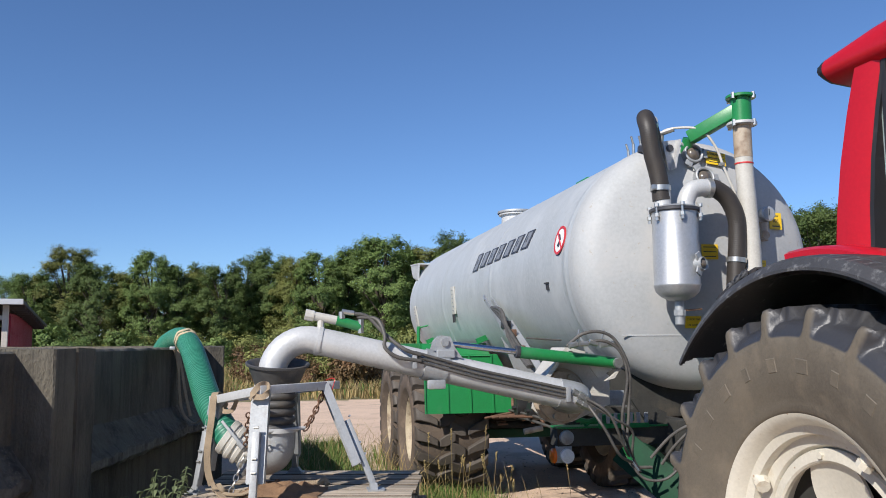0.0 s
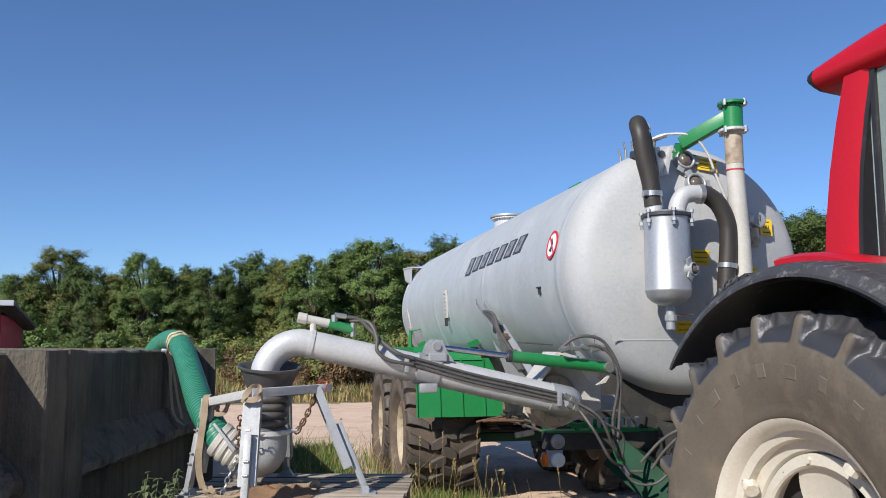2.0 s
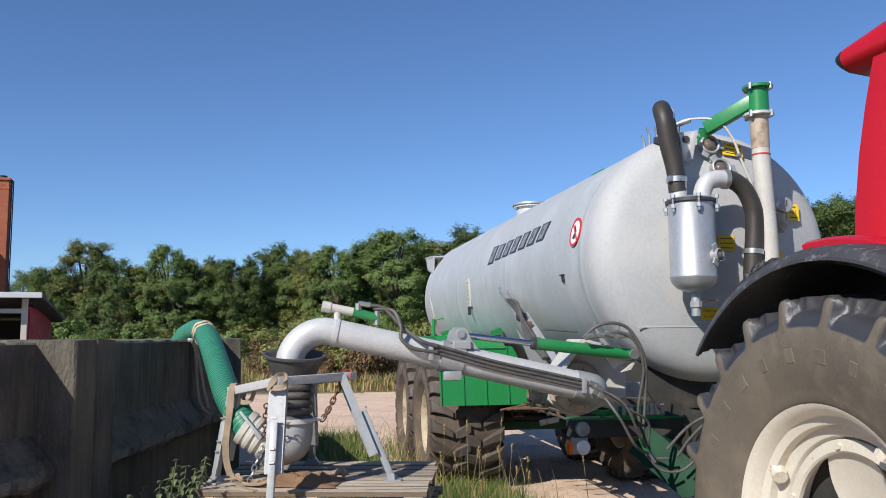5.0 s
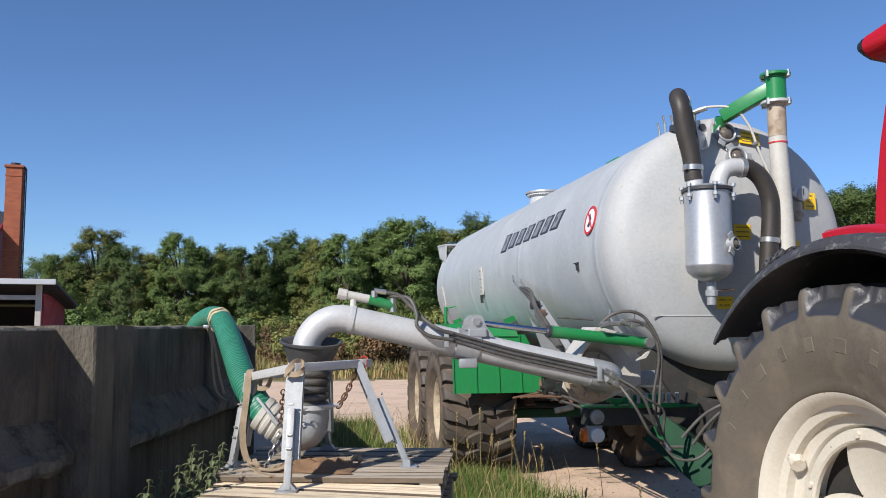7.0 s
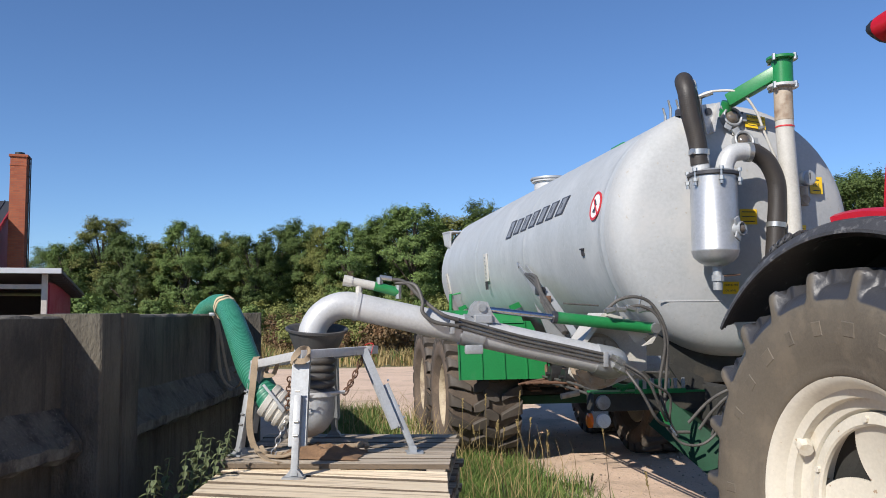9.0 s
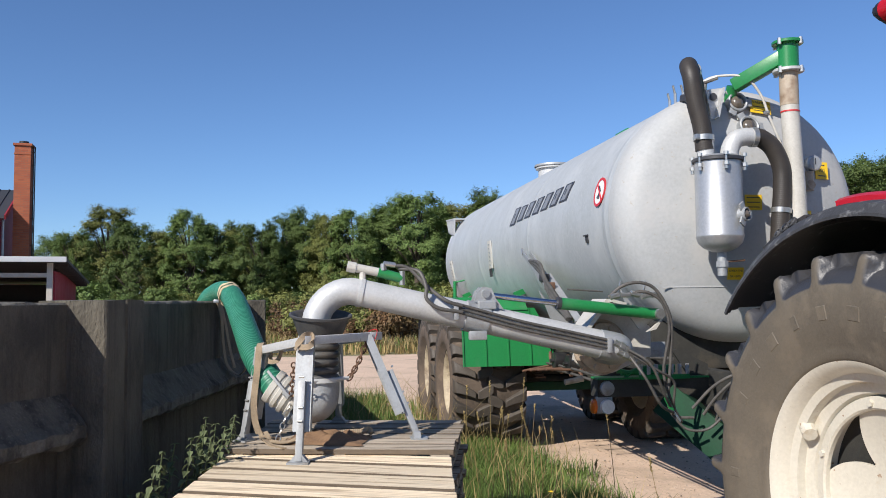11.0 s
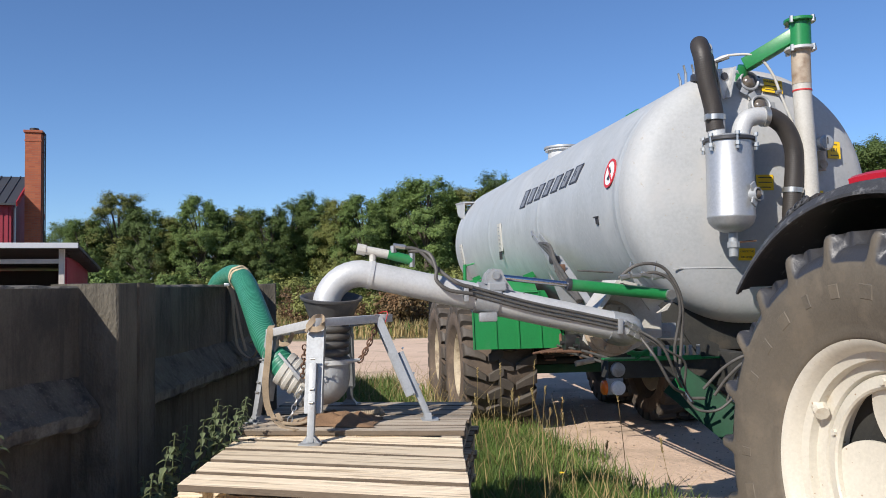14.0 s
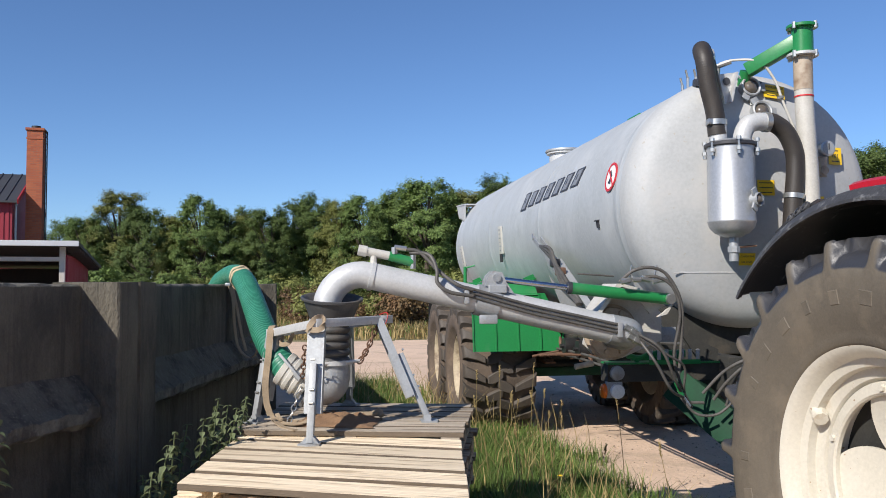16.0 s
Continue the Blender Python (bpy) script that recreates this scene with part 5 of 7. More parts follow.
sticker(0.125, 3.09, 0.16, 0.11, ("WARNING!", "|0.85", "|0.7"), -8)
sticker(-0.02, 2.37, 0.13, 0.11, ("|0.8", "|0.8", "|0.7"), 0)
sticker(0.575, 2.62, 0.10, 0.13, ("|0.5", "101", "|0.6"), -3)
sticker(-0.15, 1.862, 0.12, 0.088, ("CHECK THE", "OIL LEVEL"), 0)
sticker(0.37, 2.29, 0.14, 0.05, ("|0.8",), 0)
sticker(-0.05, 3.005, 0.05, 0.045, ("CE",), 0, WHITE)
sticker(-0.415, 3.06, 0.025, 0.08, ("|0.6",), 0)

# ---- tractor ----
TRM = pose(1.78, 3.08, 0, 0, 0, 11.8)
tractor = thing("tractor", TRM, "red tractor with black mudguards and cream wheel rims", "tractor")
RW, TYRE_R, RIM_R = 0.65, 0.925, 0.515
# sidewall profile: half-width share over radius
SQ = TYRE_R - 0.125 - RIM_R
SIDE_R = tuple(RIM_R + SQ * f for f in (0.38, 0.56, 0.74, 0.9))
SIDE_X = (0.94, 0.978, 0.996, 0.999)
for s in (-1, 1):
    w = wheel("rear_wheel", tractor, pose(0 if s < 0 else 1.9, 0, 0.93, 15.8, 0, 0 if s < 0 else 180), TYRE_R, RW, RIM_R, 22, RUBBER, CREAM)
    # plain raised blocks where the sidewall is lettered
    for k in range(26):
        if k % 13 in (8, 12):
            continue
        a = 2 * math.pi * (k / 26) + 0.2
        r0, r1 = 0.672, 0.738
        ww = 0.024 + 0.006 * ((k * 7) % 3)
        bm = bmesh.new()
        quad = []
        for xo, sh in ((-0.0025, 0.008), (0.004, 0.0)):
            for rad, an in ((r0 + sh, a - (ww - sh) / r0), (r1 - sh, a - (ww - sh) / r0), (r1 - sh, a + (ww - sh) / r0), (r0 + sh, a + (ww - sh) / r0)):
                quad.append(bm.verts.new((xo - RW / 2 * float(np.interp(rad, SIDE_R, SIDE_X)), rad * math.cos(an), rad * math.sin(an))))
        bm.faces.new(quad[:4])
        for i in range(4):
            bm.faces.new((quad[i], quad[(i + 1) % 4], quad[4 + (i + 1) % 4], quad[4 + i]))
        part("raised_mark", bm, RUBBER, w, smooth=False)
    # bolted ring, and a dished disc that meets it at six lobes
    bm = bmesh.new()
    lathe(bm, [(0.394, -0.120), (0.394, -0.138), (0.388, -0.145), (0.350, -0.148), (0.343, -0.140), (0.343, -0.122), (0.37, -0.105)], 96, AX_X, closed=True)
    ring = part("disc_ring", bm, CREAM, w)
    bm = bmesh.new()
    nA = 144
    lay = []
    for dx in (0.0, 0.012):
        rings = []
        for t in (0.0, 0.15, 0.4, 0.7, 1.0):
            row = []
            for k in range(nA):
                a = 2 * math.pi * k / nA
                ro = min(0.350, 0.175 + 0.21 * abs(math.cos(2 * (a + 0.42))) ** 0.9)
                r = 0.15 + (ro - 0.15) * t
                x = -0.124 + 0.07 * ((0.350 - r) / 0.20) ** 0.8 if r < 0.350 else -0.124
                row.append(bm.verts.new((x + dx, r * math.cos(a), r * math.sin(a))))
            rings.append(row)
        for r1, r2 in zip(rings, rings[1:]):
            for k in range(nA):
                f = (r1[k], r1[(k + 1) % nA], r2[(k + 1) % nA], r2[k])
                bm.faces.new(f if dx == 0 else f[::-1])
        bm.faces.new(rings[0])
        lay.append(rings[-1])
    for k in range(nA):
        bm.faces.new((lay[0][k], lay[0][(k + 1) % nA], lay[1][(k + 1) % nA], lay[1][k]))
    disc = part("disc", bm, CREAM, w)
    bm = bmesh.new()
    lathe(bm, [(0, -0.06), (0.10, -0.06), (0.12, -0.05), (0.12, 0.06), (0, 0.06)], 40, AX_X)
    part("hub", bm, CREAM, disc)
    # Dark plate added behind the disc; it stands in for shade in its holes.
    bm = bmesh.new()
    lathe(bm, [(0, -0.012), (0.25, -0.012), (0.29, -0.05), (0.405, -0.062), (0.405, 0.06), (0.2, 0.10), (0, 0.10)], 48, AX_X)
    part("brake_housing", bm, SHADE_STEEL, w)
    for k in range(8):
        a = 2 * math.pi * k / 8 + 0.2
        bm = bmesh.new()
        rod(bm, (-0.05, 0.15 * math.cos(a), 0.15 * math.sin(a)), (-0.01, 0.15 * math.cos(a), 0.15 * math.sin(a)), 0.018, seg=6)
        part("wheel_nut", bm, STEEL, disc)
    for k in range(6):
        a = 2 * math.pi * (k + 0.08) / 6
        bm = bmesh.new()
        p = Vector((0, math.cos(a), math.sin(a)))
        rod(bm, p * 0.368 + Vector((-0.158, 0, 0)), p * 0.368 + Vector((-0.125, 0, 0)), 0.014, seg=6)
        part("ring_bolt", bm, CREAM, ring)
    for k in range(4):
        a = 2 * math.pi * k / 4 + 0.248
        bm = bmesh.new()
        p = Vector((0, math.cos(a), math.sin(a)))
        rod(bm, p * 0.475 + Vector((-0.170, 0, 0)), p * 0.425 + Vector((-0.188, 0, 0)), 0.036, 0.026, seg=16)
        rod(bm, p * 0.432 + Vector((-0.186, 0, 0)), p * 0.408 + Vector((-0.194, 0, 0)), 0.033, 0.030, seg=8)
        part("rim_lug", bm, CREAM, w)


def arc_sheet(bm, x0, x1, r0, r1, a0, a1, n, zc=0.93, lip=0.0, h=1.0, ecc=0.0):
    """A curved sheet about the axle; r0 outer edge radius at x0, r1 at x1; angles in degrees from the rear; h: height of the edge roll; ecc: how far the curve sits rearwards."""
    prev = None
    for i in range(n + 1):
        a = radians(a0 + (a1 - a0) * i / n)
        ring = []
        for x, r in ((x0, r0 - lip), (x0, r0), (x0 + 0.025, r0 + 0.035 * h), (x0 + 0.08, r0 + 0.045 * h), (x1, r1), (x1, r1 - 0.02), (x0 + 0.08, r0 + 0.025 * h), (x0 + 0.03, r0 + 0.012 * h), (x0 + 0.012, r0 - lip)):
            rr = r + ecc * math.cos(a)
            ring.append(bm.verts.new((x, rr * math.cos(a), zc + rr * math.sin(a))))
        if prev:
            for k in range(len(ring)):
                k2 = (k + 1) % len(ring)
                bm.faces.new((prev[k], prev[k2], ring[k2], ring[k]))
        else:
            bm.faces.new(ring[::-1])
        prev = ring
    bm.faces.new(prev)
    return bm


for s in (1, -1):
    bm = bmesh.new()
    arc_sheet(bm, -0.28, 0.30, 1.065, 1.13, 41, 150, 40, lip=0.012)
    fm = None if s > 0 else Matrix.Translation((1.9, 0, 0)) @ Matrix.Diagonal((-1, 1, 1, 1))
    if fm:
        bmesh.ops.transform(bm, matrix=fm, verts=bm.verts)
    guard = part("mudguard", bm, FENDER, tractor, "scuffed black plastic mudguard")
    bm = bmesh.new()
    arc_sheet(bm, -0.290, -0.205, 1.063, 1.111, 40.5, 150, 60, lip=0.012)
    if fm:
        bmesh.ops.transform(bm, matrix=fm, verts=bm.verts)
    part("chafed_edge", bm, FENDER_EDGE, guard, "grey chafed outer edge")
    bm = bmesh.new()
    arc_sheet(bm, -0.14, 0.286, 1.120, 1.132, 54, 67.8, 12, lip=0.07, h=0.4, ecc=0.17)
    if fm:
        bmesh.ops.transform(bm, matrix=fm, verts=bm.verts)
    part("switch_panel", bm, FENDER, guard)
    bm = bmesh.new()
    arc_sheet(bm, -0.14, 0.286, 1.100, 1.112, 68.2, 150, 40, lip=0.06, h=0.4, ecc=0.17)
    if fm:
        bmesh.ops.transform(bm, matrix=fm, verts=bm.verts)
    part("guard_hump", bm, FENDER, guard)
    bm = bmesh.new()
    sector = [(1.12 * math.cos(radians(a)), 0.93 + 1.12 * math.sin(radians(a))) for a in range(42, 152, 4)]
    prism(bm, sector + [(0.5 * math.cos(radians(a)), 0.93 + 0.5 * math.sin(radians(a))) for a in range(150, 40, -8)], 'x', 0.288, 0.302)
    if fm:
        bmesh.ops.transform(bm, matrix=fm, verts=bm.verts)
    part("inner_guard", bm, BLACK_PLASTIC, guard)
    bm = bmesh.new()
    arc_sheet(bm, -0.100, 0.24, 1.138, 1.142, 76.5, 140, 40, lip=0.035, h=0.4, ecc=0.17)
    if fm:
        bmesh.ops.transform(bm, matrix=fm, verts=bm.verts)
    part("mudguard_trim", bm, RED, tractor, "glossy red mudguard trim")
for k, (ang, rad) in enumerate(((60.6, 1.184), (63.4, 1.180), (65.9, 1.176))):
    a = radians(ang)
    p = Vector((-0.143, rad * math.cos(a), 0.93 + rad * math.sin(a)))
    mm = Matrix.Translation(p) @ Vector((-0.8, 0.35 * math.cos(a), 0.5)).to_track_quat('Z', 'Y').to_matrix().to_4x4()
    bm = bmesh.new()
    lathe(bm, [(0.021, 0.0), (0.025, 0.004), (0.025, 0.016), (0.020, 0.020), (0.016, 0.014)], 20, mm)
    ring = part("switch_ring", bm, FENDER_EDGE, tractor)
    bm = bmesh.new()
    lathe(bm, [(0.0, 0.024), (0.012, 0.022), (0.017, 0.012), (0.017, 0.0)], 16, mm)
    part("switch_button", bm, FENDER if k != 1 else BLACK_PLASTIC, ring)
# cab
CX0, CX1 = 0.22, 1.68


def pillar(x, y0, y1, z0, z1, lean, side):
    bm = bmesh.new()
    rows = []
    for t in (0, 0.25, 0.5, 0.75, 1):
        z = z0 + (z1 - z0) * t
        yb = y0 + lean * t + 0.03 * math.sin(t * math.pi)
        yf = yb - (y1 + 0.0) * (1 - 0.25 * t)
        rows.append([bm.verts.new((x + side * px, y, z)) for px, y in ((0.02, yb), (0.0, yb - 0.02), (0.0, (yb * 0.25 + yf * 0.75)), (0.02, yf), (0.10, yf), (0.10, yb))])
    for a, b in zip(rows, rows[1:]):
        for k in range(6):
            bm.faces.new((a[k], a[(k + 1) % 6], b[(k + 1) % 6], b[k]))
    bm.faces.new(rows[0])
    bm.faces.new(rows[-1])
    return bm


for x, side in ((CX0, 1), (CX1, -1)):
    part("rear_pillar", pillar(x, 0.375, 0.205, 2.06, 2.88, -0.18, side), RED, tractor)
    bm = bmesh.new()
    rows = []
    for t in (0, 0.25, 0.5, 0.75, 1):
        yf = 0.375 - 0.18 * t + 0.03 * math.sin(t * math.pi) - 0.205 * (1 - 0.25 * t)
        rows.append([bm.verts.new((x + side * px, yf + dy, 2.06 + 0.82 * t)) for px, dy in ((0.013, -0.002), (0.016, -0.022), (0.11, -0.022), (0.11, -0.002))])
    for a, b in zip(rows, rows[1:]):
        for k in range(4):
            bm.faces.new((a[k], a[(k + 1) % 4], b[(k + 1) % 4], b[k]))
    part("pillar_seal", bm, BLACK_PLASTIC, tractor, smooth=False)
    part("front_pillar", pillar(x, -1.25, 0.10, 2.0, 2.88, 0.05, side), BLACK_PLASTIC, tractor)
    bm = bmesh.new()
    box(bm, x + side * 0.03, x + side * 0.036, -1.25, 0.08, 1.2, 2.87)
    pane = part("side_window", bm, GLASS, tractor, "tinted cab side window", smooth=False)
    pane.visible_shadow = False
    bm = bmesh.new()
    box(bm, x + side * 0.015, x + side * 0.035, 0.03, 0.06, 2.05, 2.87, 0.006)
    part("window_seal", bm, BLACK_PLASTIC, tractor)
bm = bmesh.new()
box(bm, CX0 + 0.08, CX1 - 0.08, 0.20, 0.206, 2.05, 2.90)
pane = part("rear_window", bm, GLASS, tractor, smooth=False)
pane.visible_shadow = False
# roof: a crowned shell with rolled edges and a black end cap
rx0, rx1, ry0, ry1 = CX0 - 0.03, CX1 + 0.03, -1.45, 0.34


def roof_section(bm, y, dz, shrink=0.0):
    half = [(0.16, 2.842 + shrink), (0.06, 2.852 + shrink), (0.025, 2.868 + shrink), (0.006, 2.888 + shrink * 0.5), (0.0, 2.908), (0.004, 2.928 + dz * 0.5), (0.018, 2.949 + dz * 0.75 - shrink), (0.045, 2.963 + dz * 0.9 - shrink), (0.10, 2.971 + dz - shrink)]
    return [bm.verts.new((rx0 + px + shrink * 0.4, y, z)) for px, z in half] + [bm.verts.new((rx1 - px - shrink * 0.4, y, z)) for px, z in half[::-1]]


def loft(bm, rows):
    for a, b in zip(rows, rows[1:]):
        for k in range(len(a)):
            k2 = (k + 1) % len(a)
            bm.faces.new((a[k], a[k2], b[k2], b[k]))
    bm.faces.new(rows[0])
    bm.faces.new(rows[-1][::-1])
    return bm


bm = bmesh.new()
loft(bm, [roof_section(bm, y, dz) for y, dz in ((ry1, 0.0), (ry1 - 0.25, 0.045), (-0.3, 0.09), (-1.0, 0.12), (ry0 + 0.1, 0.07), (ry0, 0.0))])
roof = part("roof", bm, RED, tractor, "glossy red cab roof")
bm = bmesh.new()
loft(bm, [roof_section(bm, y, 0.0, k) for y, k in ((ry1 + 0.002, 0.002), (ry1 + 0.022, 0.004), (ry1 + 0.036, 0.014), (ry1 + 0.042, 0.03))])
part("roof_end_cap", bm, BLACK_PLASTIC, roof)
bm = bmesh.new()
box(bm, CX0 + 0.05, CX1 - 0.05, -1.35, 0.28, 0.9, 1.98, 0.03)
part("cab_floor", bm, BLACK_PLASTIC, tractor)
bm = bmesh.new()
rod(bm, (0.2, 0, 0.92), (1.7, 0, 0.92), 0.12)
box(bm, 0.65, 1.25, -1.6, 0.35, 0.6, 1.15, 0.05)
part("rear_axle", bm, BLACK_PLASTIC, tractor)
bm = bmesh.new()
box(bm, 0.55, 1.35, -3.6, -1.45, 1.0, 1.85, 0.12)
part("bonnet", bm, RED, tractor)
for s in (0.05, 1.55):
    bm = bmesh.new()
    lathe(bm, [(0.35, -0.16), (0.66, -0.2), (0.70, -0.15), (0.70, 0.15), (0.66, 0.2), (0.35, 0.16)], 48, Matrix.Translation((s + 0.15, -2.9, 0.70)) @ AX_X, closed=True)
    fw = part("front_wheel", bm, RUBBER, tractor)
    bm = bmesh.new()
    lathe(bm, [(0, -0.05), (0.34, -0.1), (0.36, -0.14), (0.36, 0.14), (0, 0.05)], 40, Matrix.Translation((s + 0.15, -2.9, 0.70)) @ AX_X)
    part("rim", bm, CREAM, fw)


# ---- pallets ----
def pallet(m, wood, label, seed, H=0.1467, L=1.22, D=1.25, rack=0.0, nb=5, turned=False):
    """Deck boards along x, on blocks and runners along y. rack: how far the ends lean out of square per metre."""
    rnd = random.Random(seed)
    ob = thing("pallet", m, label, "pallet", group="stacked pallets")
    step = D / nb
    bw = step * 0.81
    for k in range(nb):
        y = -D / 2 + step * (k + 0.5)
        bm = bmesh.new()
        e = rnd.uniform(-0.012, 0.012)
        w = bw * rnd.uniform(0.9, 1.06)
        box(bm, -L / 2, L / 2, -w / 2, w / 2, -0.027, 0.0, 0.003)
        for v in bm.verts:
            v.co.z += 0.004 * noise.noise(Vector((v.co.x * 2, seed + k, 0)))
            v.co.y += 0.003 * noise.noise(Vector((v.co.x * 3, seed + k, 5)))
            v.co.x += rack * v.co.y
        edge = part("deck_board", bm, wood, ob, smooth=False, m=pose(rack * y + e, y, H, rnd.uniform(-0.6, 0.6), 0, rnd.uniform(-0.5, 0.5)))
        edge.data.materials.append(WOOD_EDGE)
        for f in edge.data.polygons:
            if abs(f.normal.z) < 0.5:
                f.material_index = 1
    for x in (-L / 2 + 0.07, 0, L / 2 - 0.07):
        bm = bmesh.new()
        box(bm, -0.05, 0.05, -D / 2 + 0.02, D / 2 - 0.02, H - 0.048, H - 0.0285, 0.002)
        part("runner", bm, wood, ob, smooth=False, m=pose(x, 0, 0, 0, 0, -math.degrees(math.atan(rack))))
        bm = bmesh.new()
        box(bm, -0.05, 0.05, -D / 2 + 0.02, D / 2 - 0.02, 0.001, 0.022, 0.002)
        part("bottom_board", bm, wood, ob, smooth=False, m=pose(x, 0, 0, 0, 0, -math.degrees(math.atan(rack))))
        for y in (-D / 2 + 0.09, 0, D / 2 - 0.09):
            bm = bmesh.new()
            box(bm, x - 0.05 + rack * y, x + 0.05 + rack * y, y - 0.07, y + 0.07, 0.023, H - 0.0485, 0.003)
            part("block", bm, wood, ob, smooth=False)
    return ob


rs = random.Random(5)
for k in range(6):
    dx, dy, dr = (0, 0, 0) if k == 5 else (rs.uniform(-0.02, 0.02), rs.uniform(-0.02, 0.02), rs.uniform(-1, 1))
    pallet(pose(-0.515 + dx, 3.885 + dy, 0.0 + 0.1467 * k, 0, 0, -14 + dr), WOOD_NEW if k > 2 else WOOD_OLD, "pale softwood pallet stacked beside the slurry store", 10 + k, rack=-0.25)
for k in range(6):
    dx, dy, dr = (0, 0, 0) if k == 5 else (rs.uniform(-0.02, 0.02), rs.uniform(-0.02, 0.02), rs.uniform(-1, 1))
    pallet(pose(-0.475 + dx, 4.97 + dy, 0.0 + 0.1525 * k, 0, 0, -5 + dr), WOOD_OLD, "weathered grey wooden pallet stacked under the pump stand", 30 + k, H=0.1525, L=1.24, D=1.10, nb=6)

# ---- pump stand ----
stand = thing("pump_stand", pose(0, 0, 0), "galvanised four-legged pump stand on wooden pallets", "stand")
P1, P2 = 0.88, 0.915
tops = {"front": Vector((-0.679, 4.43, 1.483)), "right": Vector((-0.365, 4.84, 1.486)), "back": Vector((-0.608, 5.18, 1.442)), "left": Vector((-0.984, 4.78, 1.415))}
feet = {"front": Vector((-0.683, 4.275, P1)), "right": Vector((-0.116, 4.745, P2)), "back": Vector((-0.615, 5.39, P2)), "left": Vector((-1.055, 4.755, P2))}
for n in tops:
    a, b = tops[n], feet[n]
    d = (b - a).normalized()
    outw = Vector((a.x + 0.66, a.y - 4.80, 0)).normalized() if n != "left" else Vector((-0.55, -0.83, 0))
    leg = new("leg")
    leg.parent = stand
    side = d.cross(outw).normalized()
    l0, l1 = a, a + (b - a) * 0.76
    w = 0.085
    for nm, off, ww, hh in (("channel_web", 0.0, w, 0.006), ("channel_flange", w / 2, 0.006, 0.045), ("channel_flange", -w / 2, 0.006, 0.045)):
        bm = bmesh.new()
        o = side * off - (outw * 0.02 if nm == "channel_flange" else Vector((0, 0, 0)))
        beam(bm, l0 + o, l1 + o, ww, hh, outw)
        part(nm, bm, GALV_OLD, leg, smooth=False)
    bm = bmesh.new()
    o = outw * 0.025
    beam(bm, a + (b - a) * 0.34 + o, b + Vector((0, 0, 0.006)) + o, 0.036, 0.036, outw, 0.004)
    part("inner_tube", bm, GALV_OLD, leg)
    for f in (0.30, 0.55, 0.66):
        p = a + (b - a) * f + outw * 0.05
        bm = bmesh.new()
        rod(bm, p - side * 0.012, p + side * 0.012, 0.006, seg=8)
        part("pin", bm, STEEL, leg)
    bm = bmesh.new()
    c = b + outw * 0.03
    prism(bm, [(-0.055, -0.04), (0.0, -0.05), (0.055, -0.04), (0.05, 0.05), (-0.05, 0.05)], 'z', 0.0, 0.008, Matrix.Translation(c) @ Matrix.Rotation(math.atan2(outw.y, outw.x) + math.pi / 2, 4, 'Z'))
    prism(bm, [(-0.05, 0.004), (0.05, 0.004), (0.02, 0.04), (-0.02, 0.04)], 'y', -0.005, 0.035, Matrix.Translation(c) @ Matrix.Rotation(math.atan2(outw.y, outw.x) + math.pi / 2, 4, 'Z'))
    part("foot_plate", bm, GALV_OLD, leg, smooth=False)
for u, v, ext in (("left", "front", 0.0), ("front", "right", 0.05), ("right", "back", 0.0), ("back", "left", 0.0)):
    a, b = tops[u], tops[v]
    dd = (b - a).normalized()
    bm = bmesh.new()
    beam(bm, a - dd * 0.03, b + dd * (0.03 + ext), 0.04, 0.045, (0, 0, 1), 0.003)
    part("top_bar", bm, GALV_PIPE, stand)
# holder ring
FCX, FCY = -0.655, 4.815
bm = bmesh.new()
lathe(bm, [(0.112, -0.012), (0.128, -0.012), (0.128, 0.012), (0.112, 0.012)], 36, pose(FCX, FCY, 1.245), closed=True)
rod(bm, (FCX - 0.04, FCY - 0.14, 1.245), (FCX + 0.17, FCY - 0.04, 1.255), 0.010, seg=8)
part("holder_ring", bm, GALV_PIPE, stand)

# ---- pump elbow, bellows and funnel ----
funnel = thing("funnel", pose(FCX, FCY, 0), "black rubber funnel with a corrugated neck", "funnel")
bm = bmesh.new()
lathe(bm, [(0.085, 1.44), (0.10, 1.44), (0.108, 1.455), (0.165, 1.60), (0.178, 1.604), (0.180, 1.616), (0.172, 1.620), (0.160, 1.612), (0.098, 1.46)], 48, closed=True)
part("cone", bm, BLACK_RUBBER, funnel, m=Matrix.Translation((0, 0, 1.45)) @ Matrix.Rotation(radians(9), 4, 'X') @ Matrix.Rotation(radians(3), 4, 'Y') @ Matrix.Translation((0, 0.012, -1.45)))
prof = [(0.08, 1.225), (0.10, 1.225)]
for i in range(5):
    z = 1.235 + i * 0.044
    prof += [(0.096, z), (0.106, z + 0.006), (0.112, z + 0.016), (0.112, z + 0.026), (0.106, z + 0.036), (0.096, z + 0.041)]
prof += [(0.10, 1.455), (0.08, 1.455)]
bm = bmesh.new()
lathe(bm, prof, 40, closed=True)
part("bellows", bm, BLACK_RUBBER, funnel, "ribbed dark rubber bellows")

pump = thing("intake_elbow", pose(0, 0, 0), "grey cast intake elbow with white hose coupling", "pipe elbow")
K0, K1 = Vector((-0.785, 4.770, 1.125)), Vector((-0.898, 4.765, 1.205))
bm = bmesh.new()
tube(bm, [(FCX, FCY, 1.25), (FCX, FCY, 1.20), (FCX - 0.005, FCY - 0.002, 1.15), (FCX - 0.03, FCY - 0.006, 1.115), (FCX - 0.08, FCY - 0.02, 1.12), K0], [0.112] * 8 + [0.113] * 8 + [0.116] * 8 + [0.115] * 8 + [0.10] * 8 + [0.09] * 8, seg=36)
part("elbow_body", bm, GALV_OLD, pump)
kd = (K1 - K0).normalized()
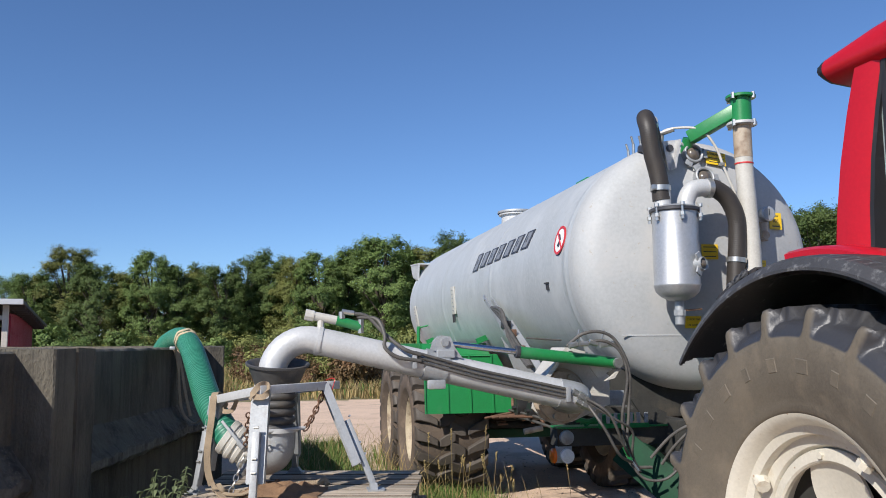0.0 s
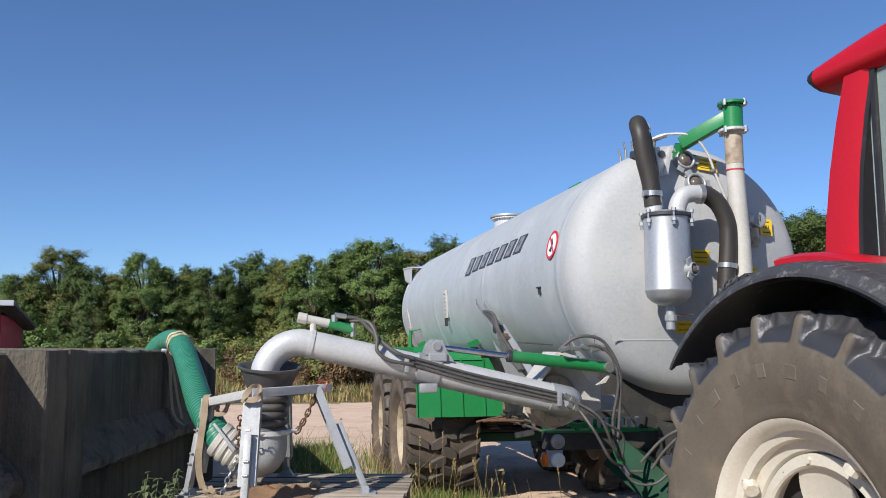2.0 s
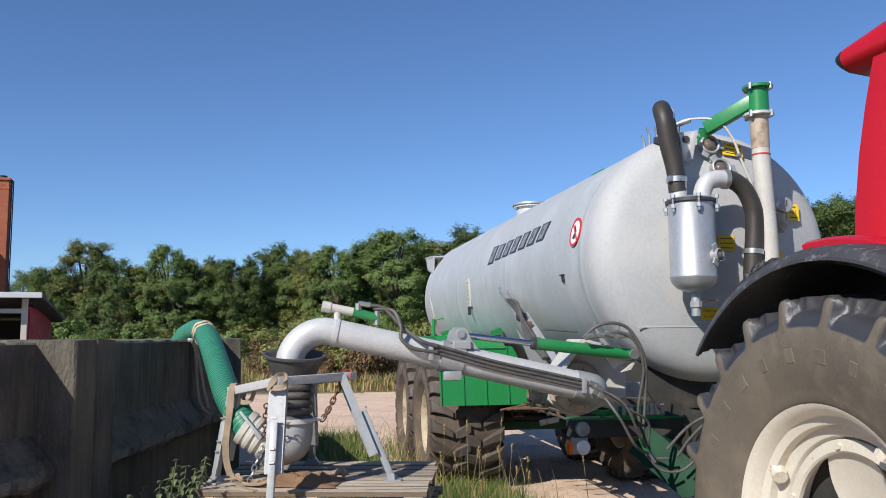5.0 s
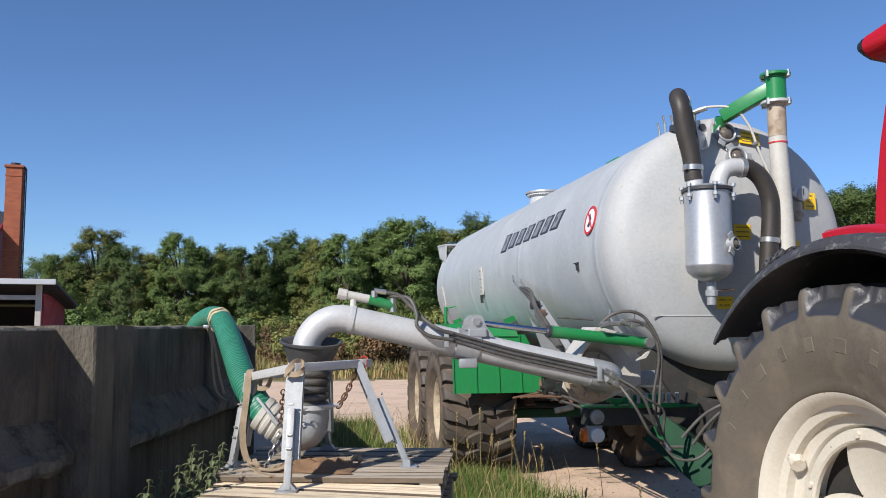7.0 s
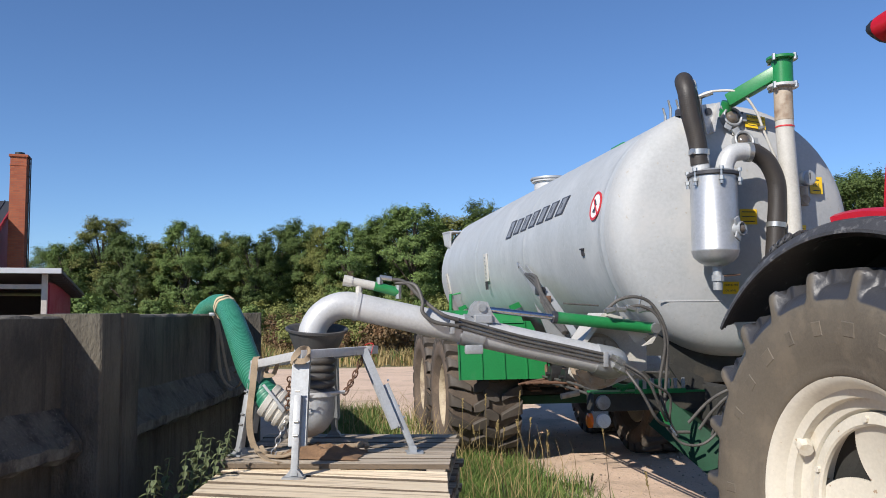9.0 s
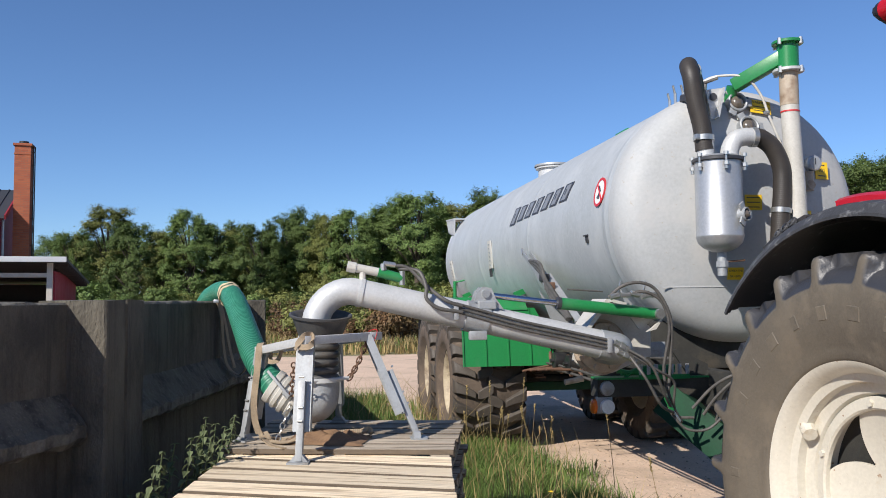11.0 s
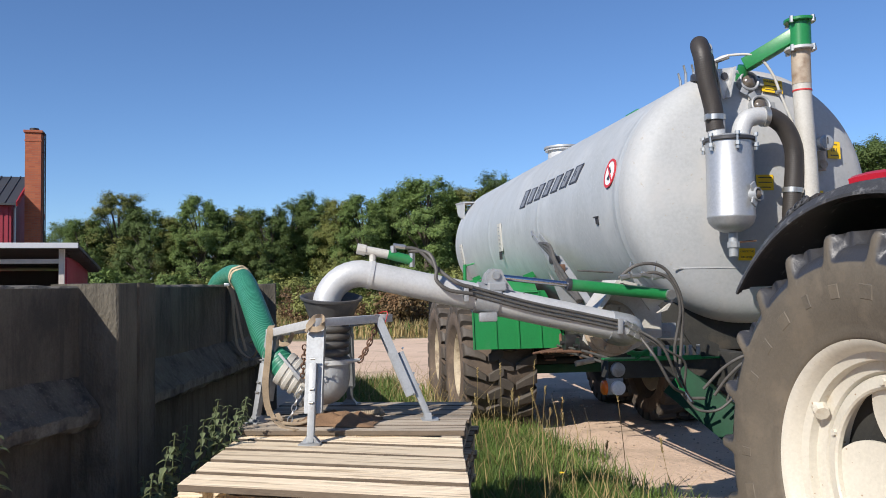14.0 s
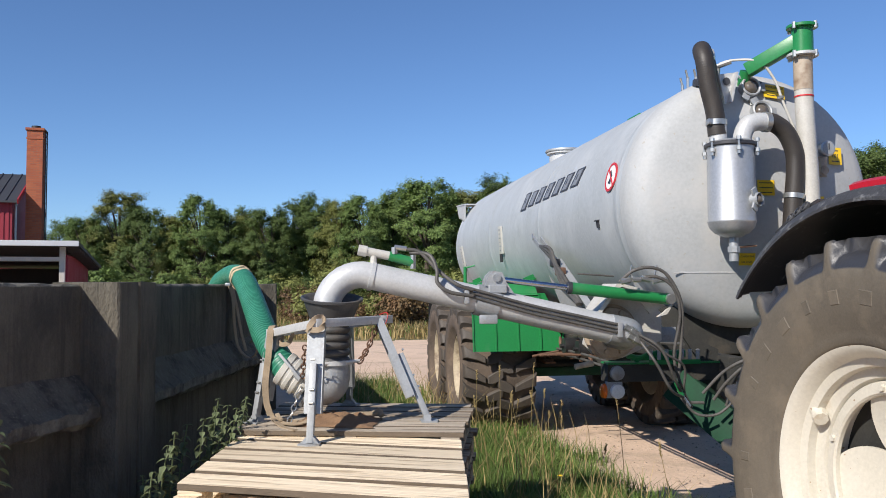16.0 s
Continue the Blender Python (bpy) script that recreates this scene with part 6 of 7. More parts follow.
km = Matrix.Translation(K0) @ kd.to_track_quat('Z', 'Y').to_matrix().to_4x4()
bm = bmesh.new()
lathe(bm, [(0.063, -0.01), (0.095, -0.01), (0.101, 0.0), (0.101, 0.02), (0.090, 0.025), (0.090, 0.04), (0.103, 0.045), (0.104, 0.065), (0.094, 0.07), (0.094, 0.085), (0.104, 0.09), (0.104, 0.11), (0.095, 0.115), (0.095, 0.13), (0.101, 0.135), (0.099, 0.165), (0.088, 0.17), (0.063, 0.17)], 44, km, closed=True)
coup = part("coupling", bm, WHITE_STEEL, pump, "whitish ribbed hose coupling")
bm = bmesh.new()
lathe(bm, [(0.08, -0.05), (0.125, -0.05), (0.125, -0.03), (0.08, -0.03)], 40, km, closed=True)
part("flange", bm, GALV_OLD, pump)
bm = bmesh.new()
q = K0 + kd * 0.08 + Vector((0.0, -0.11, 0.045))
beam(bm, q + kd * 0.09 + Vector((0, 0.01, 0.04)), q - kd * 0.06 + Vector((0, -0.015, -0.015)), 0.016, 0.010, (0, -1, 0.2), 0.003)
rod(bm, q - kd * 0.06 + Vector((0, 0.01, -0.02)), q - kd * 0.02 + Vector((0, 0.02, -0.01)), 0.02, seg=10)
part("coupling_lever", bm, GALV_OLD, coup)
bm = bmesh.new()
box(bm, -0.775, -0.74, 4.64, 4.67, 1.12, 1.19, 0.008)
rod(bm, (-0.757, 4.66, 1.175), (-0.757, 4.63, 1.175), 0.02, seg=12)
part("latch", bm, RUSTY_CAST, coup)

# ---- green suction hose over the wall ----
HP = [K1 - kd * 0.06, K1, (-0.985, 4.85, 1.30), (-1.081, 5.033, 1.392), (-1.227, 5.433, 1.535), (-1.405, 5.933, 1.692), (-1.54, 6.283, 1.762), (-1.67, 6.60, 1.776), (-1.77, 6.80, 1.757), (-1.86, 6.93, 1.71), (-1.93, 7.02, 1.58), (-1.98, 7.08, 1.2), (-2.0, 7.1, 0.6)]
hose = thing("suction_hose", pose(0, 0, 0), "green ribbed plastic suction hose hung over the concrete wall", "hose")
bm = bmesh.new()
tube(bm, HP, 0.075, seg=32, ribs=0.004, pitch=0.026, caps=False)
ht = part("hose_tube", bm, GREEN_HOSE, hose)
ht.data.materials.append(HOSE_RIB)
for k, f in enumerate(ht.data.polygons):
    if (k // 32) % 4 == 1:
        f.material_index = 1


def strap(bm, pts, w, side=(1, 0, 0), t=0.003, smooth=8):
    """A flat band along pts, its width along side."""
    P = smooth_path(pts, smooth)
    s = Vector(side).normalized()
    rows = []
    for i, p in enumerate(P):
        d = (P[min(i + 1, len(P) - 1)] - P[max(i - 1, 0)]).normalized()
        n = d.cross(s)
        n = n.normalized() if n.length > 1e-4 else Vector((0, 0, 1))
        ss = n.cross(d).normalized()
        rows.append([bm.verts.new(p + ss * w / 2 + n * t), bm.verts.new(p - ss * w / 2 + n * t), bm.verts.new(p - ss * w / 2 - n * t), bm.verts.new(p + ss * w / 2 - n * t)])
    for a, b in zip(rows, rows[1:]):
        for k in range(4):
            bm.faces.new((a[k], a[(k + 1) % 4], b[(k + 1) % 4], b[k]))
    bm.faces.new(rows[0][::-1])
    bm.faces.new(rows[-1])
    return bm


# band round the hose's crest with a tail on the wall
hc = Vector((-1.50, 6.18, 1.745))
hd = Vector((-0.135, 0.35, 0.10)).normalized()
u = hd.orthogonal().normalized()
v = hd.cross(u)
hose_strap = thing("hose_strap", pose(0, 0, 0), "pale webbing strap tied round the green hose", "strap")
for o in (-0.045, 0.03):
    bm = bmesh.new()
    strap(bm, [hc + hd * (o + 0.012 * math.sin(3 * k)) + (u * math.cos(2 * math.pi * k / 12) + v * math.sin(2 * math.pi * k / 12)) * 0.083 for k in range(13)], 0.034, hd)
    part("band", bm, CANVAS_PALE, hose_strap)
bm = bmesh.new()
box(bm, -1.60, -1.56, 6.09, 6.11, 1.685, 1.71, 0.005)
part("buckle", bm, STEEL, hose_strap)
wall_strap = thing("wall_strap", pose(0, 0, 0), "tan webbing strap hanging down the concrete wall", "strap")
for pts in ([(-1.725, 6.664, 1.727), (-1.678, 6.640, 1.584), (-1.666, 6.640, 1.406), (-1.630, 6.628, 1.203), (-1.535, 6.616, 1.120), (-1.476, 6.616, 1.179), (-1.487, 6.616, 1.263), (-1.535, 6.616, 1.239)],
            [(-1.714, 6.735, 1.703), (-1.666, 6.712, 1.525), (-1.630, 6.700, 1.346), (-1.583, 6.688, 1.168)]):
    bm = bmesh.new()
    strap(bm, pts, 0.05, (0.15, 1, 0))
    part("webbing", bm, CANVAS, wall_strap)
# straps on the stand
stand_strap = thing("stand_strap", pose(0, 0, 0), "worn tan lashing strap wrapped over the pump stand", "strap")
lt = tops["left"]
for pts, w, sd in (([lt + Vector((0.02, 0.03, -0.06)), lt + Vector((0.01, 0.01, 0.032)), lt + Vector((0.0, -0.045, 0.02)), lt + Vector((-0.01, -0.06, -0.12)), lt + Vector((-0.025, -0.065, -0.27)), lt + Vector((-0.02, -0.06, -0.38)), lt + Vector((0.0, -0.05, -0.46))], 0.036, (1, 0, 0.1)),
                   ([lt + Vector((0.06, 0.02, -0.02)), lt + Vector((0.05, -0.03, -0.06)), lt + Vector((0.10, -0.04, -0.055)), lt + Vector((0.12, -0.01, -0.0))], 0.025, (0, 0.2, 1)),
                   ([lt + Vector((0.0, -0.05, -0.44)), lt + Vector((0.03, -0.09, -0.475)), lt + Vector((0.10, -0.17, -0.485)), lt + Vector((0.19, -0.22, -0.48)), lt + Vector((0.25, -0.18, -0.465)), lt + Vector((0.21, -0.11, -0.48)), lt + Vector((0.13, -0.10, -0.488)), lt + Vector((0.08, -0.15, -0.47)), lt + Vector((0.05, -0.12, -0.44))], 0.024, (0.7, 0.7, 0.35)),
                   ([lt + Vector((0.03, -0.12, -0.47)), lt + Vector((0.10, -0.22, -0.495)), lt + Vector((0.16, -0.28, -0.50)), lt + Vector((0.19, -0.32, -0.498))], 0.03, (0.6, 0.8, 0)),
                   ([tops["front"] + Vector((-0.045, -0.045, -0.045)), tops["front"] + Vector((-0.03, -0.045, -0.01)), tops["front"] + Vector((0.0, -0.03, 0.028)), tops["front"] + Vector((0.03, 0.0, 0.03)), tops["front"] + Vector((0.045, -0.03, 0.0)), tops["front"] + Vector((0.02, -0.047, -0.03)), tops["front"] + Vector((-0.03, -0.047, -0.03))], 0.03, (0.2, 0.2, 1))):
    bm = bmesh.new()
    strap(bm, pts, w, sd)
    part("webbing", bm, CANVAS, stand_strap)
bm = bmesh.new()
q = tops["right"] + Vector((0.02, 0, 0))
tube(bm, [q + Vector((-0.02, -0.03, 0.02)), q + Vector((0.0, -0.035, -0.03)), q + Vector((0.02, -0.03, 0.03)), q + Vector((0.0, 0.0, 0.04)), q + Vector((-0.03, -0.02, 0.03))], 0.0024, seg=6)
red_tie = part("red_tie", bm, SIGN_RED, stand_strap)


def chain(name, a, b, sag, n, material, label, r=0.0045, ll=0.052):
    ob = thing(name, pose(0, 0, 0), label, "chain")
    a, b = Vector(a), Vector(b)
    for k in range(n):
        t = (k + 0.5) / n
        p = a.lerp(b, t) - Vector((0, 0, sag * 4 * t * (1 - t)))
        t2 = t + 0.02
        p2 = a.lerp(b, t2) - Vector((0, 0, sag * 4 * t2 * (1 - t2)))
        q = (p2 - p).to_track_quat('Y', 'Z').to_matrix().to_4x4()
        bm = bmesh.new()
        loop = [(0.011, -ll / 2 + 0.011, 0), (0.013, 0, 0), (0.011, ll / 2 - 0.011, 0), (0, ll / 2, 0), (-0.011, ll / 2 - 0.011, 0), (-0.013, 0, 0), (-0.011, -ll / 2 + 0.011, 0), (0, -ll / 2, 0), (0.011, -ll / 2 + 0.011, 0)]
        tube(bm, loop, r, seg=6, caps=False, smooth=2)
        part("link", bm, material, ob, m=Matrix.Translation(p) @ q @ Matrix.Rotation(radians(90 * (k % 2) + 15), 4, 'Y'))
    return ob


chain("rusty_chain", tops["right"] + Vector((-0.02, 0.0, -0.02)), (FCX + 0.17, FCY - 0.04, 1.25), 0.02, 8, RUST, "rusty steel chain from the stand to the holder ring")
chain("bright_chain", (-0.80, 4.66, 1.12), (-0.86, 4.62, 0.93), 0.0, 6, STEEL, "bright steel chain hanging from the hose coupling", 0.0035, 0.044)
chain("short_rusty_chain", tops["front"] + Vector((-0.07, 0.06, -0.12)), (-0.79, 4.66, 1.17), 0.0, 7, RUST, "short rusty chain behind the stand leg", 0.004, 0.046)

# crumpled sacking on the pallets
bm = bmesh.new()
n = 22
rows = []
for j in range(n):
    row = []
    for i in range(n):
        x, y = (i / (n - 1) - 0.5) * 0.46, (j / (n - 1) - 0.5) * 0.34
        e = min(1, 4 * min(i, j, n - 1 - i, n - 1 - j) / n)
        zz = 0.004 + e * (0.028 + 0.045 * abs(noise.noise(Vector((x * 9, y * 13, 2)))) + 0.02 * noise.noise(Vector((x * 30, y * 30, 1))))
        row.append(bm.verts.new((x + 0.03 * noise.noise(Vector((y * 8, 3, 1))), y + 0.04 * noise.noise(Vector((x * 8, 0, 1))), zz)))
    rows.append(row)
for a, b in zip(rows, rows[1:]):
    for i in range(n - 1):
        bm.faces.new((a[i], a[i + 1], b[i + 1], b[i]))
SACK = mat("brown_sacking", (0.22, 0.13, 0.07), (0.15, 0.09, 0.05), rough=0.95, scale=14, fine=120, bump=0.5, bump_scale=110)
sack = part("sacking", bm, SACK, m=pose(-0.60, 4.70, P2 + 0.001, 0, 0, -8))
tagged(sack, "crumpled brown sacking lying on the pallets", "sack")
rope = thing("rope_end", pose(-0.48, 4.82, P2, 0, 0, 0), "frayed tan rope end on the grey pallet", "rope")
bm = bmesh.new()
tube(bm, [(-0.12, -0.05, 0.02), (-0.02, -0.02, 0.03), (0.06, 0.0, 0.03), (0.10, 0.02, 0.045), (0.12, 0.0, 0.02)], 0.016, seg=8, ribs=0.002, pitch=0.012)
part("strand", bm, CANVAS, rope)

# ---- buildings behind the store ----
RED_WALL = mat("dark_red_cladding", (0.27, 0.02, 0.036), (0.22, 0.016, 0.03), rough=0.6, scale=1.5, fine=30, bump=0.1, bump_scale=20)
RED_TRIM = mat("bright_red_trim", (0.34, 0.02, 0.03), rough=0.5)
ROOF = mat("black_sheet_roof", (0.035, 0.037, 0.04), (0.05, 0.05, 0.052), rough=0.5, scale=1, fine=20)
DARK = mat("dark_boards", (0.035, 0.026, 0.022), (0.05, 0.038, 0.03), rough=0.9, scale=3, fine=30, bump=0.3, bump_scale=30, stretch=(4, 4, 0.6))
FASCIA = mat("pale_metal_edge", (0.55, 0.56, 0.57), (0.45, 0.46, 0.47), rough=0.5, metal=0.2, scale=2)
PALE_WOOD = mat("weathered_white_timber", (0.55, 0.5, 0.44), (0.42, 0.38, 0.33), rough=0.8, scale=3, fine=40, bump=0.2)


def brick_mat():
    m = mat("orange_red_brick", (0.36, 0.10, 0.045), (0.28, 0.075, 0.035), rough=0.9, scale=3, fine=30)
    nt = m.node_tree
    N, L = nt.nodes, nt.links
    b = N["Principled BSDF"]
    br = N.new("ShaderNodeTexBrick")
    br.inputs["Scale"].default_value = 1.0
    br.inputs["Brick Width"].default_value = 0.25
    br.inputs["Row Height"].default_value = 0.077
    br.inputs["Mortar Size"].default_value = 0.006
    br.inputs["Color1"].default_value = (0.40, 0.115, 0.05, 1)
    br.inputs["Color2"].default_value = (0.31, 0.08, 0.04, 1)
    br.inputs["Mortar"].default_value = (0.22, 0.12, 0.08, 1)
    tc = N.new("ShaderNodeTexCoord")
    sx = N.new("ShaderNodeSeparateXYZ")
    ad = N.new("ShaderNodeMath")
    cb = N.new("ShaderNodeCombineXYZ")
    L.new(tc.outputs["Object"], sx.inputs[0])
    L.new(sx.outputs[0], ad.inputs[0])
    L.new(sx.outputs[1], ad.inputs[1])
    L.new(ad.outputs[0], cb.inputs[0])
    L.new(sx.outputs[2], cb.inputs[1])
    L.new(cb.outputs[0], br.inputs["Vector"])
    L.new(br.outputs["Color"], b.inputs["Base Color"])
    return m


BRICK = brick_mat()
FARM = 17.0
shed = thing("open_shed", pose(-9.93, 22.0, 0, 0, 0, FARM), "low dark red open-fronted shed with a pale roof edge", "shed")
bm = bmesh.new()
box(bm, -12, 0.0, 5.0, 5.1, 0, 2.3)
part("back_wall", bm, DARK, shed, smooth=False)
bm = bmesh.new()
box(bm, -0.1, 0.0, 0.1, 5.0, 0, 2.55)
side_wall = part("side_wall", bm, RED_WALL, shed, smooth=False)
for i in range(24):
    bm = bmesh.new()
    box(bm, 0.0, 0.02, 0.12 + 0.2 * i, 0.27 + 0.2 * i, 0, 2.5)
    part("board", bm, RED_WALL, side_wall, smooth=False)
bm = bmesh.new()
prism(bm, [(-0.5, 2.80), (-0.5, 2.88), (5.6, 2.40), (5.6, 2.32)], 'x', -12.4, 0.35)
part("roof", bm, ROOF, shed, smooth=False)
bm = bmesh.new()
box(bm, -12.4, 0.36, -0.55, -0.49, 2.76, 2.90, 0.01)
part("fascia", bm, FASCIA, shed, smooth=False)
for i in range(12):
    bm = bmesh.new()
    y = 0.1 + 0.45 * i
    box(bm, 0.0, 0.33, y, y + 0.08, 2.74 - 0.079 * y - 0.1, 2.74 - 0.079 * y)
    part("rafter_end", bm, DARK, shed, smooth=False)
for x in (-0.1, -3.1, -6.1, -9.1, -12.0):
    bm = bmesh.new()
    box(bm, x - 0.07, x + 0.07, -0.02, 0.12, 0, 2.78, 0.01)
    part("post", bm, PALE_WOOD, shed, smooth=False)
bm = bmesh.new()
box(bm, -12.0, -0.1, 0.0, 0.1, 2.38, 2.50, 0.01)
part("beam", bm, PALE_WOOD, shed, smooth=False)
for k in range(3):
    bm = bmesh.new()
    box(bm, -12.0, -0.2, 4.85, 4.95, 0.5 + 0.6 * k, 0.62 + 0.6 * k)
    part("rail", bm, DARK, shed, smooth=False)

house = thing("farm_house", pose(-18.62, 36.0, 0, 0, 0, FARM), "dark red clad farm building with a black sheet roof", "house")
bm = bmesh.new()
box(bm, -14, 0, 0, 6.5, 0, 5.55)
prism(bm, [(0, 5.55), (6.5, 5.55), (3.25, 6.95)], 'x', -14, 0)
house_wall = part("wall", bm, RED_WALL, house, smooth=False)
for i in range(68):
    bm = bmesh.new()
    box(bm, -13.95 + 0.205 * i, -13.85 + 0.205 * i, -0.03, 0.0, 0, 5.5)
    part("board", bm, RED_WALL, house_wall, smooth=False)
for s in (0, 1):
    bm = bmesh.new()
    pr = [(-0.35, 5.36), (-0.35, 5.44), (3.25, 7.03), (3.25, 6.95)]
    if s:
        pr = [(6.5 - y, z) for y, z in pr]
    prism(bm, pr, 'x', -14.3, 0.25)
    rf = part("roof", bm, ROOF, house, smooth=False)
    for i in range(36):
        x = -14.2 + 0.4 * i
        bm = bmesh.new()
        y0, y1 = (-0.35, 3.25) if not s else (6.85, 3.25)
        beam(bm, (x, y0, 5.46), (x, y1, 7.05), 0.04, 0.04)
        part("seam", bm, ROOF, rf, smooth=False)
for y0, z0, y1, z1 in ((-0.4, 5.40, 3.25, 7.0), (6.9, 5.40, 3.25, 7.0)):
    bm = bmesh.new()
    beam(bm, (0.28, y0, z0), (0.28, y1, z1), 0.05, 0.22)
    part("barge_board", bm, RED_TRIM, house, smooth=False)
bm = bmesh.new()
rod(bm, (0.09, 0.3, 0), (0.09, 0.3, 5.3), 0.05, seg=10)
rod(bm, (0.09, 0.3, 5.3), (0.09, 1.6, 5.9), 0.05, seg=10)
part("downpipe", bm, FASCIA, house)
chimney = thing("brick_chimney", pose(-18.27, 37.3, 0, 0, 0, FARM), "tall orange-red brick chimney with a black ladder", "chimney")
bm = bmesh.new()
box(bm, -0.33, 0.33, -0.33, 0.33, 0, 8.73, 0.006)
part("shaft", bm, BRICK, chimney, smooth=False)
bm = bmesh.new()
box(bm, -0.39, 0.39, -0.39, 0.39, 8.731, 8.84, 0.01)
box(bm, -0.35, 0.35, -0.35, 0.35, 8.33, 8.41, 0.01)
part("cap", bm, BRICK, chimney, smooth=False)
bm = bmesh.new()
lathe(bm, [(0.14, 8.84), (0.2, 8.84), (0.2, 8.97), (0.14, 8.97)], 20, closed=True)
part("flue_pot", bm, BLACK_PLASTIC, chimney)
ladder = new("ladder")
ladder.parent = chimney
for y in (-0.2, 0.2):
    bm = bmesh.new()
    rod(bm, (0.43, y, 0.5), (0.43, y, 8.78), 0.025, seg=8)
    part("stile", bm, BLACK_PLASTIC, ladder)
for k in range(27):
    bm = bmesh.new()
    rod(bm, (0.43, -0.2, 0.7 + 0.3 * k), (0.43, 0.2, 0.7 + 0.3 * k), 0.02, seg=6)
    if k % 4 == 0:
        rod(bm, (0.33, 0, 0.7 + 0.3 * k), (0.43, 0, 0.7 + 0.3 * k), 0.02, seg=6)
    part("rung", bm, BLACK_PLASTIC, ladder)

# ---- plants ----
def leaf_mat(name, c1, c2, random_amount=0.25, trans=0.25):
    m = mat(name, c1, c2, rough=0.6, scale=0.8, fine=3, random_amount=random_amount, specular=0.3)
    nt = m.node_tree
    N, L = nt.nodes, nt.links
    b = N["Principled BSDF"]
    # per-leaf variation
    g = N.new("ShaderNodeNewGeometry")
    r = N.new("ShaderNodeMapRange")
    r.inputs[3].default_value, r.inputs[4].default_value = 0.65, 1.4
    L.new(g.outputs["Random Per Island"], r.inputs[0])
    hv = N.new("ShaderNodeHueSaturation")
    src = b.inputs["Base Color"].links[0].from_socket
    L.new(src, hv.inputs["Color"])
    L.new(r.outputs[0], hv.inputs["Value"])
    L.new(hv.outputs[0], b.inputs["Base Color"])
    tr = N.new("ShaderNodeBsdfTranslucent")
    L.new(hv.outputs[0], tr.inputs[0])
    mx = N.new("ShaderNodeMixShader")
    mx.inputs[0].default_value = trans
    L.new(b.outputs[0], mx.inputs[1])
    L.new(tr.outputs[0], mx.inputs[2])
    L.new(mx.outputs[0], N["Material Output"].inputs[0])
    return m


LEAF = leaf_mat("woodland_leaves", (0.150, 0.205, 0.060), (0.100, 0.155, 0.047), trans=0.3)
LEAF_OLIVE = leaf_mat("olive_leaves", (0.215, 0.225, 0.066), (0.155, 0.175, 0.054), trans=0.3)
LEAF_BROWN = leaf_mat("brown_dock_leaves", (0.17, 0.095, 0.050), (0.12, 0.10, 0.040))
LEAF_NETTLE = leaf_mat("nettle_leaves", (0.155, 0.185, 0.092), (0.11, 0.14, 0.068), 0.2, 0.3)
BLADE = leaf_mat("green_grass", (0.155, 0.225, 0.055), (0.085, 0.14, 0.034), 0.0, 0.3)
DRY = leaf_mat("dry_grass", (0.36, 0.27, 0.12), (0.27, 0.21, 0.09), 0.0)
BARK = mat("tree_bark", (0.09, 0.07, 0.05), (0.06, 0.048, 0.036), rough=0.95, scale=5, fine=40, bump=0.6, bump_scale=20)


def leaf_cloud(rng, lobes, n, size, flat=0.5):
    """Leaves as small kinked quads spread through the outer shells of lobes (x, y, z, rx, ry, rz)."""
    lobes = np.array(lobes)
    wts = lobes[:, 3] * lobes[:, 5]
    pick = rng.choice(len(lobes), n, p=wts / wts.sum())
    v = rng.normal(size=(n, 3))
    v /= np.linalg.norm(v, axis=1)[:, None]
    rad = np.abs(rng.normal(0.80, 0.28, n))
    # sprays point in a few directions per clump and leave gaps
    knots = rng.normal(size=(len(lobes), 9, 3))
    knots /= np.linalg.norm(knots, axis=2)[:, :, None]
    kk = knots[pick]
    near = np.argmax(np.einsum('nj,nkj->nk', v, kk), axis=1)
    v = v * 0.62 + kk[np.arange(n), near] * 0.38 + rng.normal(scale=0.08, size=(n, 3))
    c = lobes[pick, :3] + v * lobes[pick, 3:] * rad[:, None]
    outw = c - np.array([0, 0, lobes[:, 2].mean() * 0.7])
    outw /= np.linalg.norm(outw, axis=1)[:, None]
    nrm = v * 0.7 + outw * 0.9 + rng.normal(scale=0.55, size=(n, 3)) + np.array([0, 0, 0.3])
    nrm /= np.linalg.norm(nrm, axis=1)[:, None]
    t = np.cross(nrm, rng.normal(size=(n, 3)))
    t /= np.linalg.norm(t, axis=1)[:, None]
    b = np.cross(nrm, t)
    s = size * rng.uniform(0.6, 1.35, n)[:, None]
    quad = np.stack([c - t * s, c + b * s * 0.55 + nrm * s * 0.12, c + t * s, c - b * s * 0.55 + nrm * s * 0.12], axis=1).reshape(-1, 3)
    faces = np.arange(4 * n).reshape(-1, 4)
    return quad, faces


def cloud_object(name, quad, faces, material, parent=None, m=None):
    me = bpy.data.meshes.new(name)
    me.from_pydata(quad.tolist(), [], faces.tolist())
    me.materials.append(material)
    ob = new(name, me)
    if parent is not None:
        ob.parent = parent
    if m is not None:
        ob.matrix_basis = m
    return ob


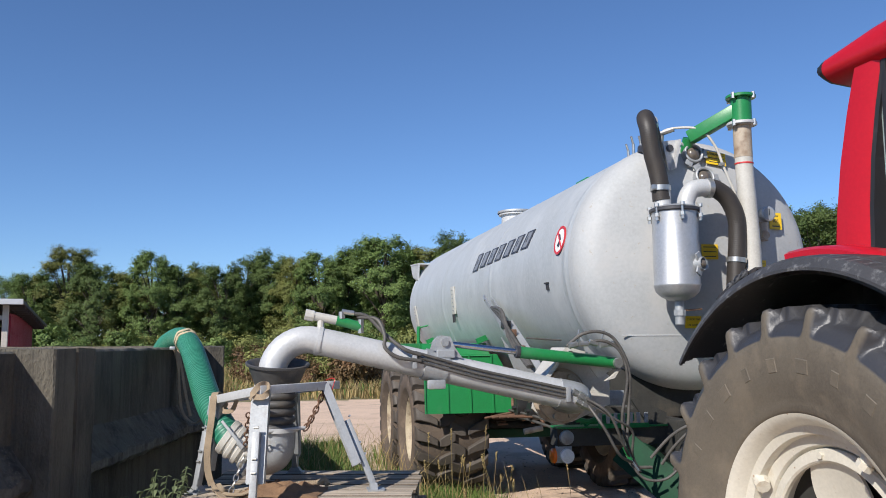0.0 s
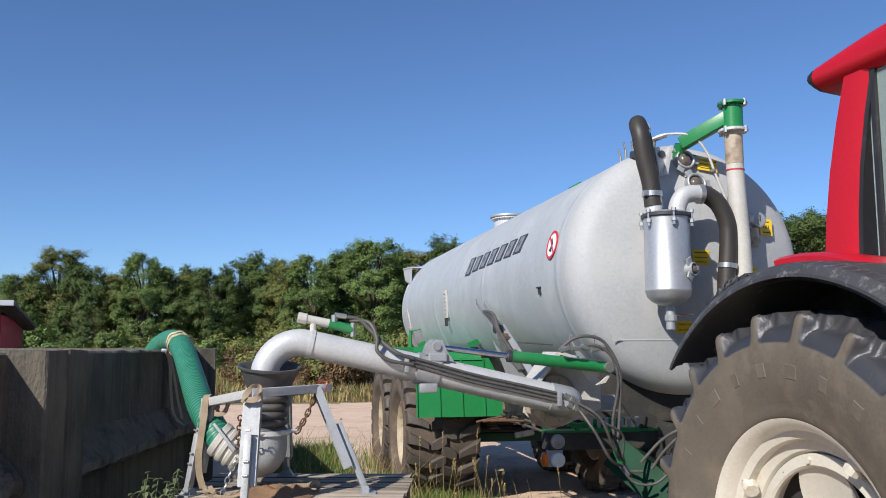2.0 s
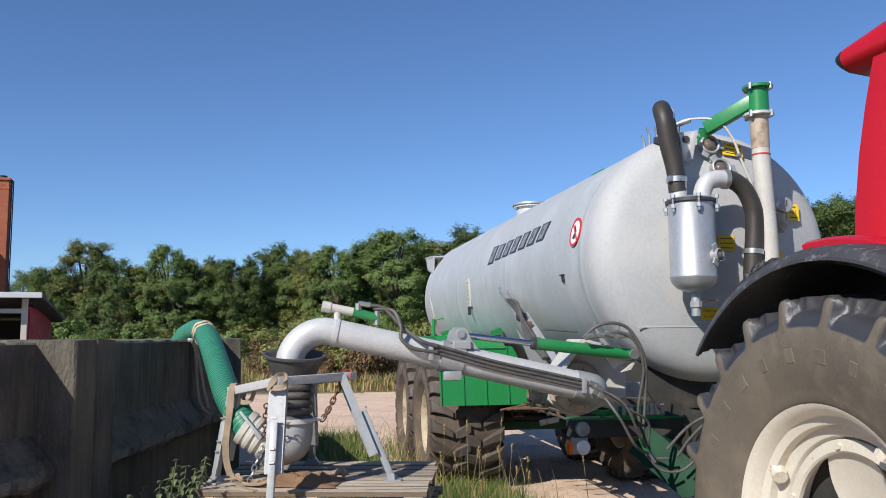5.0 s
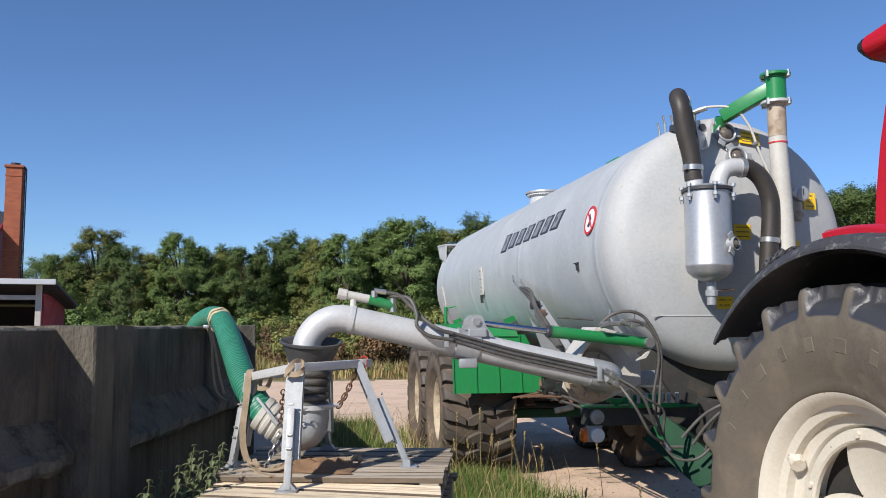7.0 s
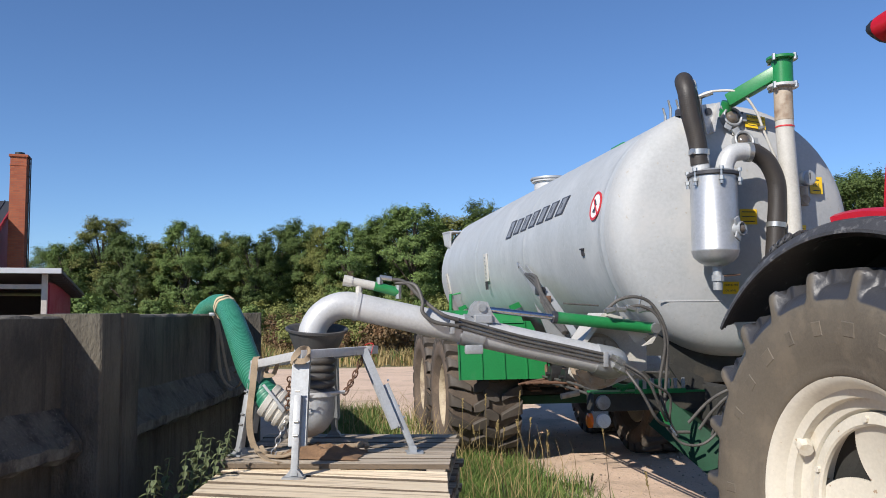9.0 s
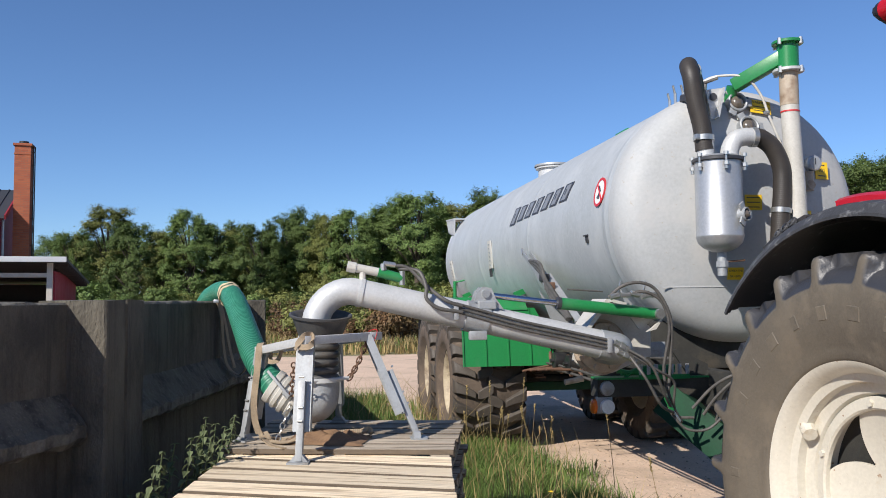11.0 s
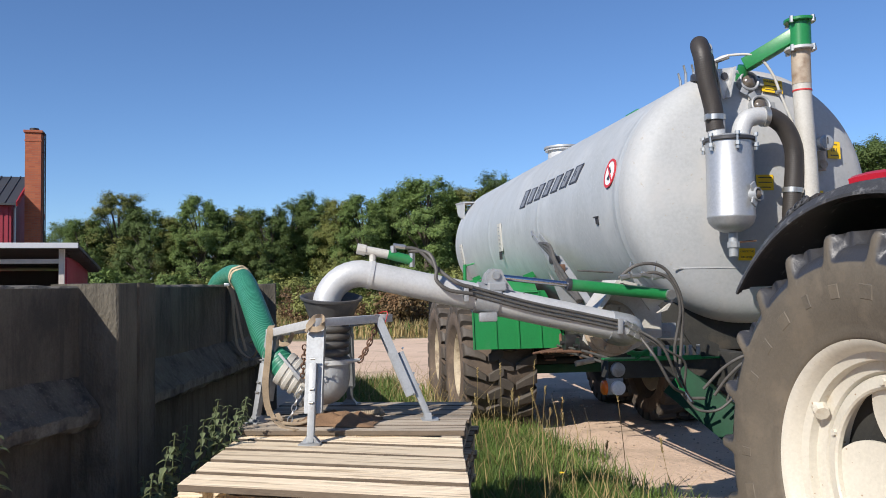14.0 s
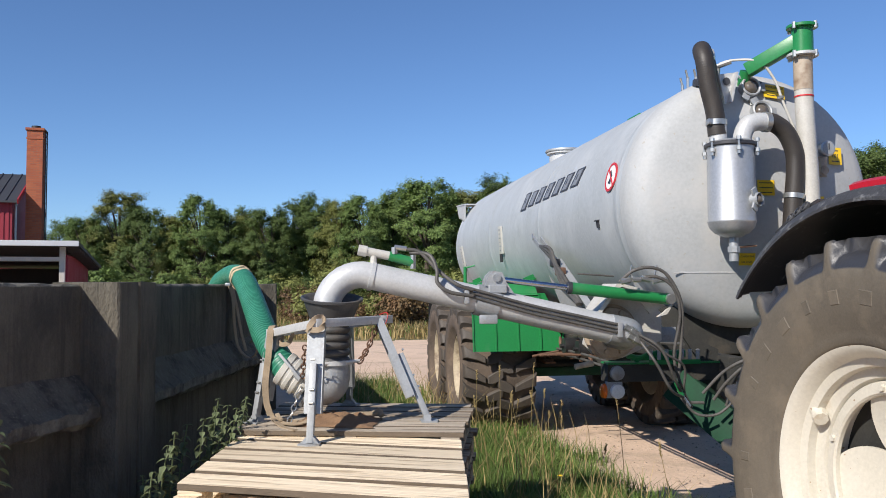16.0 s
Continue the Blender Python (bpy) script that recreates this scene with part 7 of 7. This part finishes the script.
def tree(seed, H, W, material, label, leaves=9000, size=0.15):
    rng = np.random.default_rng(seed)
    rnd = random.Random(seed)
    ob = thing("tree", pose(0, 0, 0), label, "tree", group="woodland edge trees")
    bm = bmesh.new()
    lean = rnd.uniform(-0.3, 0.3)
    tube(bm, [(0, 0, -0.1), (lean * 0.2, 0, H * 0.2), (lean * 0.6, 0.1, H * 0.5), (lean, 0, H * 0.85)], [0.03 * H * (1 - 0.032 * i) for i in range(28)], seg=9)
    lobes = []
    # an uneven crown built of many small sprays on limbs
    bulge = [rnd.uniform(0.72, 1.15) for _ in range(8)]
    for k in range(95):
        a = rnd.uniform(0, 2 * math.pi)
        f = 0.06 + 0.90 * (k + rnd.random()) / 95
        env = math.sqrt(max(0.03, 1 - ((f - 0.42) / 0.58) ** 2)) if f > 0.42 else 0.82 + 0.18 * f / 0.42
        spread = W * 0.46 * env * bulge[int(a / 6.2832 * 8) % 8] * rnd.uniform(0.35, 1.0) ** 0.5
        c = Vector((math.cos(a) * spread + lean * f, math.sin(a) * spread, H * f + rnd.uniform(-0.3, 0.3)))
        r = W * rnd.uniform(0.05, 0.125)
        lobes.append((c.x, c.y, min(c.z, H - r * 0.4), r * rnd.uniform(0.8, 1.5), r * rnd.uniform(0.8, 1.5), r * rnd.uniform(0.6, 1.15)))
        if k % 3 == 0:
            tube(bm, [(lean * 0.4, 0, H * f * 0.55), (c.x * 0.5, c.y * 0.5, H * f * 0.8), tuple(c)], [0.009 * H * (1 - 0.05 * i) for i in range(20)], seg=6)
    part("trunk", bm, BARK, ob)
    q, f = leaf_cloud(rng, lobes, leaves, size)
    cloud_object("crown", q, f, material, ob)
    return ob


def bush(seed, H, W, material, name, label, category, leaves=3500, size=0.11, group="meadow bushes"):
    rng = np.random.default_rng(seed)
    rnd = random.Random(seed)
    ob = thing(name, pose(0, 0, 0), label, category, group=group)
    bm = bmesh.new()
    lobes = []
    for k in range(9):
        a = rnd.uniform(0, 6.28)
        c = (math.cos(a) * W * 0.3, math.sin(a) * W * 0.3, H * rnd.uniform(0.25, 0.8))
        lobes.append((*c, W * 0.22, W * 0.22, H * 0.22))
        tube(bm, [(0.1 * math.cos(a), 0.1 * math.sin(a), -0.05), (c[0] * 0.6, c[1] * 0.6, c[2] * 0.6), c], 0.025, seg=5, smooth=3)
    tagged(part("stem", bm, BARK, ob), kind="stuff")
    q, f = leaf_cloud(rng, lobes, leaves, size)
    q[:, 2] = np.maximum(q[:, 2], 0.02)
    cloud_object("foliage", q, f, material, ob)
    return ob


TREE_LABEL = "full-leaved green broadleaf tree at the woodland edge"
OLIVE_LABEL = "yellowish olive broadleaf tree at the woodland edge"
kinds = [tree(100 + k, 10, 6.0 + 0.5 * (k % 3), LEAF, TREE_LABEL, 56000, 0.076) for k in range(5)]
olive = [tree(200 + k, 10, 6.5, LEAF_OLIVE, OLIVE_LABEL, 56000, 0.076) for k in range(2)]
# spots: x, height (front row at y about 85)
FRONT = ((-39.2, 8.4, 0), (-36.4, 9.0, 0), (-32.9, 11.2, 1), (-30.2, 9.7, 0), (-27.4, 8.7, 1), (-24.5, 11.0, 0), (-21.8, 9.8, 0), (-19.6, 9.2, 1), (-17.6, 9.8, 0), (-15.3, 10.2, 0), (-13.0, 10.7, 0), (-10.4, 10.4, 1), (-7.8, 10.9, 0), (-5.5, 10.6, 0),
         (-3.6, 12.0, 0), (-1.6, 12.6, 0), (0.6, 11.3, 0), (2.8, 11.2, 1), (5.4, 12.4, 0), (8.0, 11.8, 0))
rs = random.Random(77)
used = set()


def plant(src, x, y, h, base=10.0):
    m = pose(x, y, 0, 0, 0, rs.uniform(0, 360)) @ Matrix.Diagonal((h / base * rs.uniform(0.9, 1.1), h / base * rs.uniform(0.9, 1.1), h / base, 1))
    if src.name not in used:
        used.add(src.name)
        src.matrix_basis = m
        return src
    o = copy_thing(src, Matrix.Identity(4))
    o.matrix_basis = m
    return o


for i, (x, h, k) in enumerate(FRONT):
    y = 85 + rs.uniform(-2.5, 2.5)
    plant((olive if k else kinds)[rs.randrange(2 if k else 5)], x * y / 85, y, h * y / 85 * 1.02)
for i in range(20):
    x = 10.5 + i * 2.7
    plant(kinds[i % 5], x, 85 + rs.uniform(-3, 3), 11.5 + 4.2 * min(1, i / 11) + rs.uniform(-0.7, 0.7))
for i in range(34):
    x = -42 + i * 3.2
    h = 9.6 + (1.2 if -6 < x < 10 else 0) + (3.5 if x > 30 else 0)
    plant((kinds + olive)[rs.randrange(7)], x * 1.13 if x > -38 else x, 97 + rs.uniform(-4, 4), h + rs.uniform(-0.8, 0.4))
bushes = [bush(300 + k, 3.4, 4.2, LEAF if k else LEAF_OLIVE, "bush", "dense green bush at the woodland foot", "bush", 4200, 0.13) for k in range(3)]
for i in range(36):
    plant(bushes[i % 3], -40 + i * 1.75 + rs.uniform(-0.6, 0.6), 72 + rs.uniform(-5, 6), rs.uniform(2.4, 4.0), 3.4)
docks = [bush(400 + k, 1.5, 1.8, LEAF_BROWN if k < 2 else LEAF_OLIVE, "dock_clump", "brown withered dock and scrub clump in the meadow", "shrub", 2200, 0.055, "meadow scrub") for k in range(3)]
for i in range(42):
    y = 31 + rs.uniform(0, 9)
    px = -0.17 + 0.004 * i + rs.uniform(-0.006, 0.006)
    plant(docks[i % 3], px * y, y, rs.uniform(0.9, 1.75), 1.5)


def grass(name, label, rng, pts, hmin, hmax, w, material, kind_label="grass"):
    n = len(pts)
    a = rng.uniform(0, 2 * np.pi, n)
    h = rng.uniform(hmin, hmax, n)
    side = np.stack([np.cos(a), np.sin(a), np.zeros(n)], 1)
    bend = np.stack([-np.sin(a), np.cos(a), np.zeros(n)], 1) * (h * rng.uniform(0.15, 1.0, n))[:, None]
    up = np.stack([np.zeros(n), np.zeros(n), h], 1)
    ww = (w * rng.uniform(0.6, 1.3, n))[:, None]
    p0 = pts
    p1 = pts + up * 0.55 + bend * 0.28
    p2 = pts + up * 0.95 + bend
    V = np.stack([p0 - side * ww, p0 + side * ww, p1 + side * ww * 0.8, p1 - side * ww * 0.8, p2], 1).reshape(-1, 3)
    i = np.arange(n)[:, None] * 5
    F = [list(map(int, r)) for r in np.concatenate([i, i + 1, i + 2, i + 3], 1)] + [list(map(int, r)) for r in np.concatenate([i + 3, i + 2, i + 4], 1)]
    me = bpy.data.meshes.new(name)
    me.from_pydata(V.tolist(), [], F)
    me.materials.append(material)
    return tagged(new(name, me), label, kind_label, kind="stuff")


rng = np.random.default_rng(9)


def scatter(n, x0, x1, y0, y1, keep):
    p = np.stack([rng.uniform(x0, x1, n), rng.uniform(y0, y1, n)], 1)
    d = np.array([keep(*q) for q in p])
    p = p[rng.uniform(0, 1, n) < d]
    return np.array([(x, y, ground_z(x, y) - 0.01) for x, y in p])


def verge(x, y):
    # strip between pallets and tanker
    edge = 0.68 + 0.24 * min(3.0, 9.0 - y) + 0.35 * noise.noise(Vector((x * 1.3, y * 1.3, 8)))
    if y > 10.6:
        edge = -0.35
    c = 1.0 if 0.12 < x < edge else 0.0
    if 0.12 < x < edge + 0.5:
        c = max(c, 0.25 * max(0, 1 - (x - edge) / 0.5))
    return c * (0.55 + 0.8 * max(0, noise.noise(Vector((x * 2.2, y * 2.2, 2))) + 0.35))


pts = scatter(150000, 0.1, 2.6, 4.3, 10.4, verge)
grass("verge_grass", "lush green grass verge beside the pallets", rng, pts, 0.06, 0.24, 0.005, BLADE)
pts = scatter(1400, 0.1, 2.4, 4.6, 10.2, verge)
grass("verge_straw", "dry straw-coloured grass among the green verge", rng, pts, 0.25, 0.62, 0.0035, DRY)
pts = scatter(26000, -1.5, 0.1, 5.6, 13.5, lambda x, y: 0.9 if x < -0.05 - 0.16 * (y - 8) + 0.3 * noise.noise(Vector((x, y, 1))) else 0.05)
grass("shaded_grass", "green grass growing behind the pallets", rng, pts, 0.12, 0.38, 0.006, BLADE)
pts = scatter(900, -1.5, 0.1, 6.5, 13.0, lambda x, y: 0.7)
grass("tall_straw", "tall dry grass stalks behind the pallets", rng, pts, 0.35, 0.75, 0.004, DRY)
pts = scatter(42000, -16, 14, 26.5, 52, lambda x, y: 0.9)
grass("meadow_grass", "dry yellowish meadow grass beyond the gravel", rng, pts, 0.25, 0.62, 0.02, DRY)
pts = scatter(30000, -18, 16, 27.5, 62, lambda x, y: 0.9)
grass("meadow_green", "olive green meadow grass beyond the gravel", rng, pts, 0.2, 0.55, 0.022, BLADE)


def pebbles(n, x0, x1, y0, y1, smin, smax):
    """Loose stones and clods, each a squashed octahedron."""
    x, y = rng.uniform(x0, x1, n), rng.uniform(y0, y1, n)
    z = np.array([ground_z(a, b) for a, b in zip(x, y)])
    size = smin + (smax - smin) * rng.uniform(0, 1, n) ** 3
    base = np.array([(1, 0, 0), (0, 1, 0), (-1, 0, 0), (0, -1, 0), (0, 0, 0.7), (0, 0, -0.5)])
    V = base[None] * size[:, None, None] * rng.uniform(0.65, 1.3, (n, 6, 3)) + np.stack([x, y, z + size * 0.2], 1)[:, None]
    tri = np.array([(0, 1, 4), (1, 2, 4), (2, 3, 4), (3, 0, 4), (1, 0, 5), (2, 1, 5), (3, 2, 5), (0, 3, 5)])
    F = (tri[None] + (np.arange(n) * 6)[:, None, None]).reshape(-1, 3)
    me = bpy.data.meshes.new("pebbles")
    me.from_pydata(V.reshape(-1, 3).tolist(), [], F.tolist())
    me.materials.append(STONE)
    me.shade_smooth()
    return tagged(new("pebbles", me), "loose pebbles and clods on the sandy yard", "gravel", kind="stuff")


STONE = mat("yard_stone", (0.46, 0.36, 0.27), (0.33, 0.26, 0.20), rough=0.95, scale=9, fine=80, random_amount=0.3, island=True)
pebbles(3600, 0.4, 4.5, 4.8, 14.0, 0.003, 0.017)


# seed heads standing above the verge
def stalk(x, y, h, lean):
    ob = thing("grass_stalk", pose(x, y, ground_z(x, y) - 0.01), "tall dry grass stalk with a seed head", "grass stalk", group="grass stalks")
    bm = bmesh.new()
    tube(bm, [(0, 0, 0), (lean * 0.3, 0.0, h * 0.5), (lean, 0.02, h)], [0.0026] * 12 + [0.0018] * 8, seg=5)
    part("stem", bm, DRY, ob)
    bm = bmesh.new()
    rnd = random.Random(int(x * 1000))
    for k in range(26):
        t = k / 26
        p = Vector((lean * (1 + 0.12 * t), 0.02, h * (0.97 + 0.13 * t)))
        q = p + Vector((rnd.uniform(-0.014, 0.014), rnd.uniform(-0.014, 0.014), 0.014))
        rod(bm, p, q, 0.0045, 0.001, seg=5)
    part("seed_head", bm, DRY, ob)
    return ob


for k in range(20):
    y = rs.uniform(5.0, 8.8)
    x = rs.uniform(0.25, 0.85 + 0.17 * (9 - y))
    stalk(x, y, rs.uniform(0.45, 0.85), rs.uniform(-0.12, 0.14))
# one yellow flower
flower = thing("dandelion", pose(0.86, 6.25, 0), "small yellow dandelion in the grass", "flower")
bm = bmesh.new()
tube(bm, [(0, 0, 0), (0.01, 0, 0.12), (0.0, 0, 0.26)], 0.003, seg=5)
part("stem", bm, BLADE, flower)
bm = bmesh.new()
for k in range(16):
    a = 2 * math.pi * k / 16
    beam(bm, (0, 0, 0.26), (0.02 * math.cos(a), 0.02 * math.sin(a), 0.272), 0.007, 0.002)
part("bloom", bm, YELLOW, flower)


# nettles between wall and pallets
def nettle_leaf():
    bm = bmesh.new()
    L, W = 0.072, 0.026
    pts = [(0, 0), (0.3, 0.85), (0.55, 0.75), (0.8, 0.4), (1, 0)]
    mid = [bm.verts.new((0, t * L, -0.02 * t * t)) for t, _ in pts]
    for s in (-1, 1):
        row = [mid[0]] + [bm.verts.new((s * w * W, t * L - 0.004, 0.008 - 0.02 * t * t)) for t, w in pts[1:-1]] + [mid[-1]]
        for i in range(len(pts) - 1):
            vs = [mid[i], mid[i + 1], row[i + 1], row[i]]
            u2 = []
            for q in vs:
                if q not in u2:
                    u2.append(q)
            if len(u2) > 2:
                bm.faces.new(u2)
    me = bpy.data.meshes.new("leaf")
    bm.to_mesh(me)
    bm.free()
    me.materials.append(LEAF_NETTLE)
    return me


NL = nettle_leaf()


def nettle(x, y, h, lean_x, lean_y, seed):
    rnd = random.Random(seed)
    ob = thing("nettle", pose(x, y, ground_z(x, y) - 0.01), "tall green stinging nettle by the concrete wall", "nettle", group="nettles by the wall")
    path = smooth_path([(0, 0, 0), (lean_x * 0.25, lean_y * 0.25, h * 0.45), (lean_x * 0.7, lean_y * 0.7, h * 0.8), (lean_x, lean_y, h)], 6)
    bm = bmesh.new()
    tube(bm, path, 0.004, seg=6, smooth=0)
    part("stem", bm, LEAF_NETTLE, ob)
    n = int(h / 0.042)
    for k in range(3, n + 1):
        t = k / n
        i = min(len(path) - 1, int(t * (len(path) - 1)))
        p = path[i]
        s = 1.15 - 0.65 * t * t if t < 0.97 else 0.4
        for q in (0, 1):
            o = new("leaf", NL)
            o.parent = ob
            yaw = (k % 2) * 90 + q * 180 + rnd.uniform(-25, 25)
            o.matrix_basis = Matrix.Translation(p) @ pose(0, 0, 0, 0, 0, yaw) @ pose(0, 0, 0, rnd.uniform(-40, 10)) @ Matrix.Scale(s * rnd.uniform(0.8, 1.2), 4)
    return ob


NETTLES = [(-1.30, 4.45, 1.10, 0.12, -0.08), (-1.34, 4.38, 1.06, 0.14, 0.02), (-1.28, 4.2, 1.03, 0.09, -0.06), (-1.32, 3.95, 1.02, 0.08, -0.10), (-1.33, 3.75, 0.99, 0.11, -0.06), (-1.30, 3.52, 0.93, 0.10, -0.08),
           (-1.42, 4.3, 0.98, 0.1, 0.0), (-1.27, 4.62, 1.05, 0.10, -0.10), (-1.47, 2.66, 1.27, 0.05, 0.0), (-1.22, 4.55, 1.10, 0.16, -0.06), (-1.24, 4.42, 1.06, 0.17, -0.10), (-1.23, 4.68, 1.07, 0.13, -0.04), (-1.26, 4.30, 1.02, 0.15, -0.10)]
rn = random.Random(61)
for k in range(26):
    y = rn.uniform(3.5, 4.75)
    NETTLES.append((rn.uniform(-1.5, -1.27), y, rn.uniform(0.45, 0.80), rn.uniform(-0.08, 0.1), rn.uniform(-0.1, 0.08)))
for k, (x, y, h, lx, ly) in enumerate(NETTLES):
    nettle(x, y, h, lx, ly, 500 + k)
